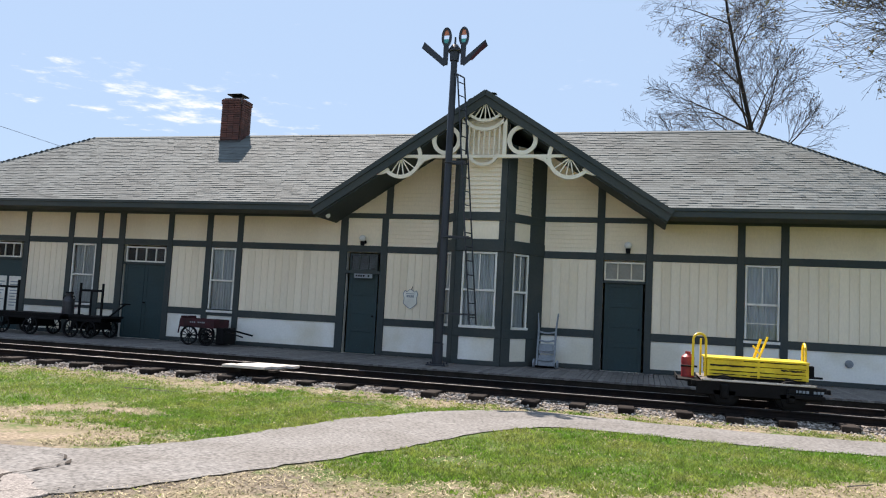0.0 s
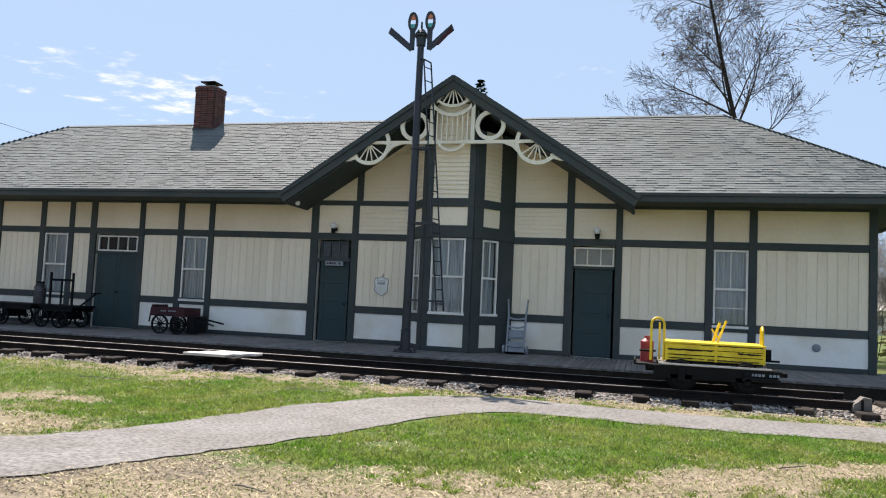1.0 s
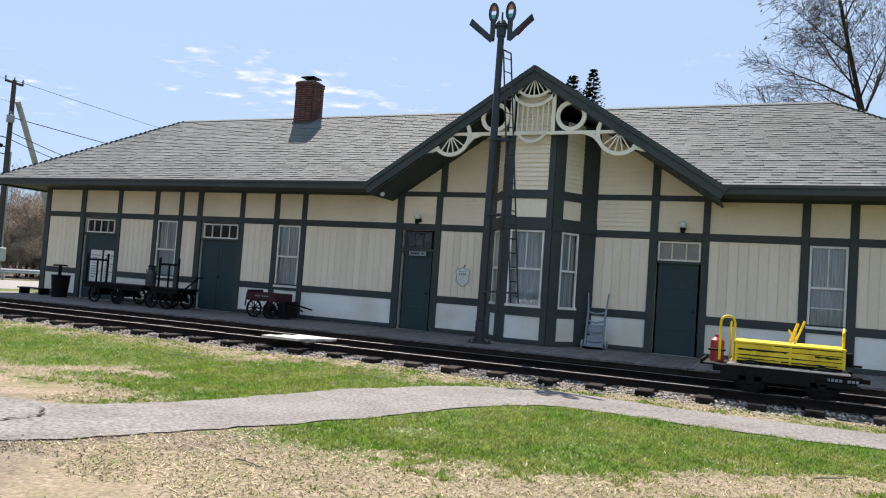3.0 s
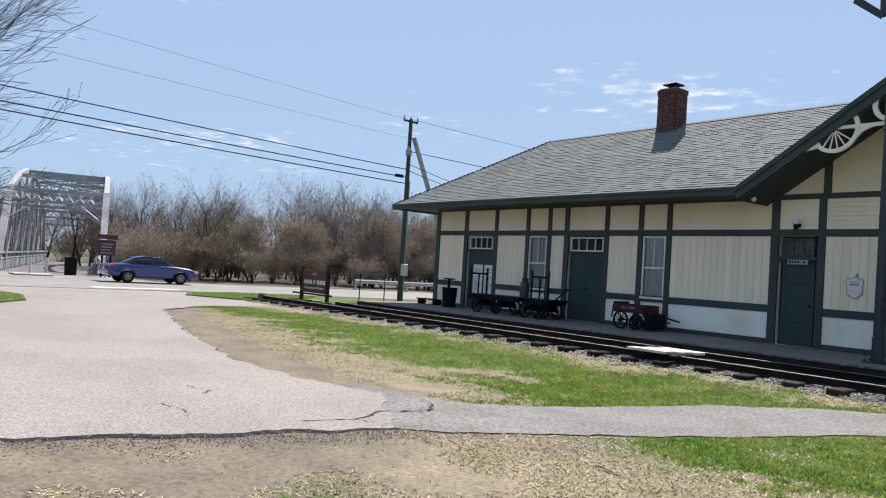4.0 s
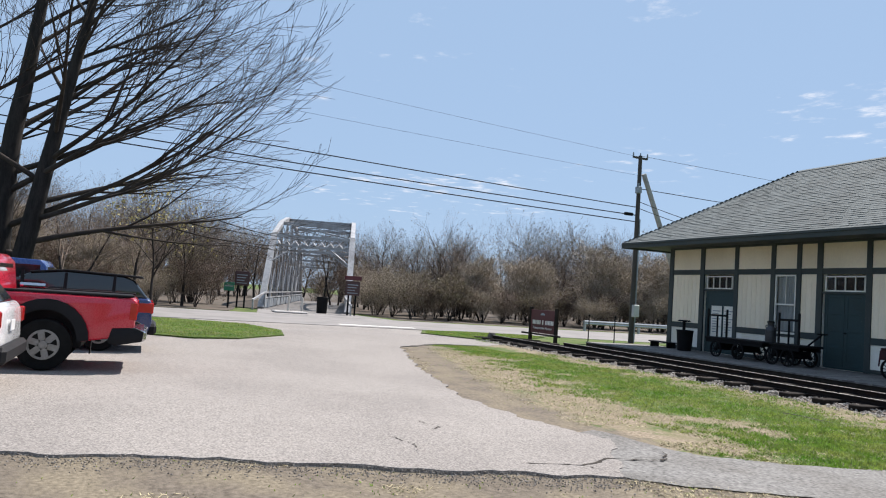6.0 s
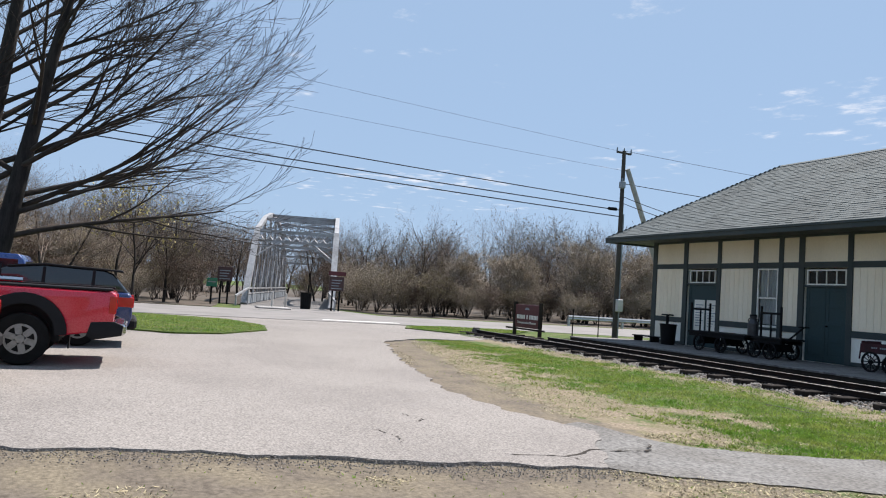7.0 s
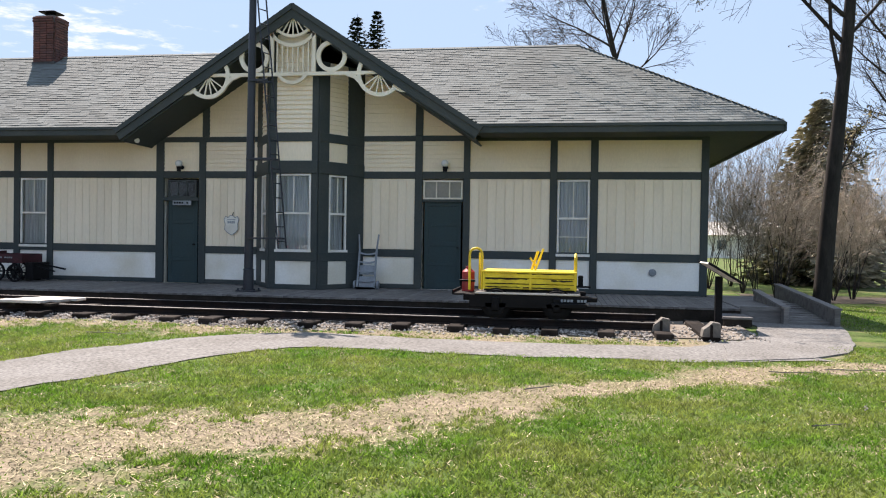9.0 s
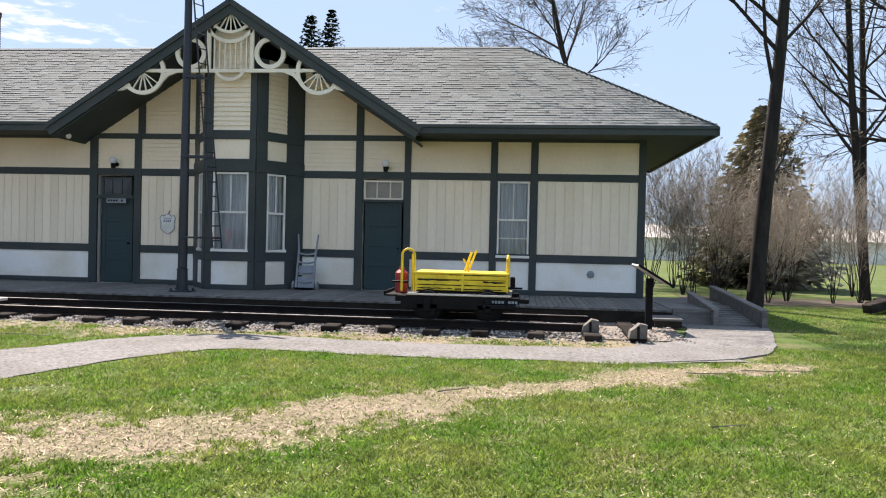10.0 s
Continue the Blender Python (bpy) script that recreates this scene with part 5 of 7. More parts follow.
def wall_things():
    shell = mat("white_globe_glass", (0.75, 0.75, 0.72), 0.05, 3, 10, 0.25, 0.0)
    for x in (-3.30, 3.22):
        g = thing("wall_lamp", pose(x, -0.02, 3.14), "black wall lamp with a white globe over the door", "wall lamp", "door lamps")
        part("bracket", made(lambda bm: (rod(bm, (0.05, 0, -0.02), (0.05, -0.05, -0.02), 0.05, 0.05, 14), rod(bm, (0.05, -0.05, -0.02), (0.05, -0.16, -0.05), 0.018, n=8), rod(bm, (0.05, -0.16, -0.12), (0.05, -0.16, -0.01), 0.05, 0.06, 14))), BLACK, g)
        def globe(bm):
            bmesh.ops.create_uvsphere(bm, u_segments=18, v_segments=12, radius=0.085, matrix=Matrix.Translation((0.045, -0.16, 0.06)))
        part("globe", made(globe), shell, g, "white glass globe", smooth=True)
    g = thing("twin_floodlight", pose(-4.06, -0.85, 3.72), "pale twin floodlight under the eave", "floodlight")
    for s in (-1, 1):
        part("head", made(rod, (s * 0.05, 0, -0.02), (s * 0.16, -0.08, -0.06), 0.03, 0.06, 12), WHITE, g)
    part("mount", made(rod, (0, 0, 0.02), (0, 0, -0.05), 0.045, 0.035, 12), GREYBLUE, g)
    sh = thing("shield_sign", pose(-1.95, -0.024, 1.74), "white railroad shield sign with worn blue lettering", "sign")
    out = [(-0.15, 0.20), (-0.09, 0.17), (-0.04, 0.22), (0.04, 0.22), (0.09, 0.17), (0.15, 0.20), (0.19, 0.12), (0.16, 0.02), (0.17, -0.12), (0.10, -0.19), (0.0, -0.25), (-0.10, -0.19), (-0.17, -0.12), (-0.16, 0.02), (-0.19, 0.12)]
    part("plate", made(prism, out, -0.02, 0.0), WHITE, sh)
    part("rim", made(lambda bm: ribbon(bm, out + out[:1], 0.016, -0.024, -0.018)), GREYBLUE, sh)
    part("lettering", made(lambda bm: [box(bm, -0.10 + 0.05 * k, -0.065 + 0.05 * k, -0.024, -0.0205, 0.03, 0.09) for k in range(4)] + [box(bm, -0.11, 0.10, -0.024, -0.0205, 0.115, 0.13)]), GREYBLUE, sh)
    part("hook", made(rod, (0.04, 0.0, 0.30), (0.02, -0.03, 0.22), 0.01, n=6), BLACK, sh)
    v = thing("wall_vent", pose(7.93, -0.01, 0.80), "small grey round dryer-type vent in the skirting", "vent")
    part("hood", made(lambda bm: (rod(bm, (0, 0, 0), (0, -0.05, 0), 0.085, 0.06, 16), ring(bm, (0, -0.03, 0), (0, 1, 0), 0.07, 0.012, 18, 6))), GREYBLUE, v)
    # posters in the freight doorway
    for x in (-14.55, -13.98):
        p = thing("notice_poster", pose(x, 0.02, 1.34), "white printed notice fixed to the freight door", "poster", "door notices")
        part("sheet", made(box, -0.24, 0.24, -0.012, 0.0, -0.50, 0.50, 0.002), WHITE, p)
        part("lettering", made(lambda bm: [box(bm, -0.18, 0.10 + 0.08 * ((k * 7) % 3 - 1), -0.0145, -0.0125, -0.36 + 0.085 * k, -0.33 + 0.085 * k) for k in range(9)]), GREYBLUE, p)
    t = thing("trash_can", pose(-15.0, -0.85, PLAT), "black round trash can with a flat lid", "trash can")
    part("drum", made(lambda bm: (rod(bm, (0, 0, 0), (0, 0, 0.66), 0.22, 0.27, 20), ring(bm, (0, 0, 0.66), (0, 0, 1), 0.27, 0.02, 22, 6), ring(bm, (0, 0, 0.4), (0, 0, 1), 0.25, 0.012, 22, 6))), BLACK, t, smooth=True)
    part("lid", made(lambda bm: (rod(bm, (-0.06, 0, 0.68), (-0.06, 0, 0.95), 0.05, 0.05, 10), rod(bm, (-0.06, 0, 0.95), (-0.06, 0, 1.0), 0.22, 0.18, 18))), BLACK, t)
    b = thing("low_bench", pose(-16.5, -0.55, PLAT), "low dark bench against the platform's end", "bench")
    part("seat", made(box, -0.55, 0.55, -0.2, 0.2, 0.16, 0.20, 0.006), BLACK, b)
    for x in (-0.45, 0.45):
        part("leg", made(box, x - 0.03, x + 0.03, -0.17, 0.17, 0.0, 0.159), BLACK, b)


def crossing_board():
    g = thing("crossing_planks", pose(-3.08, -5.10, 0.255), "bleached plank crossing laid over the near rail", "plank crossing")
    for k in range(1, 4):
        o = part("plank", made(box, -0.43, 0.43, -0.145, 0.145, 0.0, 0.05, 0.008), PALEWOOD, g)
        o.location = (0.14 * (k - 2) - 0.12, -0.60 + 0.30 * k, 0)
    for x in (-0.35, 0.3):
        part("runner", made(box, x - 0.05, x + 0.05, -0.44, 0.44, -0.045, -0.002, 0.005), WORN, g)


def rail_stop(x, y, label):
    g = thing("rail_stop", pose(x, y, 0.10), label, "rail stop", "rail stops")
    part("block", made(prism, [(-0.13, 0.0), (0.13, 0.0), (0.13, 0.20), (0.02, 0.22), (-0.04, 0.16), (-0.11, 0.11)], -0.10, 0.10), OLDWOOD, g, "grey weathered timber block")
    part("strap", made(box, -0.02, 0.02, -0.106, 0.106, 0.0, 0.18), RAIL, g)


def info_panel():
    g = thing("interpretive_panel", pose(8.55, -4.05, 0.06), "slanted pale information panel on a black post", "information panel")
    part("post", made(box, -0.055, 0.055, -0.055, 0.055, 0, 0.86, 0.006), BLACK, g)
    p = part("panel", made(box, -0.30, 0.30, -0.45, 0.45, -0.015, 0.015, 0.004, pose(0.02, 0, 0.93, 0, 31, 0)), WHITE, g, "pale printed panel")
    part("panel_frame", made(lambda bm: [box(bm, *s, 0.003, pose(0.02, 0, 0.93, 0, 31, 0)) for s in ((-0.32, 0.32, -0.47, -0.451, -0.02, 0.02), (-0.32, 0.32, 0.451, 0.47, -0.02, 0.02))]), BLACK, p)


def ramp():
    g = thing("access_ramp", pose(0, 0, 0), "grey wooden ramp with low solid sides", "ramp")
    # landing at the depot's corner, slope towards the gravel
    part("landing", made(box, 9.17, 10.55, -0.9, 0.6, 0.02, PLAT, 0.01), DECK, g)
    for k in range(9):
        part("plank", made(box, 9.95, 10.66, -3.05 + 0.24 * k, -2.82 + 0.24 * k, 0.02, 0.10 + 0.022 * k, 0.004), DECK, g)
    for x0, x1, y0, y1, za, zb in ((9.86, 9.94, -3.08, -0.9, 0.33, 0.50), (10.67, 10.76, -3.20, 0.6, 0.33, 0.56)):
        bm = bmesh.new()
        v = [bm.verts.new(c) for c in ((x0, y0, 0.02), (x1, y0, 0.02), (x1, y1, 0.02), (x0, y1, 0.02), (x0, y0, za), (x1, y0, za), (x1, y1, zb), (x0, y1, zb))]
        for f in ((0, 1, 2, 3), (4, 5, 6, 7), (0, 1, 5, 4), (1, 2, 6, 5), (2, 3, 7, 6), (3, 0, 4, 7)):
            bm.faces.new([v[k] for k in f])
        part("side_wall", bm, DECK, g)
        bm = bmesh.new()
        v = [bm.verts.new(c) for c in ((x0 - 0.03, y0, za), (x1 + 0.03, y0, za), (x1 + 0.03, y1, zb), (x0 - 0.03, y1, zb), (x0 - 0.03, y0, za + 0.035), (x1 + 0.03, y0, za + 0.035), (x1 + 0.03, y1, zb + 0.035), (x0 - 0.03, y1, zb + 0.035))]
        for f in ((0, 1, 2, 3), (4, 5, 6, 7), (0, 1, 5, 4), (1, 2, 6, 5), (2, 3, 7, 6), (3, 0, 4, 7)):
            bm.faces.new([v[k] for k in f])
        part("side_cap", bm, DECK, g)
    part("front_panel", made(box, 9.17, 9.86, -2.9, -2.84, 0.02, 0.34, 0.006), DECK, g)
    part("side_deck", made(box, 9.17, 9.855, -2.83, -0.91, 0.05, 0.31, 0.006), DECK, g)
    s = thing("wooden_step", pose(8.95, -3.35, 0.05), "single dark wooden step below the platform", "step")
    part("tread", made(box, -0.25, 0.25, -0.36, 0.36, 0.12, 0.16, 0.006), DECK, s)
    part("riser", made(box, -0.23, 0.23, -0.34, 0.34, 0.0, 0.119), WORN, s)


train_signal()
speeder()
baggage_wagon(pose(-13.35, -1.05, PLAT), 2.35, 0.52, 1.42, (0.05, 0.85), "long black baggage wagon with a stake rack")
baggage_wagon(pose(-10.78, -1.05, PLAT), 1.05, 0.12, 0.66, (0.26, 0.94), "short black baggage wagon with a draw handle", handle=True)
milk_can()
red_wagon()
hand_truck()
wall_things()
crossing_board()
rail_stop(7.46, RAIL_NEAR, "weathered wooden stop block at the rail's end")
rail_stop(8.12, RAIL_NEAR - 0.42, "half-buried weathered stop block")
rail_stop(-20.45, RAIL_NEAR, "dark wooden stop block at the rail's end")
info_panel()
ramp()


# ---------------------------------------------------------------- vehicles
RUBBER = mat("tyre_rubber", (0.012, 0.012, 0.012), 0.25, 5, 30, 0.9, 0.2, spec=0.15)
ALLOY = mat("wheel_alloy", (0.27, 0.27, 0.27), 0.15, 6, 30, 0.35, 0.05, metal=0.8)
CHROME = mat("chrome", (0.6, 0.6, 0.62), 0.1, 5, 20, 0.15, 0.02, metal=1.0)
CARGLASS = mat("tinted_car_glass", (0.015, 0.018, 0.02), 0.1, 3, 8, 0.06, 0.0, spec=0.8)
PLASTIC = mat("black_plastic", (0.012, 0.012, 0.014), 0.2, 5, 40, 0.65, 0.1, spec=0.2)
LAMPRED = mat("tail_lamp_red", (0.45, 0.02, 0.02), 0.1, 4, 10, 0.15, 0.0, coat=0.5)
PLATE = mat("plate_white", (0.7, 0.7, 0.7), 0.05, 4, 10, 0.4, 0.0)


def paint(name, c):
    return mat(name, c, 0.05, 1.5, 60, 0.28, 0.01, coat=0.8)


def body_outline(top, z0, wheels, r):
    """Side outline of a car body: the top line from rear to front, and a sill with wheel arches."""
    pts = list(top)
    xs = sorted(wheels, reverse=True)
    for w in xs:
        pts.append((w + r, z0))
        pts += [(w + r * math.cos(a), z0 + 0.02 + (r * 1.0) * math.sin(a)) for a in [math.pi * k / 10 for k in range(1, 10)]]
        pts.append((w - r, z0))
    return pts


def car_wheel(g, x, y, r, w=0.22, side=1, spokes=5):
    t = part("wheel", made(lambda bm: rod(bm, (x, y - w / 2, r), (x, y + w / 2, r), r, r, 28)), RUBBER, g)
    b = t.modifiers.new("round", "BEVEL")
    b.width, b.segments, b.limit_method = 0.035, 2, "ANGLE"
    yo = y + side * (w / 2 + 0.004)
    def rim(bm):
        ribbon(bm, arc(x, r, r * 0.54, 0, 360, 24), 0.035, yo - 0.012, yo + 0.012)
        rod(bm, (x, yo - 0.012, r), (x, yo + 0.014, r), r * 0.18, r * 0.16, 14)
        for k in range(spokes):
            a = 2 * math.pi * k / spokes + 0.3
            ribbon(bm, [(x + r * 0.12 * math.cos(a), r + r * 0.12 * math.sin(a)), (x + r * 0.53 * math.cos(a), r + r * 0.53 * math.sin(a))], r * 0.24, yo - 0.008, yo + 0.008)
    part("rim", made(rim), ALLOY, t, "alloy rim")


def soft(ob, w=0.04, n=2, angle=35):
    b = ob.modifiers.new("round", "BEVEL")
    b.width, b.segments, b.limit_method, b.angle_limit = w, n, "ANGLE", radians(angle)
    ob.data.shade_smooth()
    return ob


def pickup(m, colour, label, flare=None, k=0.95):
    """Front towards +x, the tail at x=0."""
    g = thing("pickup_truck", m @ Matrix.Diagonal((k, k, k, 1)), label, "pickup truck", "parked vehicles")
    W, r = 0.97, 0.40
    wheels = (1.30, 4.72)
    body = body_outline([(0.05, 0.58), (0.02, 0.62), (0.0, 1.14), (0.05, 1.18), (1.95, 1.20), (2.0, 1.08), (4.0, 1.10), (5.35, 1.06), (5.60, 0.95), (5.66, 0.55)], 0.46, wheels, 0.50)
    soft(part("body", made(prism, body, -W, W), colour, g))
    # black sheet on the solid body, in place of the open bed's shaded inside
    part("bed_floor", made(box, 0.10, 1.90, -W + 0.12, W - 0.12, 1.201, 1.215), PLASTIC, g, "black sheet standing for the dark inside of the open bed")
    for y0 in (-W + 0.01, W - 0.07):
        part("bed_rail", made(box, 0.05, 1.92, y0, y0 + 0.06, 1.20, 1.24, 0.01), PLASTIC, g)
    part("tool_bar", made(rod, (1.55, -W + 0.05, 1.27), (1.95, -W + 0.05, 1.27), 0.045, 0.045, 12), CHROME, g)
    cab = [(1.98, 1.10), (2.06, 1.66), (2.18, 1.78), (3.35, 1.80), (3.60, 1.74), (4.25, 1.14), (4.25, 1.08)]
    soft(part("cab", made(prism, cab, -W + 0.06, W - 0.06), colour, g), 0.06, 3)
    for s in (-1, 1):
        y0 = s * (W - 0.055)
        for a, b in (((2.14, 1.16), (2.92, 1.66)), ((2.98, 1.16), (3.52, 1.66))):
            part("side_window", made(prism, [(a[0], a[1]), (b[0] + (0.30 if a[0] > 2.9 else 0), a[1]), (b[0], b[1]), (a[0] + 0.04, b[1])], min(y0, y0 + s * 0.006), max(y0, y0 + s * 0.006)), CARGLASS, g)
        for x in wheels:
            car_wheel(g, x, s * (W - 0.12), r, 0.25, s, 6)
        part("fender_flare", made(lambda bm: ribbon(bm, [(1.30 + 0.55 * math.cos(a), 0.48 + 0.55 * math.sin(a)) for a in [math.pi * q / 14 for q in range(15)]], 0.17, min(s * W, s * (W + 0.035)), max(s * W, s * (W + 0.035)))), flare or PLASTIC, g)
        part("tail_lamp", made(box, -0.012, 0.10, s * W - 0.09, s * W + 0.008, 0.84, 1.12, 0.01), LAMPRED, g)
        part("door_mirror", made(box, 3.75, 3.90, s * (W + 0.02) - 0.1, s * (W + 0.02) + 0.1, 1.15, 1.38, 0.03), PLASTIC, g)
    for x in wheels:
        part("wheel_well", made(box, x - 0.52, x + 0.52, -W + 0.26, W - 0.26, 0.34, 1.0, 0.02), PLASTIC, g)
    part("rear_window", made(prism, [(2.03, 1.24), (2.06, 1.62), (2.05, 1.62), (2.02, 1.24)], -0.62, 0.62), CARGLASS, g)
    part("bumper", made(box, -0.18, 0.04, -W + 0.03, W - 0.03, 0.50, 0.68, 0.04), CHROME, g, "chrome rear bumper")
    for s in (-1, 1):
        soft(part("bumper_corner", made(prism, [(-0.12, 0.50), (-0.14, 0.66), (0.0, 0.72), (0.34, 0.70), (0.40, 0.48), (0.30, 0.42)], min(s * (W - 0.05), s * (W + 0.014)), max(s * (W - 0.05), s * (W + 0.014))), PLASTIC, g), 0.012, 2)
    part("tailgate_handle", made(box, -0.012, 0.0, -0.12, 0.12, 0.98, 1.05, 0.004), PLASTIC, g)
    part("licence_plate", made(box, -0.19, -0.182, -0.15, 0.15, 0.53, 0.67), PLATE, g)
    part("mud_flap", made(box, 0.72, 0.74, -W + 0.02, -W + 0.26, 0.12, 0.46), PLASTIC, g)
    return g


def suv(m, colour, label, k=0.95, low=None):
    g = thing("sport_utility_car", m @ Matrix.Diagonal((k, k, k, 1)), label, "car", "parked vehicles")
    W, r = 0.93, 0.36
    wheels = (0.98, 3.74)
    body = body_outline([(0.06, 0.40), (0.0, 0.62), (0.03, 1.02), (0.10, 1.10), (3.20, 1.06), (4.40, 0.92), (4.62, 0.74), (4.64, 0.40)], 0.32, wheels, 0.43)
    soft(part("body", made(prism, body, -W, W), colour, g), 0.07, 3)
    green = [(0.10, 1.08), (0.42, 1.46), (0.60, 1.53), (1.7, 1.57), (2.30, 1.50), (3.15, 1.07)]
    soft(part("greenhouse", made(prism, green, -W + 0.10, W - 0.10), CARGLASS, g, "dark glass"), 0.05, 2)
    soft(part("roof", made(prism, [(0.22, 1.50), (0.26, 1.555), (1.7, 1.60), (2.34, 1.52), (2.30, 1.49), (1.7, 1.56), (0.60, 1.525)], -W + 0.09, W - 0.09), colour if low is None else low, g), 0.015, 2)
    for s in (-1, 1):
        y0 = s * (W - 0.10)
        for x in (0.75, 1.65, 2.42):
            part("pillar", made(prism, [(x, 1.08), (x + 0.07, 1.08), (x + 0.05, 1.53), (x - 0.0, 1.53)], min(y0, y0 + s * 0.012), max(y0, y0 + s * 0.012)), PLASTIC, g)
        for x in wheels:
            car_wheel(g, x, s * (W - 0.11), r, 0.22, s, 5)
        part("tail_lamp", made(box, -0.012, 0.30, s * W - 0.10, s * W + 0.006, 0.80, 1.02, 0.02), LAMPRED, g)
        part("door_mirror", made(box, 2.85, 2.98, s * (W + 0.02) - 0.09, s * (W + 0.02) + 0.09, 1.06, 1.20, 0.03), colour, g)
        part("door_handle", made(lambda bm: [box(bm, x, x + 0.16, s * W - 0.012, s * W + 0.012, 0.90, 0.93, 0.004) for x in (1.25, 2.2)]), colour, g)
    part("bumper", made(box, -0.10, 0.10, -W + 0.04, W - 0.04, 0.36, 0.58, 0.05), PLASTIC, g)
    part("licence_plate", made(box, -0.022, -0.012, -0.15, 0.15, 0.74, 0.88), PLATE, g)
    return g


def sedan(m, colour):
    """Front towards +x, middle at the origin."""
    g = thing("sedan_car", m, "dark blue sedan driving along the road", "car")
    W, r = 0.84, 0.30
    wheels = (-1.24, 1.28)
    body = body_outline([(-2.10, 0.36), (-2.14, 0.60), (-2.08, 0.86), (-1.45, 0.92), (1.0, 0.86), (1.75, 0.78), (2.08, 0.62), (2.12, 0.34)], 0.26, wheels, 0.36)
    soft(part("body", made(prism, body, -W, W), colour, g), 0.08, 3)
    green = [(-1.55, 0.90), (-0.95, 1.20), (-0.45, 1.28), (0.25, 1.26), (1.02, 0.86)]
    soft(part("greenhouse", made(prism, green, -W + 0.12, W - 0.12), CARGLASS, g, "dark glass"), 0.06, 2)
    soft(part("roof", made(prism, [(-0.98, 1.21), (-0.45, 1.305), (0.25, 1.285), (0.40, 1.20), (0.24, 1.25), (-0.45, 1.27)], -W + 0.11, W - 0.11), colour, g), 0.01, 2)
    for s in (-1, 1):
        y0 = s * (W - 0.12)
        for x, d in ((-1.05, 0.30), (-0.12, 0.0), (0.72, -0.38)):
            part("pillar", made(prism, [(x, 0.90), (x + 0.07, 0.90), (x + 0.05 + d, 1.25), (x + d, 1.25)], min(y0, y0 + s * 0.02), max(y0, y0 + s * 0.02)), colour, g)
        for x in wheels:
            car_wheel(g, x, s * (W - 0.10), r, 0.20, s, 5)
        part("tail_lamp", made(box, -2.135, -1.90, s * W - 0.20, s * W + 0.004, 0.70, 0.82, 0.02), LAMPRED, g)
        part("headlight", made(box, 1.86, 2.08, s * W - 0.22, s * W + 0.002, 0.58, 0.70, 0.02), CHROME, g)
        part("door_mirror", made(box, 0.70, 0.82, s * (W + 0.03) - 0.07, s * (W + 0.03) + 0.07, 0.86, 0.96, 0.02), colour, g)
    part("licence_plate", made(box, -2.155, -2.14, -0.14, 0.14, 0.60, 0.70), PLATE, g)
    return g


REDP, BLUEP, SILVER, WHITEP = paint("red_car_paint", (0.55, 0.008, 0.032)), paint("blue_car_paint", (0.012, 0.03, 0.12)), paint("silver_car_paint", (0.55, 0.57, 0.60)), paint("white_car_paint", (0.72, 0.73, 0.75))
BLUET = paint("bright_blue_paint", (0.015, 0.06, 0.26))
pickup(pose(-8.15, -17.55, 0.035, 0, 0, -90), REDP, "red pickup truck with black fender flares, parked")
suv(pose(-11.5, -17.28, 0.035, 0, 0, -90), BLUEP, "dark blue sport utility car, parked tail out", low=PLASTIC)
pickup(pose(-14.5, -17.6, 0.035, 0, 0, -90), BLUET, "bright blue pickup truck, parked farther along")
suv(pose(-5.45, -18.97, 0.035, 0, 0, -90), WHITEP, "white sport utility car, parked tail out")
blue_sedan = sedan(pose(-27.5, -8.8, 0.045, 0, 0, 90), paint("deep_blue_paint", (0.010, 0.042, 0.20)))


# ---------------------------------------------------------------- bridge, pole, signs
BRIDGEP = mat("bridge_silver_paint", (0.33, 0.335, 0.345), 0.25, 1.5, 10, 0.6, 0.05, second=(0.23, 0.23, 0.235))


def beam(bm, p, q, w, h=None):
    """A square bar from p to q."""
    p, q = Vector(p), Vector(q)
    d = q - p
    m = Matrix.Translation(p) @ d.to_track_quat("Z", "Y").to_matrix().to_4x4()
    h = h or w
    box(bm, -w / 2, w / 2, -h / 2, h / 2, 0, d.length, 0, m)


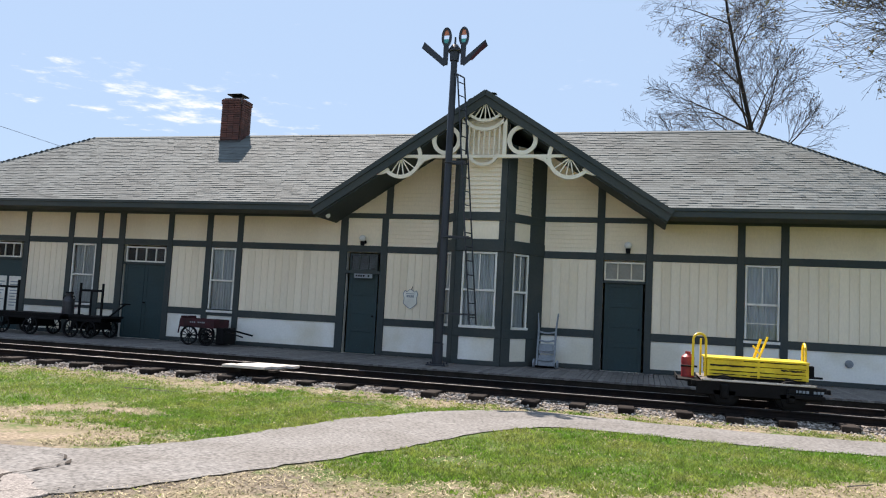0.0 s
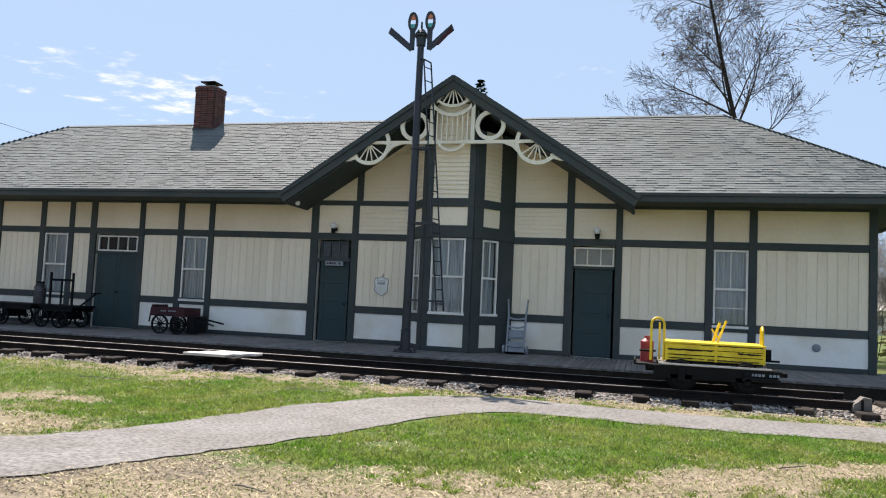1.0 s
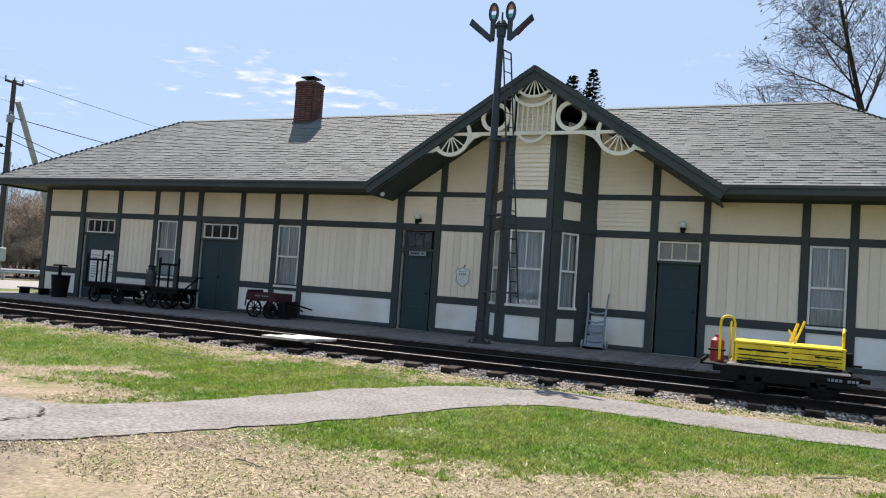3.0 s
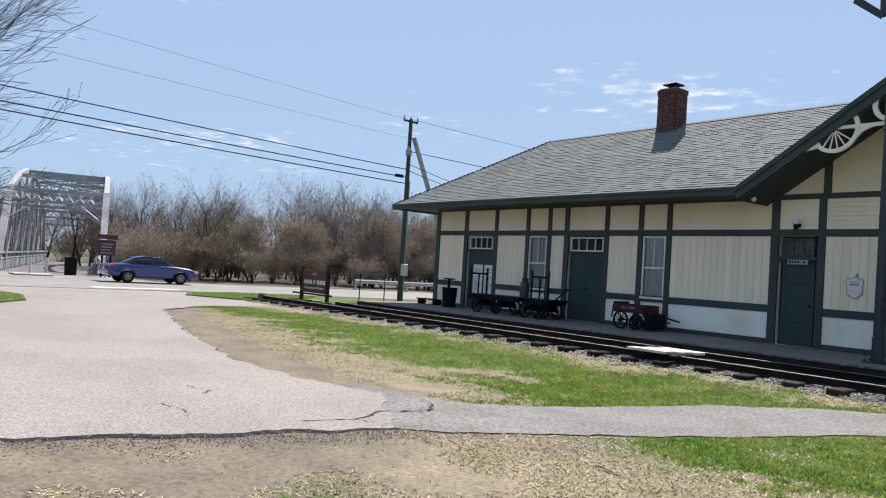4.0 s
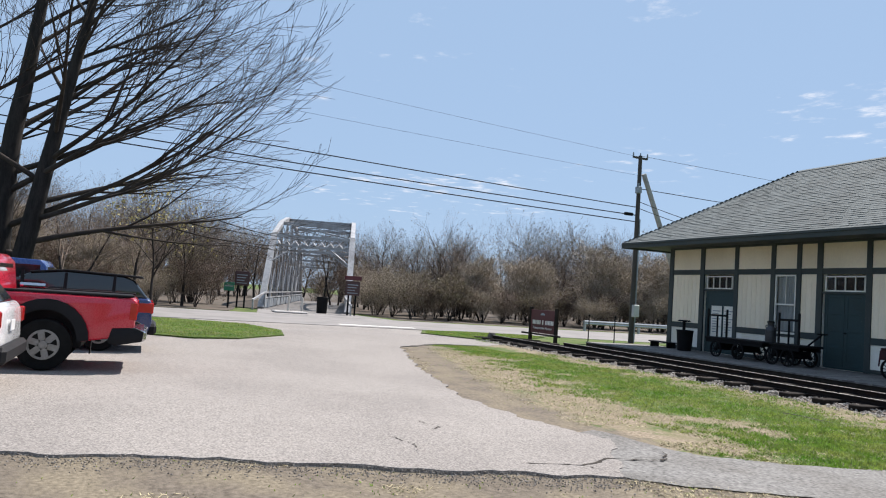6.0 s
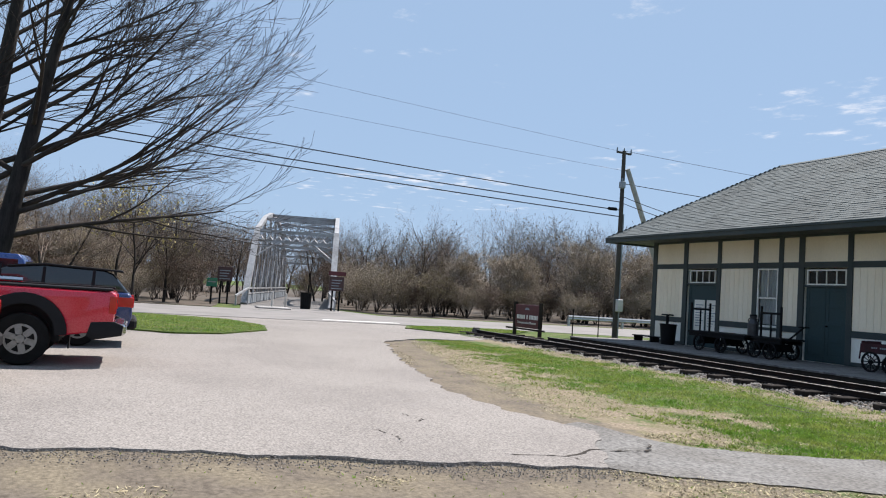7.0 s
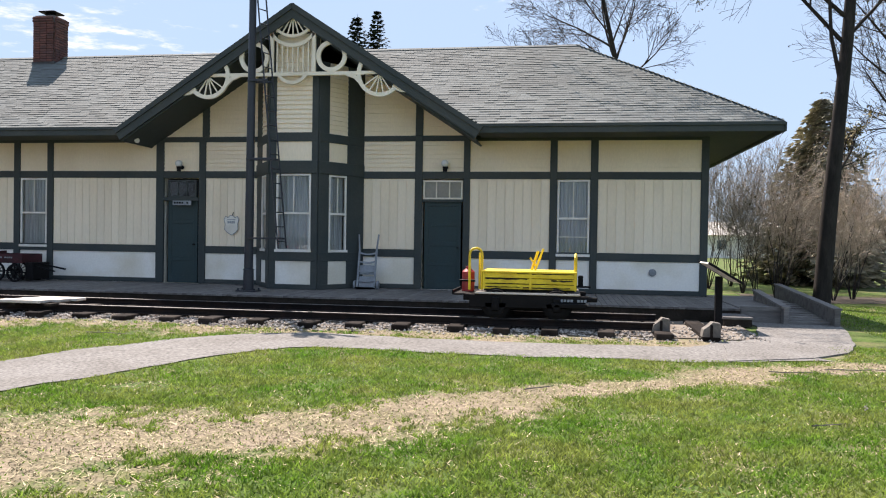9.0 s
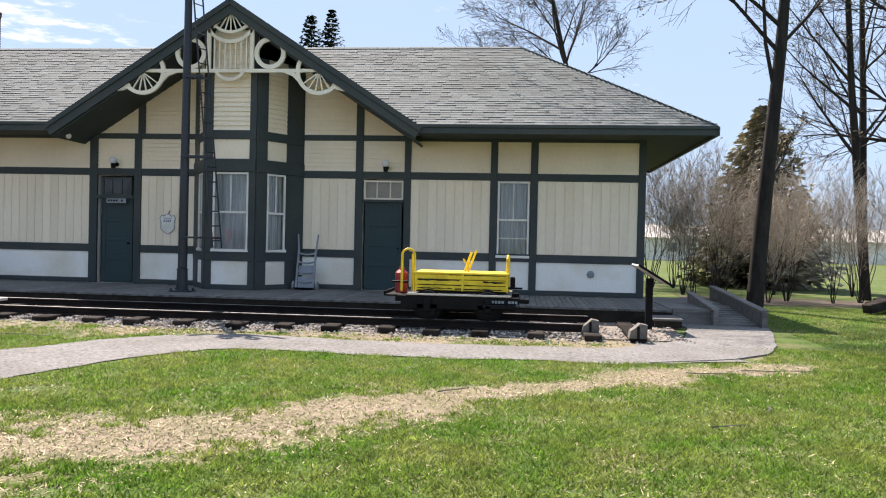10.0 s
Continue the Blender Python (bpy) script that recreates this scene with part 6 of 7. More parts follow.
def truss_bridge():
    """Through truss with a polygonal top chord, latticed portal and sway frames."""
    g = thing("truss_bridge", pose(-41, -8.3, 0.05, 0, 0, -14.3), "old silver-grey steel through-truss bridge", "bridge")
    HW, END = 2.62, -38.0
    chord = [(-4.6, 4.9), (-9.4, 6.1), (-14.2, 6.8), (-19.0, 7.0), (-23.8, 6.8), (-28.6, 6.1), (-33.4, 4.9)]
    for s in (-1, 1):
        y = s * HW
        t = part("truss", made(lambda bm: (beam(bm, (0, y, 0), (-4.6, y, 4.9), 0.38, 0.34), [beam(bm, (a, y, b), (c, y, d), 0.30) for (a, b), (c, d) in zip(chord, chord[1:])], beam(bm, (-33.4, y, 4.9), (END, y, 0), 0.34), beam(bm, (0, y, -0.15), (END, y, -0.15), 0.3))), BRIDGEP, g)
        for i, (x, h) in enumerate(chord):
            part("vertical", made(lambda bm: [beam(bm, (x + dx, y, -0.1), (x + dx, y, h), 0.08) for dx in (-0.12, 0.12)] + [beam(bm, (x - 0.12, y, 0.4 + 0.4 * k), (x + 0.12, y, 0.6 + 0.4 * k), 0.035) for k in range(int(h / 0.4) - 1)]), BRIDGEP, t)
            if i:
                px, ph = chord[i - 1]
                part("diagonal", made(lambda bm: (beam(bm, (px, y, ph), (x, y, 0), 0.13), beam(bm, (x, y, h), (px, y, 0), 0.07), beam(bm, ((px + x) / 2, y, 0), ((px + x) / 2, y, (ph + h) / 4), 0.08))), BRIDGEP, t)
        part("hand_rail", made(lambda bm: [beam(bm, (2.6, y * 1.08, 0.55), (0.0, y * 0.93, 1.0), 0.10)] + [beam(bm, (0.0, y * 0.93, 1.0 - 0.32 * k), (END, y * 0.93, 1.0 - 0.32 * k), 0.10 - 0.02 * k) for k in range(2)] + [beam(bm, (2.5, y * 1.07, 0), (2.5, y * 1.07, 0.56), 0.09)]), BRIDGEP, g)
        part("rail_panel", made(box, END, 0.0, y * 0.93 - 0.012, y * 0.93 + 0.012, 0.06, 0.60, 0.003), GREYBLUE, g, "blue-grey solid railing panel")
        for k in range(14):
            part("rail_post", made(beam, (-2.7 * k - 0.1, y * 0.93, 0.0), (-2.7 * k - 0.1, y * 0.93, 0.97), 0.09), BRIDGEP, g)

    def lattice(name, xa, za, xb, zb, n, w=0.05):
        """Two struts across the bridge with crossed lacing between them."""
        up = part(name, made(beam, (xb, -HW, zb), (xb, HW, zb), 0.20), BRIDGEP, g)
        part("lower_strut", made(beam, (xa, -HW, za), (xa, HW, za), 0.16), BRIDGEP, up)
        for k in range(n):
            y0, y1 = -HW + 2 * HW * k / n, -HW + 2 * HW * (k + 1) / n
            part("lacing_bar", made(beam, (xa, y0, za), (xb, y1, zb), w), BRIDGEP, up)
            part("lacing_bar", made(beam, (xb - 0.03, y0, zb), (xa - 0.03, y1, za), w), BRIDGEP, up)
        return up
    top = lattice("portal_strut", -3.9, 4.15, -4.6, 4.85, 9, 0.055)
    for s in (-1, 1):
        part("portal_knee", made(beam, (-2.7, s * HW, 2.95), (-3.9, s * 1.1, 4.12), 0.09), BRIDGEP, top)
    for x, h in chord[1:]:
        frame_top = lattice("sway_strut", x, h - 2.0 if h > 5.5 else h - 1.3, x, h - 0.05, 6)
        for s in (-1, 1):
            part("knee_brace", made(beam, (x, s * HW, h - 3.1), (x, s * 1.0, h - 2.02), 0.08), BRIDGEP, frame_top)
    for (a, h), (b, k) in zip(chord, chord[1:]):
        part("top_bracing", made(lambda bm: (beam(bm, (a, -HW, h), (b, HW, k), 0.08), beam(bm, (a, HW, h), (b, -HW, k), 0.08))), BRIDGEP, g)
    part("deck", made(box, END, 0.4, -HW, HW, -0.30, 0.012), DECK, g)


def utility_pole():
    wood = mat("pole_wood", (0.060, 0.052, 0.046), 0.25, 2, 15, 0.85, 0.3, stretch=(4, 4, 0.4))
    g = thing("utility_pole", pose(-23.2, 2.9, 0.0), "tall weathered wooden utility pole with equipment", "utility pole")
    part("pole", made(rod, (0, 0, 0), (0, 0, 8.5), 0.13, 0.085, 14), wood, g, smooth=True)
    part("cross_arm", made(box, -0.06, 0.06, -0.42, 0.42, 8.36, 8.44, 0.01, pose(0, 0, 0, 0, 0, 8)), wood, g)
    for y in (-0.38, 0.0, 0.38):
        part("insulator", made(rod, (0, y, 8.44), (0, y, 8.62), 0.04, 0.025, 8), GREYBLUE, g)
    part("transformer", made(lambda bm: (box(bm, 0.08, 0.34, -0.26, -0.06, 6.75, 7.05, 0.02), rod(bm, (0.2, -0.16, 7.05), (0.2, -0.16, 7.2), 0.04, n=8))), GREYBLUE, g, "grey junction box")
    part("cable_loop", made(box, 0.02, 0.14, -0.75, -0.30, 5.72, 5.86, 0.03), BLACK, g)
    part("meter_box", made(box, 0.12, 0.32, -0.14, 0.14, 1.2, 1.75, 0.02), GALV, g, "grey meter box")
    part("conduit", made(rod, (0.13, 0.06, 0.0), (0.12, 0.06, 5.6), 0.03, n=8), GREYBLUE, g)
    b = thing("pole_brace", pose(-23.35, 6.7, 0.0), "pale leaning push-brace pole", "utility pole")
    part("pole", made(rod, (0, 0, 0), (0.12, -3.55, 7.7), 0.14, 0.11, 12), mat("pale_pole_wood", (0.36, 0.35, 0.34), 0.2, 2, 15, 0.8, 0.2), b)

    def wire(p, q, sag, r, name="overhead_wire"):
        pts = [Vector(p).lerp(Vector(q), k / 24) - Vector((0, 0, sag * 4 * (k / 24) * (1 - k / 24))) for k in range(25)]
        line = Tubes()
        line.add(pts, [r] * 25, 4)
        tagged(raw(name, line.v, line.f, BLACK), "thin black overhead wire", "wire", "overhead wires")
    for z, far, sag, r in ((6.15, 7.75, 0.12, 0.020), (5.78, 7.05, 0.12, 0.022), (5.49, 6.77, 0.12, 0.022), (7.6, 9.3, 0.12, 0.005), (8.45, 10.9, 0.12, 0.005)):
        wire((-23.2, 2.78, z), (-23.6, -33.0, far), sag, r)
    for z, q, r in ((8.5, (-24, 45, 8.4), 0.009), (7.0, (-24, 45, 7.0), 0.016), (6.4, (-16.0, 6.2, 4.2), 0.014), (6.1, (-16.2, 6.2, 4.1), 0.014)):
        wire((-23.2, 3.0, z), q, 0.25, r)


def letters(name, text, size, m, material, parent):
    cu = bpy.data.curves.new(name, "FONT")
    cu.body, cu.size, cu.extrude, cu.align_x, cu.align_y = text, size, 0.004, "CENTER", "CENTER"
    ob = new(name, cu)
    me = bpy.data.meshes.new_from_object(ob)
    bpy.data.objects.remove(ob)
    me.materials.append(material)
    o = new(name, me)
    o.parent, o.matrix_basis = parent, m
    return o


def museum_sign():
    g = thing("museum_sign", pose(-20.65, -3.0, 0.05, 0, 0, 4), "maroon museum sign on two dark posts", "sign")
    k = 0.87
    board = part("board", made(box, -k, k, -0.04, 0.04, 0.32, 1.22, 0.01), mat("sign_maroon", (0.085, 0.012, 0.018), 0.1, 3, 20, 0.45, 0.03), g)
    for x in (-k - 0.02, k + 0.02):
        part("post", made(box, x - 0.06, x + 0.06, -0.06, 0.06, -0.04, 1.32, 0.01), WORN, g)
    part("rail", made(box, -k - 0.55, k + 0.45, -0.10, -0.062, 0.24, 0.31, 0.006), WORN, g)
    part("lettering", made(lambda bm: [box(bm, -0.70 + 0.099 * i, -0.63 + 0.099 * i, -0.046, -0.0405, 0.66, 0.82) for i in range(15) if i not in (6, 8)]), WHITE, board)
    letters("lettering", "Transportation Museum", 0.135, pose(0, -0.044, 0.52, 90, 0, 0), WHITE, board)
    part("emblem", made(prism, [(0.16 * math.cos(a), 1.02 + 0.09 * math.sin(a)) for a in [math.pi * q / 8 for q in range(9)]], -0.046, -0.0405), GREYBLUE, board)


def far_signs():
    MAR = bpy.data.materials["sign_maroon"]
    GREEN = mat("street_sign_green", (0.01, 0.16, 0.09), 0.1, 3, 20, 0.4, 0.02)
    def marker(x, y, w, z0, z1, label, panel, head=False):
        s = thing("marker_sign", pose(x, y, 0.03, 0, 0, 80), label, "sign", "bridge markers")
        part("post", made(lambda bm: [box(bm, a - 0.05, a + 0.05, -0.05, 0.05, 0, z1, 0.006) for a in ((-w * 0.25, w * 0.25) if w > 0.7 else (0,))]), BLACK, s)
        p = part("panel", made(box, -w / 2, w / 2, -0.09, -0.052, z0, z1, 0.01), panel, s)
        part("lettering", made(lambda bm: [box(bm, -w * 0.36, w * (0.36 - 0.1 * (k % 3)), -0.094, -0.0905, z1 - 0.25 - 0.16 * k, z1 - 0.20 - 0.16 * k) for k in range(int((z1 - z0 - 0.2) / 0.16))]), GREYBLUE, p)
        if head:
            part("cap_board", made(box, -w * 0.6, w * 0.6, -0.09, -0.052, z1 + 0.05, z1 + 0.3, 0.01), MAR, s)
    marker(-38.4, -6.05, 0.85, 1.2, 2.05, "brown history marker beside the bridge", MAT_BROWN, True)
    marker(-41.3, -12.1, 0.85, 1.35, 2.2, "black framed history marker by the bridge", MAT_BROWN)
    marker(-40.5, -12.9, 0.6, 1.0, 1.5, "small green sign by the trees", GREEN)
    for x, y in ((-37.4, -9.9), (-38.2, -9.0), (-39.2, -7.6)):
        b = thing("bollard", pose(x, y, 0.05), "short pale bollard on the bridge approach", "bollard", "bollards")
        part("post", made(lambda bm: (rod(bm, (0, 0, 0), (0, 0, 0.85), 0.07, 0.07, 12), rod(bm, (0, 0, 0.85), (0, 0, 0.9), 0.07, 0.03, 12))), PALEWOOD, b)
    c = thing("bridge_trash_can", pose(-39.3, -7.6, 0.05), "black trash can on the bridge approach", "trash can")
    part("drum", made(rod, (0, 0, 0), (0, 0, 0.95), 0.30, 0.34, 18), BLACK, c)
    part("rim", made(ring, (0, 0, 0.95), (0, 0, 1), 0.33, 0.03, 20, 6), BLACK, c)
    i = thing("traffic_island", pose(-37.2, -9.9, 0.05), "low concrete kerb island", "kerb", kind="structure")
    part("kerb", made(box, -0.5, 0.9, -0.9, 0.9, 0, 0.10, 0.04), mat("concrete", (0.42, 0.40, 0.38), 0.15, 3, 25, 0.9, 0.2), i)
    s = part("stop_line", made(box, -26.8, -26.3, -9.6, -6.2, 0.046, 0.05), WHITE)
    tagged(s, "worn white stop line across the side road", "road marking", kind="structure")
    # guardrail beyond the road
    for y0 in range(2, 9):
        g = thing("guardrail", pose(-35.2 - 0.0, 0.0 + 4 * y0, 0.0), "galvanised steel roadside guardrail section", "guardrail", "guardrail sections")
        def rail(bm):
            prof = [(0.0, 0.42), (0.05, 0.47), (0.0, 0.54), (0.05, 0.61), (0.0, 0.68)]
            a = [bm.verts.new((x, -0.02, z)) for x, z in prof]
            b = [bm.verts.new((x, 4.02, z)) for x, z in prof]
            for k in range(4):
                bm.faces.new((a[k], b[k], b[k + 1], a[k + 1]))
        part("rail", made(rail), GALV, g)
        part("post", made(box, -0.16, -0.01, 0.0, 0.12, -0.1, 0.66), GALV, g)
    for y in (-2.5, -1.4):
        p = thing("thin_post", pose(-18.2, y, 0.05), "thin black iron post", "post", "thin posts")
        part("rod", made(lambda bm: (rod(bm, (0, 0, 0), (0, 0, 1.15), 0.022, 0.018, 8), rod(bm, (0, 0, 1.15), (0.05, 0, 1.2), 0.04, 0.02, 8))), BLACK, p)


MAT_BROWN = mat("marker_brown", (0.06, 0.025, 0.025), 0.15, 3, 20, 0.5, 0.05)
truss_bridge()
utility_pole()
museum_sign()
far_signs()


# ---------------------------------------------------------------- trees and brush
BARK = mat("grey_brown_bark", (0.034, 0.029, 0.026), 0.3, 3, 18, 0.95, 0.6, second=(0.020, 0.017, 0.016), stretch=(3, 3, 0.6), spec=0.2)
TWIG = mat("twig_bark", (0.046, 0.037, 0.031), 0.25, 2, 12, 0.9, 0.0, second=(0.030, 0.024, 0.021), random_=0.2, spec=0.2)
BUSHTWIG = mat("brush_twigs", (0.40, 0.34, 0.28), 0.25, 2, 12, 0.9, 0.0, second=(0.28, 0.23, 0.185), random_=0.25, spec=0.2)
WOODTWIG = mat("woodland_twigs", (0.20, 0.155, 0.122), 0.25, 2, 12, 0.9, 0.0, second=(0.10, 0.080, 0.064), random_=0.45, spec=0.2)
BUD = mat("spring_buds", (0.25, 0.205, 0.11), 0.3, 1.5, 10, 0.8, 0.0, island=0.4, random_=0.2, spec=0.2)
REDBUD = mat("reddish_buds", (0.19, 0.125, 0.095), 0.3, 1.5, 10, 0.8, 0.0, island=0.4, random_=0.2, spec=0.2)
NEEDLE = mat("spruce_needles", (0.028, 0.042, 0.022), 0.3, 1.5, 14, 0.85, 0.0, island=0.5, spec=0.2)


def limb(rnd, p, d, length, r, bend, lift, segs, tip=0.003):
    pts, radii = [p.copy()], [r]
    d = d.normalized()
    for i in range(segs):
        d = (d + Vector((rnd.gauss(0, bend), rnd.gauss(0, bend), rnd.gauss(0, bend) + lift))).normalized()
        p = p + d * length / segs
        pts.append(p.copy())
        radii.append(max(r * (1 - 0.8 * (i + 1) / segs), tip))
    return pts, radii, d


def grow(rnd, tubes, tips, p, d, length, r, level, top, kids, spread, lift=0.02, bend=0.10, tip=0.003, first=0.25, short=1.0):
    """A limb and its twigs. first: where the lowest shoots start; short: their length, on this limb alone."""
    segs = (7, 6, 5, 4, 3)[min(level, 4)]
    pts, radii, _ = limb(rnd, p, d, length, r, bend, lift, segs, tip)
    tubes[0 if level < 1 else 1].add(pts, radii, (9, 6, 4, 3, 3)[min(level, 4)])
    if level >= top:
        tips.append((pts[-1], (pts[-1] - pts[-2]).normalized()))
        return pts
    for k in range(kids[level]):
        f = first + (1 - first) * (k + rnd.random()) / kids[level]
        i = min(int(f * segs), segs - 1)
        q = pts[i].lerp(pts[i + 1], f * segs - i)
        e = (pts[i + 1] - pts[i]).normalized()
        side = e.orthogonal().normalized()
        side.rotate(Matrix.Rotation(rnd.uniform(0, 6.283), 3, e))
        nd = (e * rnd.uniform(0.6, 1.0) + side * spread * rnd.uniform(0.6, 1.2)).normalized()
        grow(rnd, tubes, tips, q, nd, short * length * rnd.uniform(0.45, 0.68) * (1.15 - 0.45 * f), max(radii[i] * (0.55 if short == 1 else 0.42), tip), level + 1, top, kids, spread, lift, bend, tip)
    return pts


def buds(rnd, tips, size, share, per=2):
    vs, fs = [], []
    for p, d in tips:
        if rnd.random() > share:
            continue
        for _ in range(per):
            c = p + Vector((rnd.gauss(0, size), rnd.gauss(0, size), rnd.gauss(0, size))) * 1.6 - d * rnd.random() * size * 4
            k = len(vs)
            for _ in range(3):
                vs.append(tuple(c + Vector((rnd.gauss(0, size), rnd.gauss(0, size), rnd.gauss(0, size)))))
            fs.append((k, k + 1, k + 2))
    return vs, fs


def tree(m, label, seed, height, r, kids, top=3, spread=0.7, bud=None, share=0.3, size=0.03, lift=0.03, bend=0.08, stems=1, lean=(0, 0), group="", name="bare_tree", twig=TWIG, cut=0.75, limbs=(), tip=0.003, first=0.25, short=1.0, limb_r=0.042):
    rnd = random.Random(seed)
    g = thing(name, m, label, "tree" if "tree" in name else "bush", group)
    trunk, crown = Tubes(), Tubes()
    tips = []
    for s in range(stems):
        a = 2 * math.pi * s / max(stems, 1) + rnd.random()
        o = Vector((math.cos(a), math.sin(a), 0)) * (r * 0.8 if stems > 1 else 0)
        d = Vector((lean[0] + (0.22 * math.cos(a) if stems > 1 else 0), lean[1] + (0.22 * math.sin(a) if stems > 1 else 0), 1))
        bole = grow(rnd, (trunk, crown), tips, o - Vector((0, 0, 0.05)), d, height * cut * rnd.uniform(0.9, 1.05), r * (1 if stems == 1 else 0.7), 0, top, kids, spread, lift, bend, tip, first, short)
    for z, d, length in limbs:
        k = max(i for i in range(len(bole) - 1) if bole[i].z <= z)
        start = bole[k].lerp(bole[k + 1], (z - bole[k].z) / (bole[k + 1].z - bole[k].z))
        grow(rnd, (trunk, crown), tips, start, Vector(d), length * 0.85, limb_r, 1, 4, (0, 9, 7, 5, 0), 0.55, 0.02, 0.09, tip)
    raw("trunk", trunk.v, trunk.f, BARK, g, smooth=True)
    raw("crown", crown.v, crown.f, twig, g, smooth=True)
    if bud:
        vs, fs = buds(rnd, tips, size, share)
        tagged(raw("bud_haze", vs, fs, bud, g), kind="stuff")
    return g


def spruce(m, label, seed, height, width, needles=None):
    rnd = random.Random(seed)
    g = thing("spruce_tree", m, label, "tree", "spruces")
    t = Tubes()
    t.add([Vector((0, 0, 0)), Vector((0, 0, height * 0.5)), Vector((0, 0, height))], [height * 0.016, height * 0.009, 0.01], 8)
    raw("trunk", t.v, t.f, BARK, g)
    vs, fs = [], []
    z = height * 0.06
    while z < height * 0.99:
        f = z / height
        n = int(22 + 12 * (1 - f))
        for k in range(n):
            a = rnd.uniform(0, 6.283)
            L = width * (1 - f) ** 0.9 * rnd.uniform(0.65, 1.1) + 0.10
            droop = -0.25 + 0.45 * f
            steps = max(2, int(L / 0.30))
            for i in range(steps):
                u = (i + 1) / steps
                c = Vector((math.cos(a) * L * u, math.sin(a) * L * u, z + L * u * (droop + 0.25 * u)))
                w = 0.36 * (1.15 - 0.6 * u) * (0.5 + 0.5 * (1 - f) ** 0.6)
                for _ in range(6):
                    k0 = len(vs)
                    sp = Vector((rnd.gauss(0, 1), rnd.gauss(0, 1), rnd.gauss(0, 0.5))) * w * 0.5
                    tip = c + Vector((math.cos(a) * w, math.sin(a) * w, -w * 0.3)) + sp
                    vs += [tuple(c + Vector((-math.sin(a) * 0.12, math.cos(a) * 0.12, 0.05))), tuple(c - Vector((-math.sin(a) * 0.12, math.cos(a) * 0.12, 0.05))), tuple(tip)]
                    fs.append((k0, k0 + 1, k0 + 2))
        z += height * 0.016 + 0.05
    raw("crown", vs, fs, needles or NEEDLE, g)
    return g


def plant_trees():
    tagged(filled("woodland_floor", ragged([(-36.2, -95), (-36.2, -13.2), (-42.5, -12.2), (-42.5, -4.2), (-36.0, -3.6), (-36.0, 95), (-220, 160), (-220, -160)], 3.0, 0.3), 0.03, 0.06, mat("leaf_litter", (0.085, 0.063, 0.045), 0.35, 0.6, 10, 0.95, 0.5, second=(0.06, 0.048, 0.032))), "brown leaf litter under bare woods", "woodland floor", kind="structure")
    # large maple by the parking lot: a cluster of stems with sweeping limbs
    rnd = random.Random(11)
    g = thing("bare_maple_tree", pose(-17.3, -21.0, 0.0), "large bare maple with long sweeping limbs and fine twigs", "tree")
    trunk, crown, tips = Tubes(), Tubes(), []
    for dx, dy, lx, ly, h, r, n in ((0, -0.1, 0.0, -0.01, 12.5, 0.34, 13), (0.3, 0.40, 0.02, 0.055, 12.0, 0.28, 17), (-0.4, -1.2, -0.05, -0.16, 11.5, 0.26, 5)):
        pts, radii, _ = limb(rnd, Vector((dx, dy, -0.05)), Vector((lx, ly, 1)), h, r, 0.03, 0.02, 12)
        trunk.add(pts, radii, 12)
        for k in range(n):
            f = 0.13 + 0.82 * (k + rnd.random() * 0.6) / n
            i = min(int(f * 12), 11)
            q = pts[i].lerp(pts[i + 1], f * 12 - i)
            a = radians(rnd.gauss(78, 42)) if k % 4 else rnd.uniform(0, 6.283)
            rise = 0.08 + 1.30 * f + rnd.uniform(-0.10, 0.18)
            d = Vector((math.cos(a), math.sin(a), rise))
            L = (6.9 - 3.2 * f) * rnd.uniform(0.85, 1.08)
            grow(rnd, (trunk, crown), tips, q, d, L, max(radii[i] * 0.34, 0.035), 1, 4, (0, 8, 5, 3, 0), 0.36, 0.034, 0.05, 0.0055)
    raw("trunk", trunk.v, trunk.f, BARK, g, smooth=True)
    raw("crown", crown.v, crown.f, TWIG, g, smooth=True)

    # trees at the depot's far side
    tree(pose(11.85, 1.25, 0.0), "tall bare tree with a straight dark trunk", 27, 17.0, 0.20, (9, 6, 5, 4), 4, 0.75, BUD, 0.6, 0.035, 0.03, 0.02, lean=(0.05, 0.0), cut=0.85, tip=0.005, first=0.52, short=0.42, limb_r=0.05,
         limbs=((5.0, (-0.16, 0.1, 1.0), 9.0), (6.2, (0.8, 0.2, 0.75), 3.6), (6.0, (-0.6, 0.2, 0.9), 5.2), (6.6, (-0.9, -0.2, 0.75), 5.0), (7.4, (-1, 0.3, 0.6), 5.0), (8.3, (-0.9, -0.5, 0.5), 5.4), (9.0, (-1, 0.1, 0.42), 6.6), (3.0, (0.5, 0.4, 0.5), 1.5)))
    tree(pose(18.15, 6.2, 0.0), "bare tree with one long crooked leaning trunk", 22, 14.0, 0.25, (8, 7, 6, 4), 4, 0.85, BUD, 0.3, 0.03, 0.03, 0.10, lean=(-0.45, 0.0), cut=0.9, tip=0.005, first=0.42, short=0.55, limb_r=0.07,
         limbs=((5.2, (-0.9, -0.1, 0.30), 3.6), (6.4, (0.1, 0.2, 1.0), 6.0), (4.6, (-1, 0.2, 0.1), 4.0), (7.4, (-0.8, 0.1, 0.6), 4.0)))
    for x, y, seed, lx in ((16.4, 6.0, 23, -0.10), (16.75, 6.9, 24, -0.06), (18.9, 8.0, 25, 0.02)):
        tree(pose(x, y, 0.0), "slender bare tree behind the lawn", seed, 16.0, 0.15, (12, 6, 5, 4), 4, 0.65, BUD, 0.25, 0.03, 0.03, 0.03, lean=(lx, 0.0), cut=0.9, tip=0.005, first=0.22, short=0.34, group="slender trees")
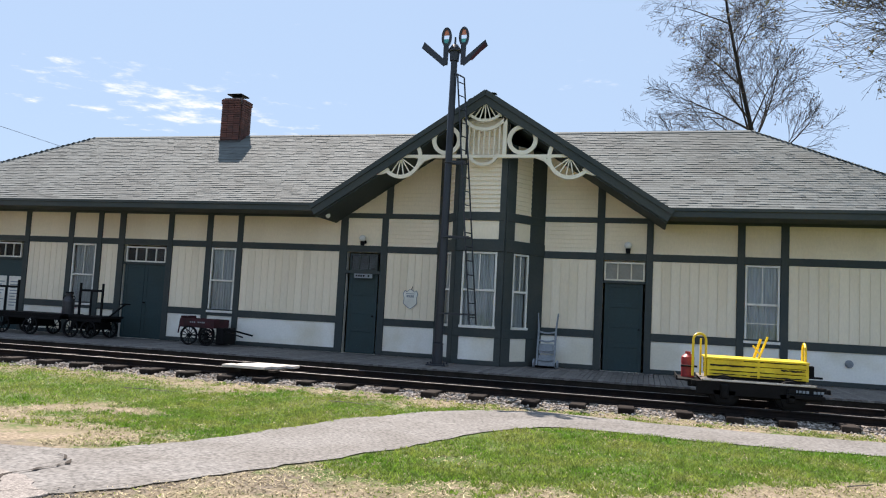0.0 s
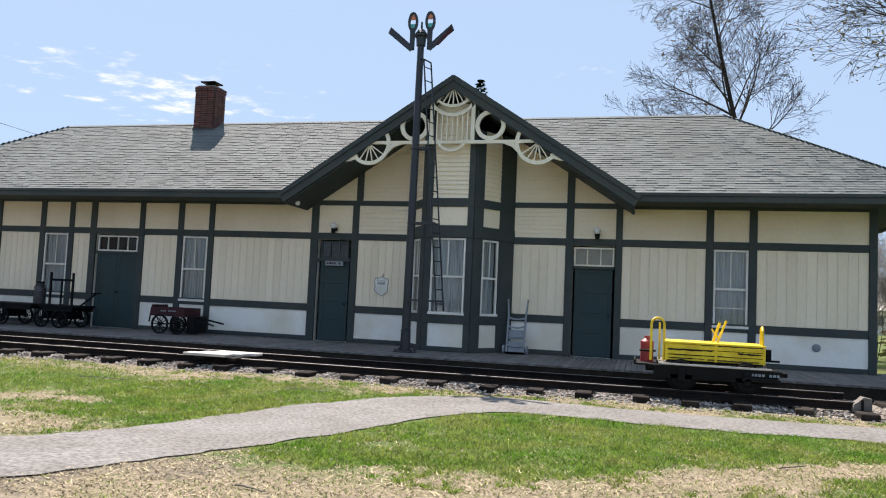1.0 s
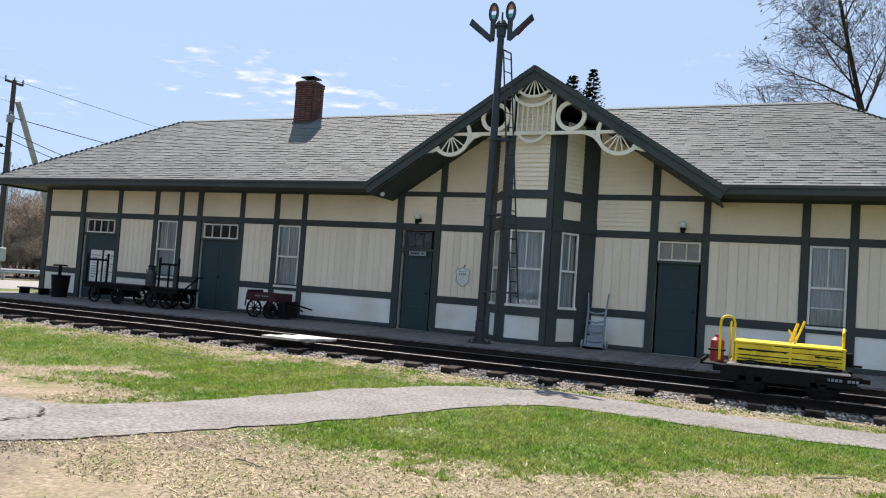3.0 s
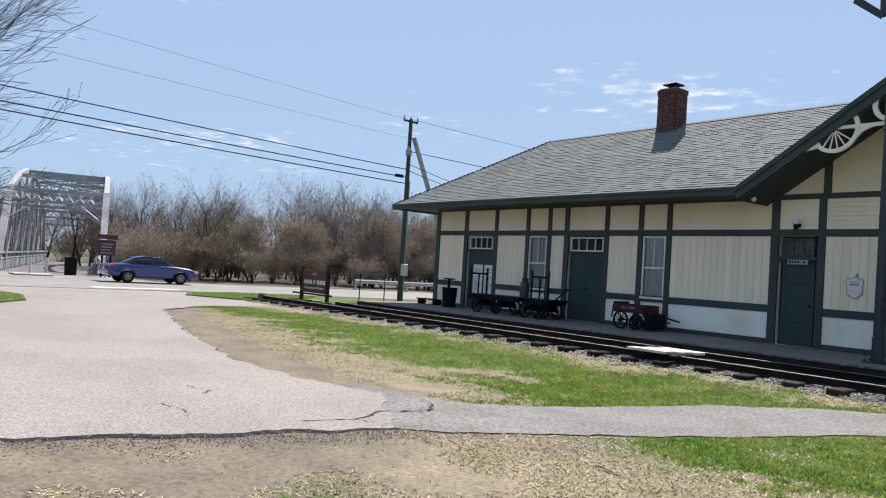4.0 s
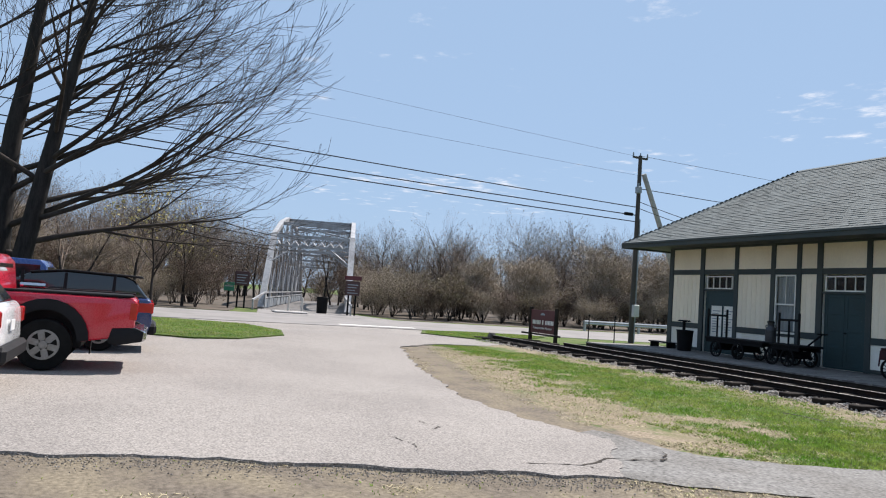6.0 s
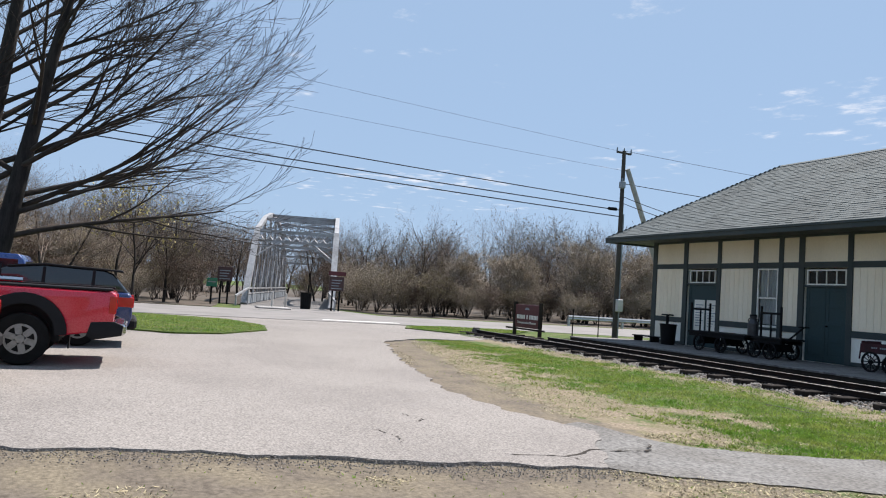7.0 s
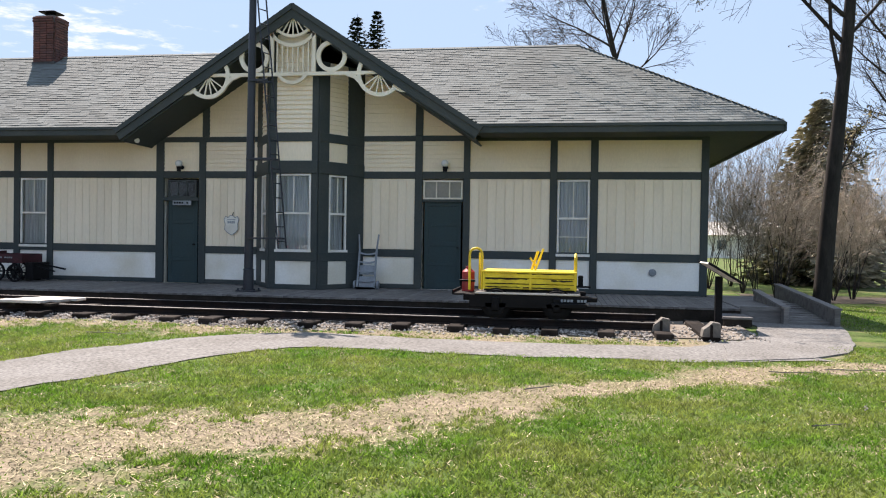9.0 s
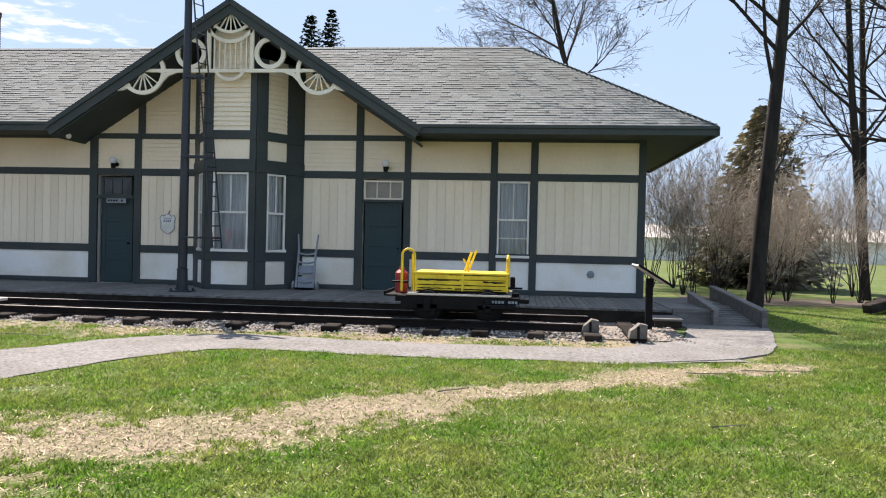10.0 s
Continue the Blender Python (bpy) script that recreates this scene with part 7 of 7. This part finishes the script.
    tree(pose(10.5, 18.0, 0.0), "bare tree rising behind the depot roof", 34, 19.0, 0.19, (16, 9, 7, 5), 4, 0.85, REDBUD, 0.3, 0.025, -0.005, 0.045, lean=(-0.27, 0.0), cut=0.98, tip=0.006, first=0.46, short=0.33, limb_r=0.055,
         limbs=((8.6, (-1.0, 0.1, 0.22), 5.2), (8.6, (0.75, 0.1, 0.5), 3.6), (9.6, (0.25, 0.0, 0.9), 4.0), (10.2, (-0.9, 0.2, 0.5), 4.2), (9.2, (-0.32, 0.2, 1.0), 7.0)))
    # needle colour lightened to make up for the backlit, shaded crown
    spruce(pose(15.2, 12.0, -0.2), "bushy brown-green spruce behind the brush", 31, 6.9, 2.7, mat("lightened_needles", (0.46, 0.42, 0.31), 0.3, 1.5, 14, 0.85, 0.0, second=(0.17, 0.165, 0.11), island=0.5, spec=0.2))
    spruce(pose(-10.1, 40.0, 0.0), "tall dark spruce far behind the roof", 32, 18.9, 4.6)
    spruce(pose(-8.75, 41.0, 0.0), "tall dark spruce far behind the roof", 33, 19.4, 4.4)

    # brush: a few shapes, repeated
    rnd = random.Random(5)
    bushes = [tree(pose(11.0, 4.6, 0.0), "tangled bare brush at the lawn's edge", 40 + s, 3.6, 0.020, (6, 5, 4), 3, 0.42, BUD, 0.15, 0.02, 0.05, 0.12, stems=8, group="brush", name="bare_bush", twig=BUSHTWIG, cut=0.8) for s in range(4)]
    spots = [(10.9, 3.2, 0.75), (11.6, 4.0, 1.0), (12.9, 3.6, 0.8), (13.6, 4.3, 1.0), (14.7, 4.0, 0.8), (15.6, 4.5, 0.95), (16.8, 4.2, 0.75), (17.8, 4.6, 0.9), (19.2, 4.6, 1.0), (11.2, 6.0, 1.1), (12.6, 6.8, 0.8), (14.2, 7.2, 0.8), (16.6, 7.4, 0.9), (18.4, 7.5, 1.0), (10.6, 8.0, 1.25), (20.5, 6.0, 1.1), (21.5, 7.0, 1.2), (11.6, 9.5, 1.0)]
    for i, (x, y, s) in enumerate(spots):
        if i < 4:
            bushes[i].matrix_world = pose(x, y, 0, 0, 0, rnd.uniform(0, 360)) @ Matrix.Diagonal((s, s, s, 1))
        else:
            o = copy_thing(bushes[i % 4], Matrix())
            o.matrix_world = pose(x, y, 0, 0, 0, rnd.uniform(0, 360)) @ Matrix.Diagonal((s, s, s, 1))

    # the woods beyond the road and along the river
    kinds = [tree(pose(-60, 0, -1.0), "bare woodland tree across the river", 50 + s, 9.0, 0.17, (12, 7, 5, 3), 3, 0.62, (BUD, REDBUD, BUD, REDBUD, REDBUD)[s], 0.45, 0.035, 0.05, 0.06, stems=(1, 2, 3, 1, 2)[s], group="woods", twig=WOODTWIG, cut=0.8) for s in range(5)]
    for k in kinds:
        k.location.z = -1.0
    for i in range(190):
        y = -80 + 150 * (i + rnd.random()) / 190
        depth = rnd.random()
        x = -46 - 26 * depth
        s = rnd.uniform(0.66, 0.98) * (1.0 + 0.25 * depth)
        if -13.5 < y < -3.0:
            x = -73 - 14 * depth
            s *= 0.95
        if y > -3.0:
            s *= 0.86 + 0.010 * min(y + 3.0, 20.0)
        o = kinds[i] if i < 5 else copy_thing(kinds[i % 5], Matrix())
        o.matrix_world = pose(x, y, -1.0 - 0.5 * depth, 0, 0, rnd.uniform(0, 360)) @ Matrix.Diagonal((s, s, s, 1))
    # second rank, far behind
    for i in range(68):
        y = -75 + 140 * (i + rnd.random()) / 68
        o = copy_thing(kinds[i % 5], Matrix())
        s = rnd.uniform(0.9, 1.2)
        s *= 0.78 if y > -3 else 1.0
        o.matrix_world = pose(-84 - 26 * rnd.random(), y, -1.5, 0, 0, rnd.uniform(0, 360)) @ Matrix.Diagonal((s * 1.6, s * 1.6, s, 1))
    low = [tree(pose(-45, 0, -0.6), "reddish bare thicket beyond the road", 60 + s, 3.2, 0.03, (8, 7, 6), 3, 0.55, (REDBUD, BUD, BUD)[s], 0.4, 0.03, 0.05, 0.12, stems=10, group="thicket", name="bare_bush", twig=(WOODTWIG, BUSHTWIG, WOODTWIG)[s], cut=0.8) for s in range(3)]
    for i in range(130):
        y = -66 + 125 * (i + rnd.random()) / 130
        x = -42.5 - 17 * rnd.random()
        if -12.8 < y < -3.8:
            y += 9.5 if i % 2 else -9.5
        if i % 4 == 0:
            x -= 32
        s = rnd.uniform(0.7, 1.25)
        o = low[i] if i < 3 else copy_thing(low[i % 3], Matrix())
        o.matrix_world = pose(x, y, -0.5, 0, 0, rnd.uniform(0, 360)) @ Matrix.Diagonal((s, s, s, 1))
    # thicket along the far verge of the road, hiding the foot of the woods
    for i in range(120):
        y = -62 + 110 * (i + rnd.random()) / 120
        if -13.6 < y < -3.0:
            continue
        s = rnd.uniform(0.45, 0.85)
        o = copy_thing(low[i % 3], Matrix())
        o.matrix_world = pose(-38.4 - 3.5 * rnd.random(), y, -0.05, 0, 0, rnd.uniform(0, 360)) @ Matrix.Diagonal((s * 1.3, s * 1.3, s, 1))
    # spreading riverside trees with tan twigs, standing out before the darker woods
    broad = [tree(pose(-44, 6, -0.4), "spreading bare riverside tree with pale tan twigs", 80 + s, 6.6, 0.13, (13, 9, 6, 4), 4, 0.75, BUD, 0.5, 0.03, 0.045, 0.10, stems=3, group="riverside trees", twig=BUSHTWIG, cut=0.62, tip=0.008) for s in range(2)]
    for i, (x, y, s) in enumerate(((-42.0, 4.2, 0.84), (-43.5, 8.6, 0.98), (-42.5, 13.4, 1.1), (-41.5, 18.5, 1.15), (-43.0, 24.5, 1.1), (-45.0, 0.2, 0.7), (-42.5, 31.0, 1.1), (-41.5, -19.5, 0.8), (-42.5, -24.5, 0.95), (-42.0, -30.0, 1.0))):
        o = broad[i] if i < 2 else copy_thing(broad[i % 2], Matrix())
        o.matrix_world = pose(x, y, -0.5, 0, 0, 77 * i) @ Matrix.Diagonal((s, s, s, 1))
    litter = filled("leaf_litter_strip", ragged([(10.9, 2.6), (14, 2.9), (18, 3.0), (24, 3.2), (24, 5.6), (17, 5.4), (10.9, 5.6)], 0.4, 0.2), lambda x, y: ground_z(x, y) + 0.008, 0.03, bpy.data.materials["leaf_litter"])
    tagged(litter, "brown fallen leaves under the brush", "leaf litter", kind="structure")
    # yellow-green young tree and a sapling near the lot
    tree(pose(-33.5, -17.2, 0), "young tree with yellow-green spring buds", 71, 6.4, 0.07, (12, 7, 6, 4), 3, 0.75, mat("yellow_buds", (0.42, 0.34, 0.12), 0.3, 2, 10, 0.8, 0, island=0.4), 1.0, 0.05, 0.03, 0.10, cut=0.75)
    for i, (x, y, s) in enumerate(((-38.0, -18, 0.8), (-37.5, -21, 0.9), (-38.5, -25, 1.1), (-37, -29, 1.2), (-36.9, -34, 1.2), (-39, -15.5, 0.7))):
        o = copy_thing(kinds[i % 5], Matrix())
        o.matrix_world = pose(x, y, -0.1, 0, 0, 60 * i) @ Matrix.Diagonal((s * 0.8, s * 0.8, s * 0.75, 1))


plant_trees()


# ---------------------------------------------------------------- far houses beyond the lawn
def far_house(x, y, w, label):
    g = thing("far_house", pose(x, y, 0), label, "house", "far houses")
    part("wall", made(box, -w / 2, w / 2, 0, 6, 0, 2.3), PALE, g)
    bm = bmesh.new()
    v = [bm.verts.new(c) for c in ((-w / 2 - 0.3, -0.4, 2.3), (w / 2 + 0.3, -0.4, 2.3), (w / 2 + 0.3, 6.4, 2.3), (-w / 2 - 0.3, 6.4, 2.3), (-w / 2 - 0.3, 3, 3.7), (w / 2 + 0.3, 3, 3.7))]
    for f in ((0, 1, 5, 4), (2, 3, 4, 5), (0, 4, 3), (1, 2, 5), (0, 3, 2, 1)):
        bm.faces.new([v[k] for k in f])
    part("roof", bm, PALEWOOD, g)
    for k in range(3):
        part("window", made(box, -w * 0.35 + k * w * 0.3, -w * 0.35 + k * w * 0.3 + 0.9, -0.02, 0.02, 0.9, 1.8), GLASS, g)


far_house(22, 62, 14, "pale low house far beyond the lawn")
far_house(42, 66, 12, "pale low house far beyond the brush")


# ---------------------------------------------------------------- lawn blades and litter
def lattice_noise(x, y, scale, seed):
    """Smooth value noise from 0 to 1, for many points at once."""
    u, v = x * scale, y * scale
    i, j = np.floor(u), np.floor(v)
    fu, fv = u - i, v - j
    fu, fv = fu * fu * (3 - 2 * fu), fv * fv * (3 - 2 * fv)

    def corner(a, b):
        h = np.sin(a * 127.1 + b * 311.7 + seed * 74.7) * 43758.5453
        return h - np.floor(h)
    low = corner(i, j) * (1 - fu) + corner(i + 1, j) * fu
    high = corner(i, j + 1) * (1 - fu) + corner(i + 1, j + 1) * fu
    return low * (1 - fv) + high * fv


def blades(name, x, y, z, h, w, lean, material, rng):
    """One triangle a blade, all in one mesh."""
    n = len(x)
    a = rng.uniform(0, 6.283, n)
    co = np.empty((n, 3, 3), dtype=np.float32)
    co[:, 0] = np.stack((x - w * np.cos(a), y - w * np.sin(a), z), 1)
    co[:, 1] = np.stack((x + w * np.cos(a), y + w * np.sin(a), z), 1)
    co[:, 2] = np.stack((x + rng.normal(0, lean, n) * h, y + rng.normal(0, lean, n) * h, z + h), 1)
    me = bpy.data.meshes.new(name)
    me.vertices.add(3 * n), me.loops.add(3 * n), me.polygons.add(n)
    me.vertices.foreach_set("co", co.ravel())
    me.loops.foreach_set("vertex_index", np.arange(3 * n, dtype=np.int32))
    me.polygons.foreach_set("loop_start", np.arange(0, 3 * n, 3, dtype=np.int32))
    me.update(calc_edges=True)
    me.materials.append(material)
    return new(name, me)


def lawn():
    rng = np.random.default_rng(3)
    GRASS = mat("grass_blades", (0.095, 0.205, 0.018), 0.42, 1.2, 7, 0.7, 0.0, second=(0.200, 0.250, 0.052), island=0.55, spec=0.25, cut=(0.36, 0.60))
    # thin blades let the low light through
    n, l = GRASS.node_tree.nodes, GRASS.node_tree.links
    tr, mx, p = n.new("ShaderNodeBsdfTranslucent"), n.new("ShaderNodeMixShader"), n["Principled BSDF"]
    mx.inputs[0].default_value = 0.5
    l.new(p.inputs["Base Color"].links[0].from_socket, tr.inputs[0])
    l.new(p.outputs[0], mx.inputs[1]), l.new(tr.outputs[0], mx.inputs[2]), l.new(mx.outputs[0], n["Material Output"].inputs[0])
    STRAW = mat("dry_straw", (0.40, 0.34, 0.21), 0.25, 1.0, 10, 0.85, 0.0, island=0.5, spec=0.2)
    # cover by what grows there, on a fine grid: 0 none, 1 lawn, 2 island
    X0g, Y0g, step = -26.0, -20.5, 0.1
    gx, gy = np.arange(X0g, 18.5, step), np.arange(Y0g, 2.0, step)
    cover, sand, dirt, hz = (np.zeros((len(gx), len(gy))) for _ in range(4))
    fine, half = np.array(PATH_FINE), np.array(HALF_FINE)
    for i, x in enumerate(gx):
        d = (np.hypot(x - fine[:, 0][None], gy[:, None] - fine[:, 1][None]) - half[None]).min(1)
        for j, y in enumerate(gy):
            if x < -14.8 and (y > -7.4 or y < -13.2):
                cover[i, j] = 2 if any(inside(x, y, q) for q in ISLANDS) else 0
                continue
            if d[j] < 0.02 or (y > -5.95 and x < 10.9) or inside(x, y, LOT) or (x < 3.0 and y < -19) or x < -18:
                continue
            cover[i, j] = 1
            sand[i, j], dirt[i, j], hz[i, j] = sand_amount(x, y), dirt_amount(x, y), ground_z(x, y)
    green, dry = [], []
    for x0, x1, y0, y1, per in ((-1.9, 13.0, -20.4, -16.5, 1400), (-1.9, 13.0, -16.5, -13.0, 3400), (-2.0, 14.0, -13.0, -11.0, 3800), (-3.0, 15.0, -11.0, -8.4, 2600), (-3.0, 15.0, -8.4, -5.9, 2200), (-17.0, -3.0, -12.4, -5.95, 1300), (10.8, 18.0, -8.4, 1.9, 700), (-25.4, -19.0, -7.4, -0.9, 700), (-24.6, -14.9, -20.0, -13.2, 450)):
        m = int((x1 - x0) * (y1 - y0) * per)
        x, y = rng.uniform(x0, x1, m), rng.uniform(y0, y1, m)
        i, j = ((x - X0g) / step).astype(int), ((y - Y0g) / step).astype(int)
        c, sd, dt, z = cover[i, j], sand[i, j], dirt[i, j], hz[i, j]
        ragged_edge = 0.45 * (lattice_noise(x, y, 2.1, 3) - 0.5) + 0.55 * (lattice_noise(x, y, 6.0, 1) - 0.5) + 0.4 * (lattice_noise(x, y, 17.0, 2) - 0.5)
        tuft = 0.55 * lattice_noise(x, y, 3.3, 5) + 0.45 * lattice_noise(x, y, 11.0, 6)
        bare = np.maximum(sd, dt) + ragged_edge + 0.3 * np.clip((dt - 0.25) * 4, 0, 1)
        roll = rng.random(m)
        lush = (c == 1) & (bare < 0.52) & (roll < 0.25 + 1.3 * tuft)
        sparse = (c == 1) & (bare >= 0.52) & (roll < np.where(dt > sd, 0.008, 0.09))
        isle = c == 2
        thin = (c == 1) & (((bare > 0.40) & (roll > 0.62)) | (roll > 0.93)) & (dt < 0.75)
        h = rng.uniform(0.014, 0.032, m) + 0.034 * tuft * rng.random(m)
        z = np.where(isle, 0.068, z)
        keep = lush | sparse | isle
        green.append(np.stack((x, y, z, np.where(sparse, h * 0.5, h))).T[keep])
        dry.append(np.stack((x, y, z + 0.002, rng.uniform(0.004, 0.020, m))).T[thin])
    for rows, nm, lab, w, lean, m in ((green, "grass", "short bright spring grass in uneven tufts", 0.0065, 0.75, GRASS), (dry, "dry_grass", "dry straw-coloured dead grass", 0.007, 2.2, STRAW)):
        q = np.concatenate(rows)
        tagged(blades(nm, q[:, 0], q[:, 1], q[:, 2], q[:, 3], w, lean, m, rng), lab, "grass", kind="stuff")


def lawn_litter():
    """Twigs, a few clods and thin cracks that show on the ground."""
    rnd = random.Random(23)
    for x, y, L, a in ((7.9, -10.9, 0.35, 20), (8.6, -10.2, 0.3, 70), (9.0, -7.9, 0.9, 8), (8.3, -8.2, 0.7, 4), (1.4, -12.6, 0.3, -20), (-4.2, -7.6, 0.9, 3), (-0.9, -7.2, 0.8, -4), (5.6, -9.9, 0.4, 40)):
        t = Tubes()
        z = ground_z(x, y) + 0.02
        pts = [Vector((x + math.cos(radians(a)) * L * k / 5 + rnd.gauss(0, 0.015), y + math.sin(radians(a)) * L * k / 5 + rnd.gauss(0, 0.015), z + rnd.uniform(-0.004, 0.006))) for k in range(6)]
        t.add(pts, [0.007, 0.007, 0.006, 0.006, 0.005, 0.003], 5)
        tagged(raw("fallen_twig", t.v, t.f, OLDWOOD), "short broken twig lying on the grass", "twig", "fallen twigs")
    CRACK = mat("crack_dirt", (0.06, 0.052, 0.045), 0.3, 4, 30, 0.95, 0.2, spec=0.1)
    for pts, w in (([(-1.05, -14.1), (-0.85, -13.5), (-1.15, -13.0), (-1.0, -12.5), (-1.45, -12.1)], 0.030), ([(-0.85, -13.5), (-0.45, -13.2), (-0.35, -12.9)], 0.022), ([(-2.3, -15.0), (-1.9, -14.8), (-1.5, -14.9)], 0.018), ([(-3.2, -14.3), (-2.8, -14.2), (-2.6, -14.35)], 0.015)):
        mid = []
        for (ax, ay), (bx, by) in zip(pts, pts[1:]):
            for k in range(8):
                mid.append((ax + (bx - ax) * k / 8 + rnd.gauss(0, 0.018), ay + (by - ay) * k / 8 + rnd.gauss(0, 0.018)))
        vs, fs = [], []
        for k, (x, y) in enumerate(mid):
            h = w * rnd.uniform(0.2, 1.0) * min(1.0, (len(mid) - k) / 6)
            vs += [(x - h * 0.7, y - h * 0.5, 0.0325), (x + h * 0.7, y + h * 0.5, 0.0325)]
        fs = [(2 * k, 2 * k + 1, 2 * k + 3, 2 * k + 2) for k in range(len(mid) - 1)]
        tagged(raw("pavement_crack", vs, fs, CRACK), "thin dark crack in the worn asphalt", "crack", kind="structure")


PATH_FINE, HALF_FINE = [], []
ISLANDS = ([(-22.5, -7.2), (-19.4, -5.3), (-20.3, -4.4), (-22.1, -2.9), (-24.3, -1.0), (-25.0, -1.3), (-25.2, -4.6), (-24.3, -6.5)], [(-17.6, -13.6), (-15.5, -15.0), (-15.0, -16.2), (-15.9, -17.6), (-17.5, -22), (-24.5, -22), (-24.1, -16.5), (-22.8, -14.1), (-20, -13.3)])
for (p, q), (a, b) in zip(zip(PATH_MID, PATH_MID[1:]), zip(PATH_HALF, PATH_HALF[1:])):
    for k in range(6):
        PATH_FINE.append((p[0] + (q[0] - p[0]) * k / 6, p[1] + (q[1] - p[1]) * k / 6))
        HALF_FINE.append(a + (b - a) * k / 6)
lawn()
lawn_litter()


def timber_pile():
    g = thing("timber_pile", pose(14.6, 0.9, 0.04, 0, 0, 20), "pile of dark old timbers on the lawn", "timber pile")
    for k, (x, z, a) in enumerate(((0, 0.0, 24), (0.35, 0.02, 21), (0.75, 0.0, 26), (1.1, 0.05, 18))):
        part("timber", made(box, -0.5, 2.6, -0.12, 0.12, 0.0, 0.2, 0.015, pose(x, 0.28 * k, z + 0.12, 0, -a * 0.5, 0)), TIE, g)


timber_pile()


def motions():
    # the sedan drives along the road at a steady pace
    walk(blue_sedan, [(t, pose(-32.7, -5.5 + 16.5 * (t - 4.0), 0.046, 0, 0, 90)) for t in (0.0, 2.0, 3.5, 3.9, 4.3, 4.7, 5.1, 6.0, 8.0, 10.0)])


motions()
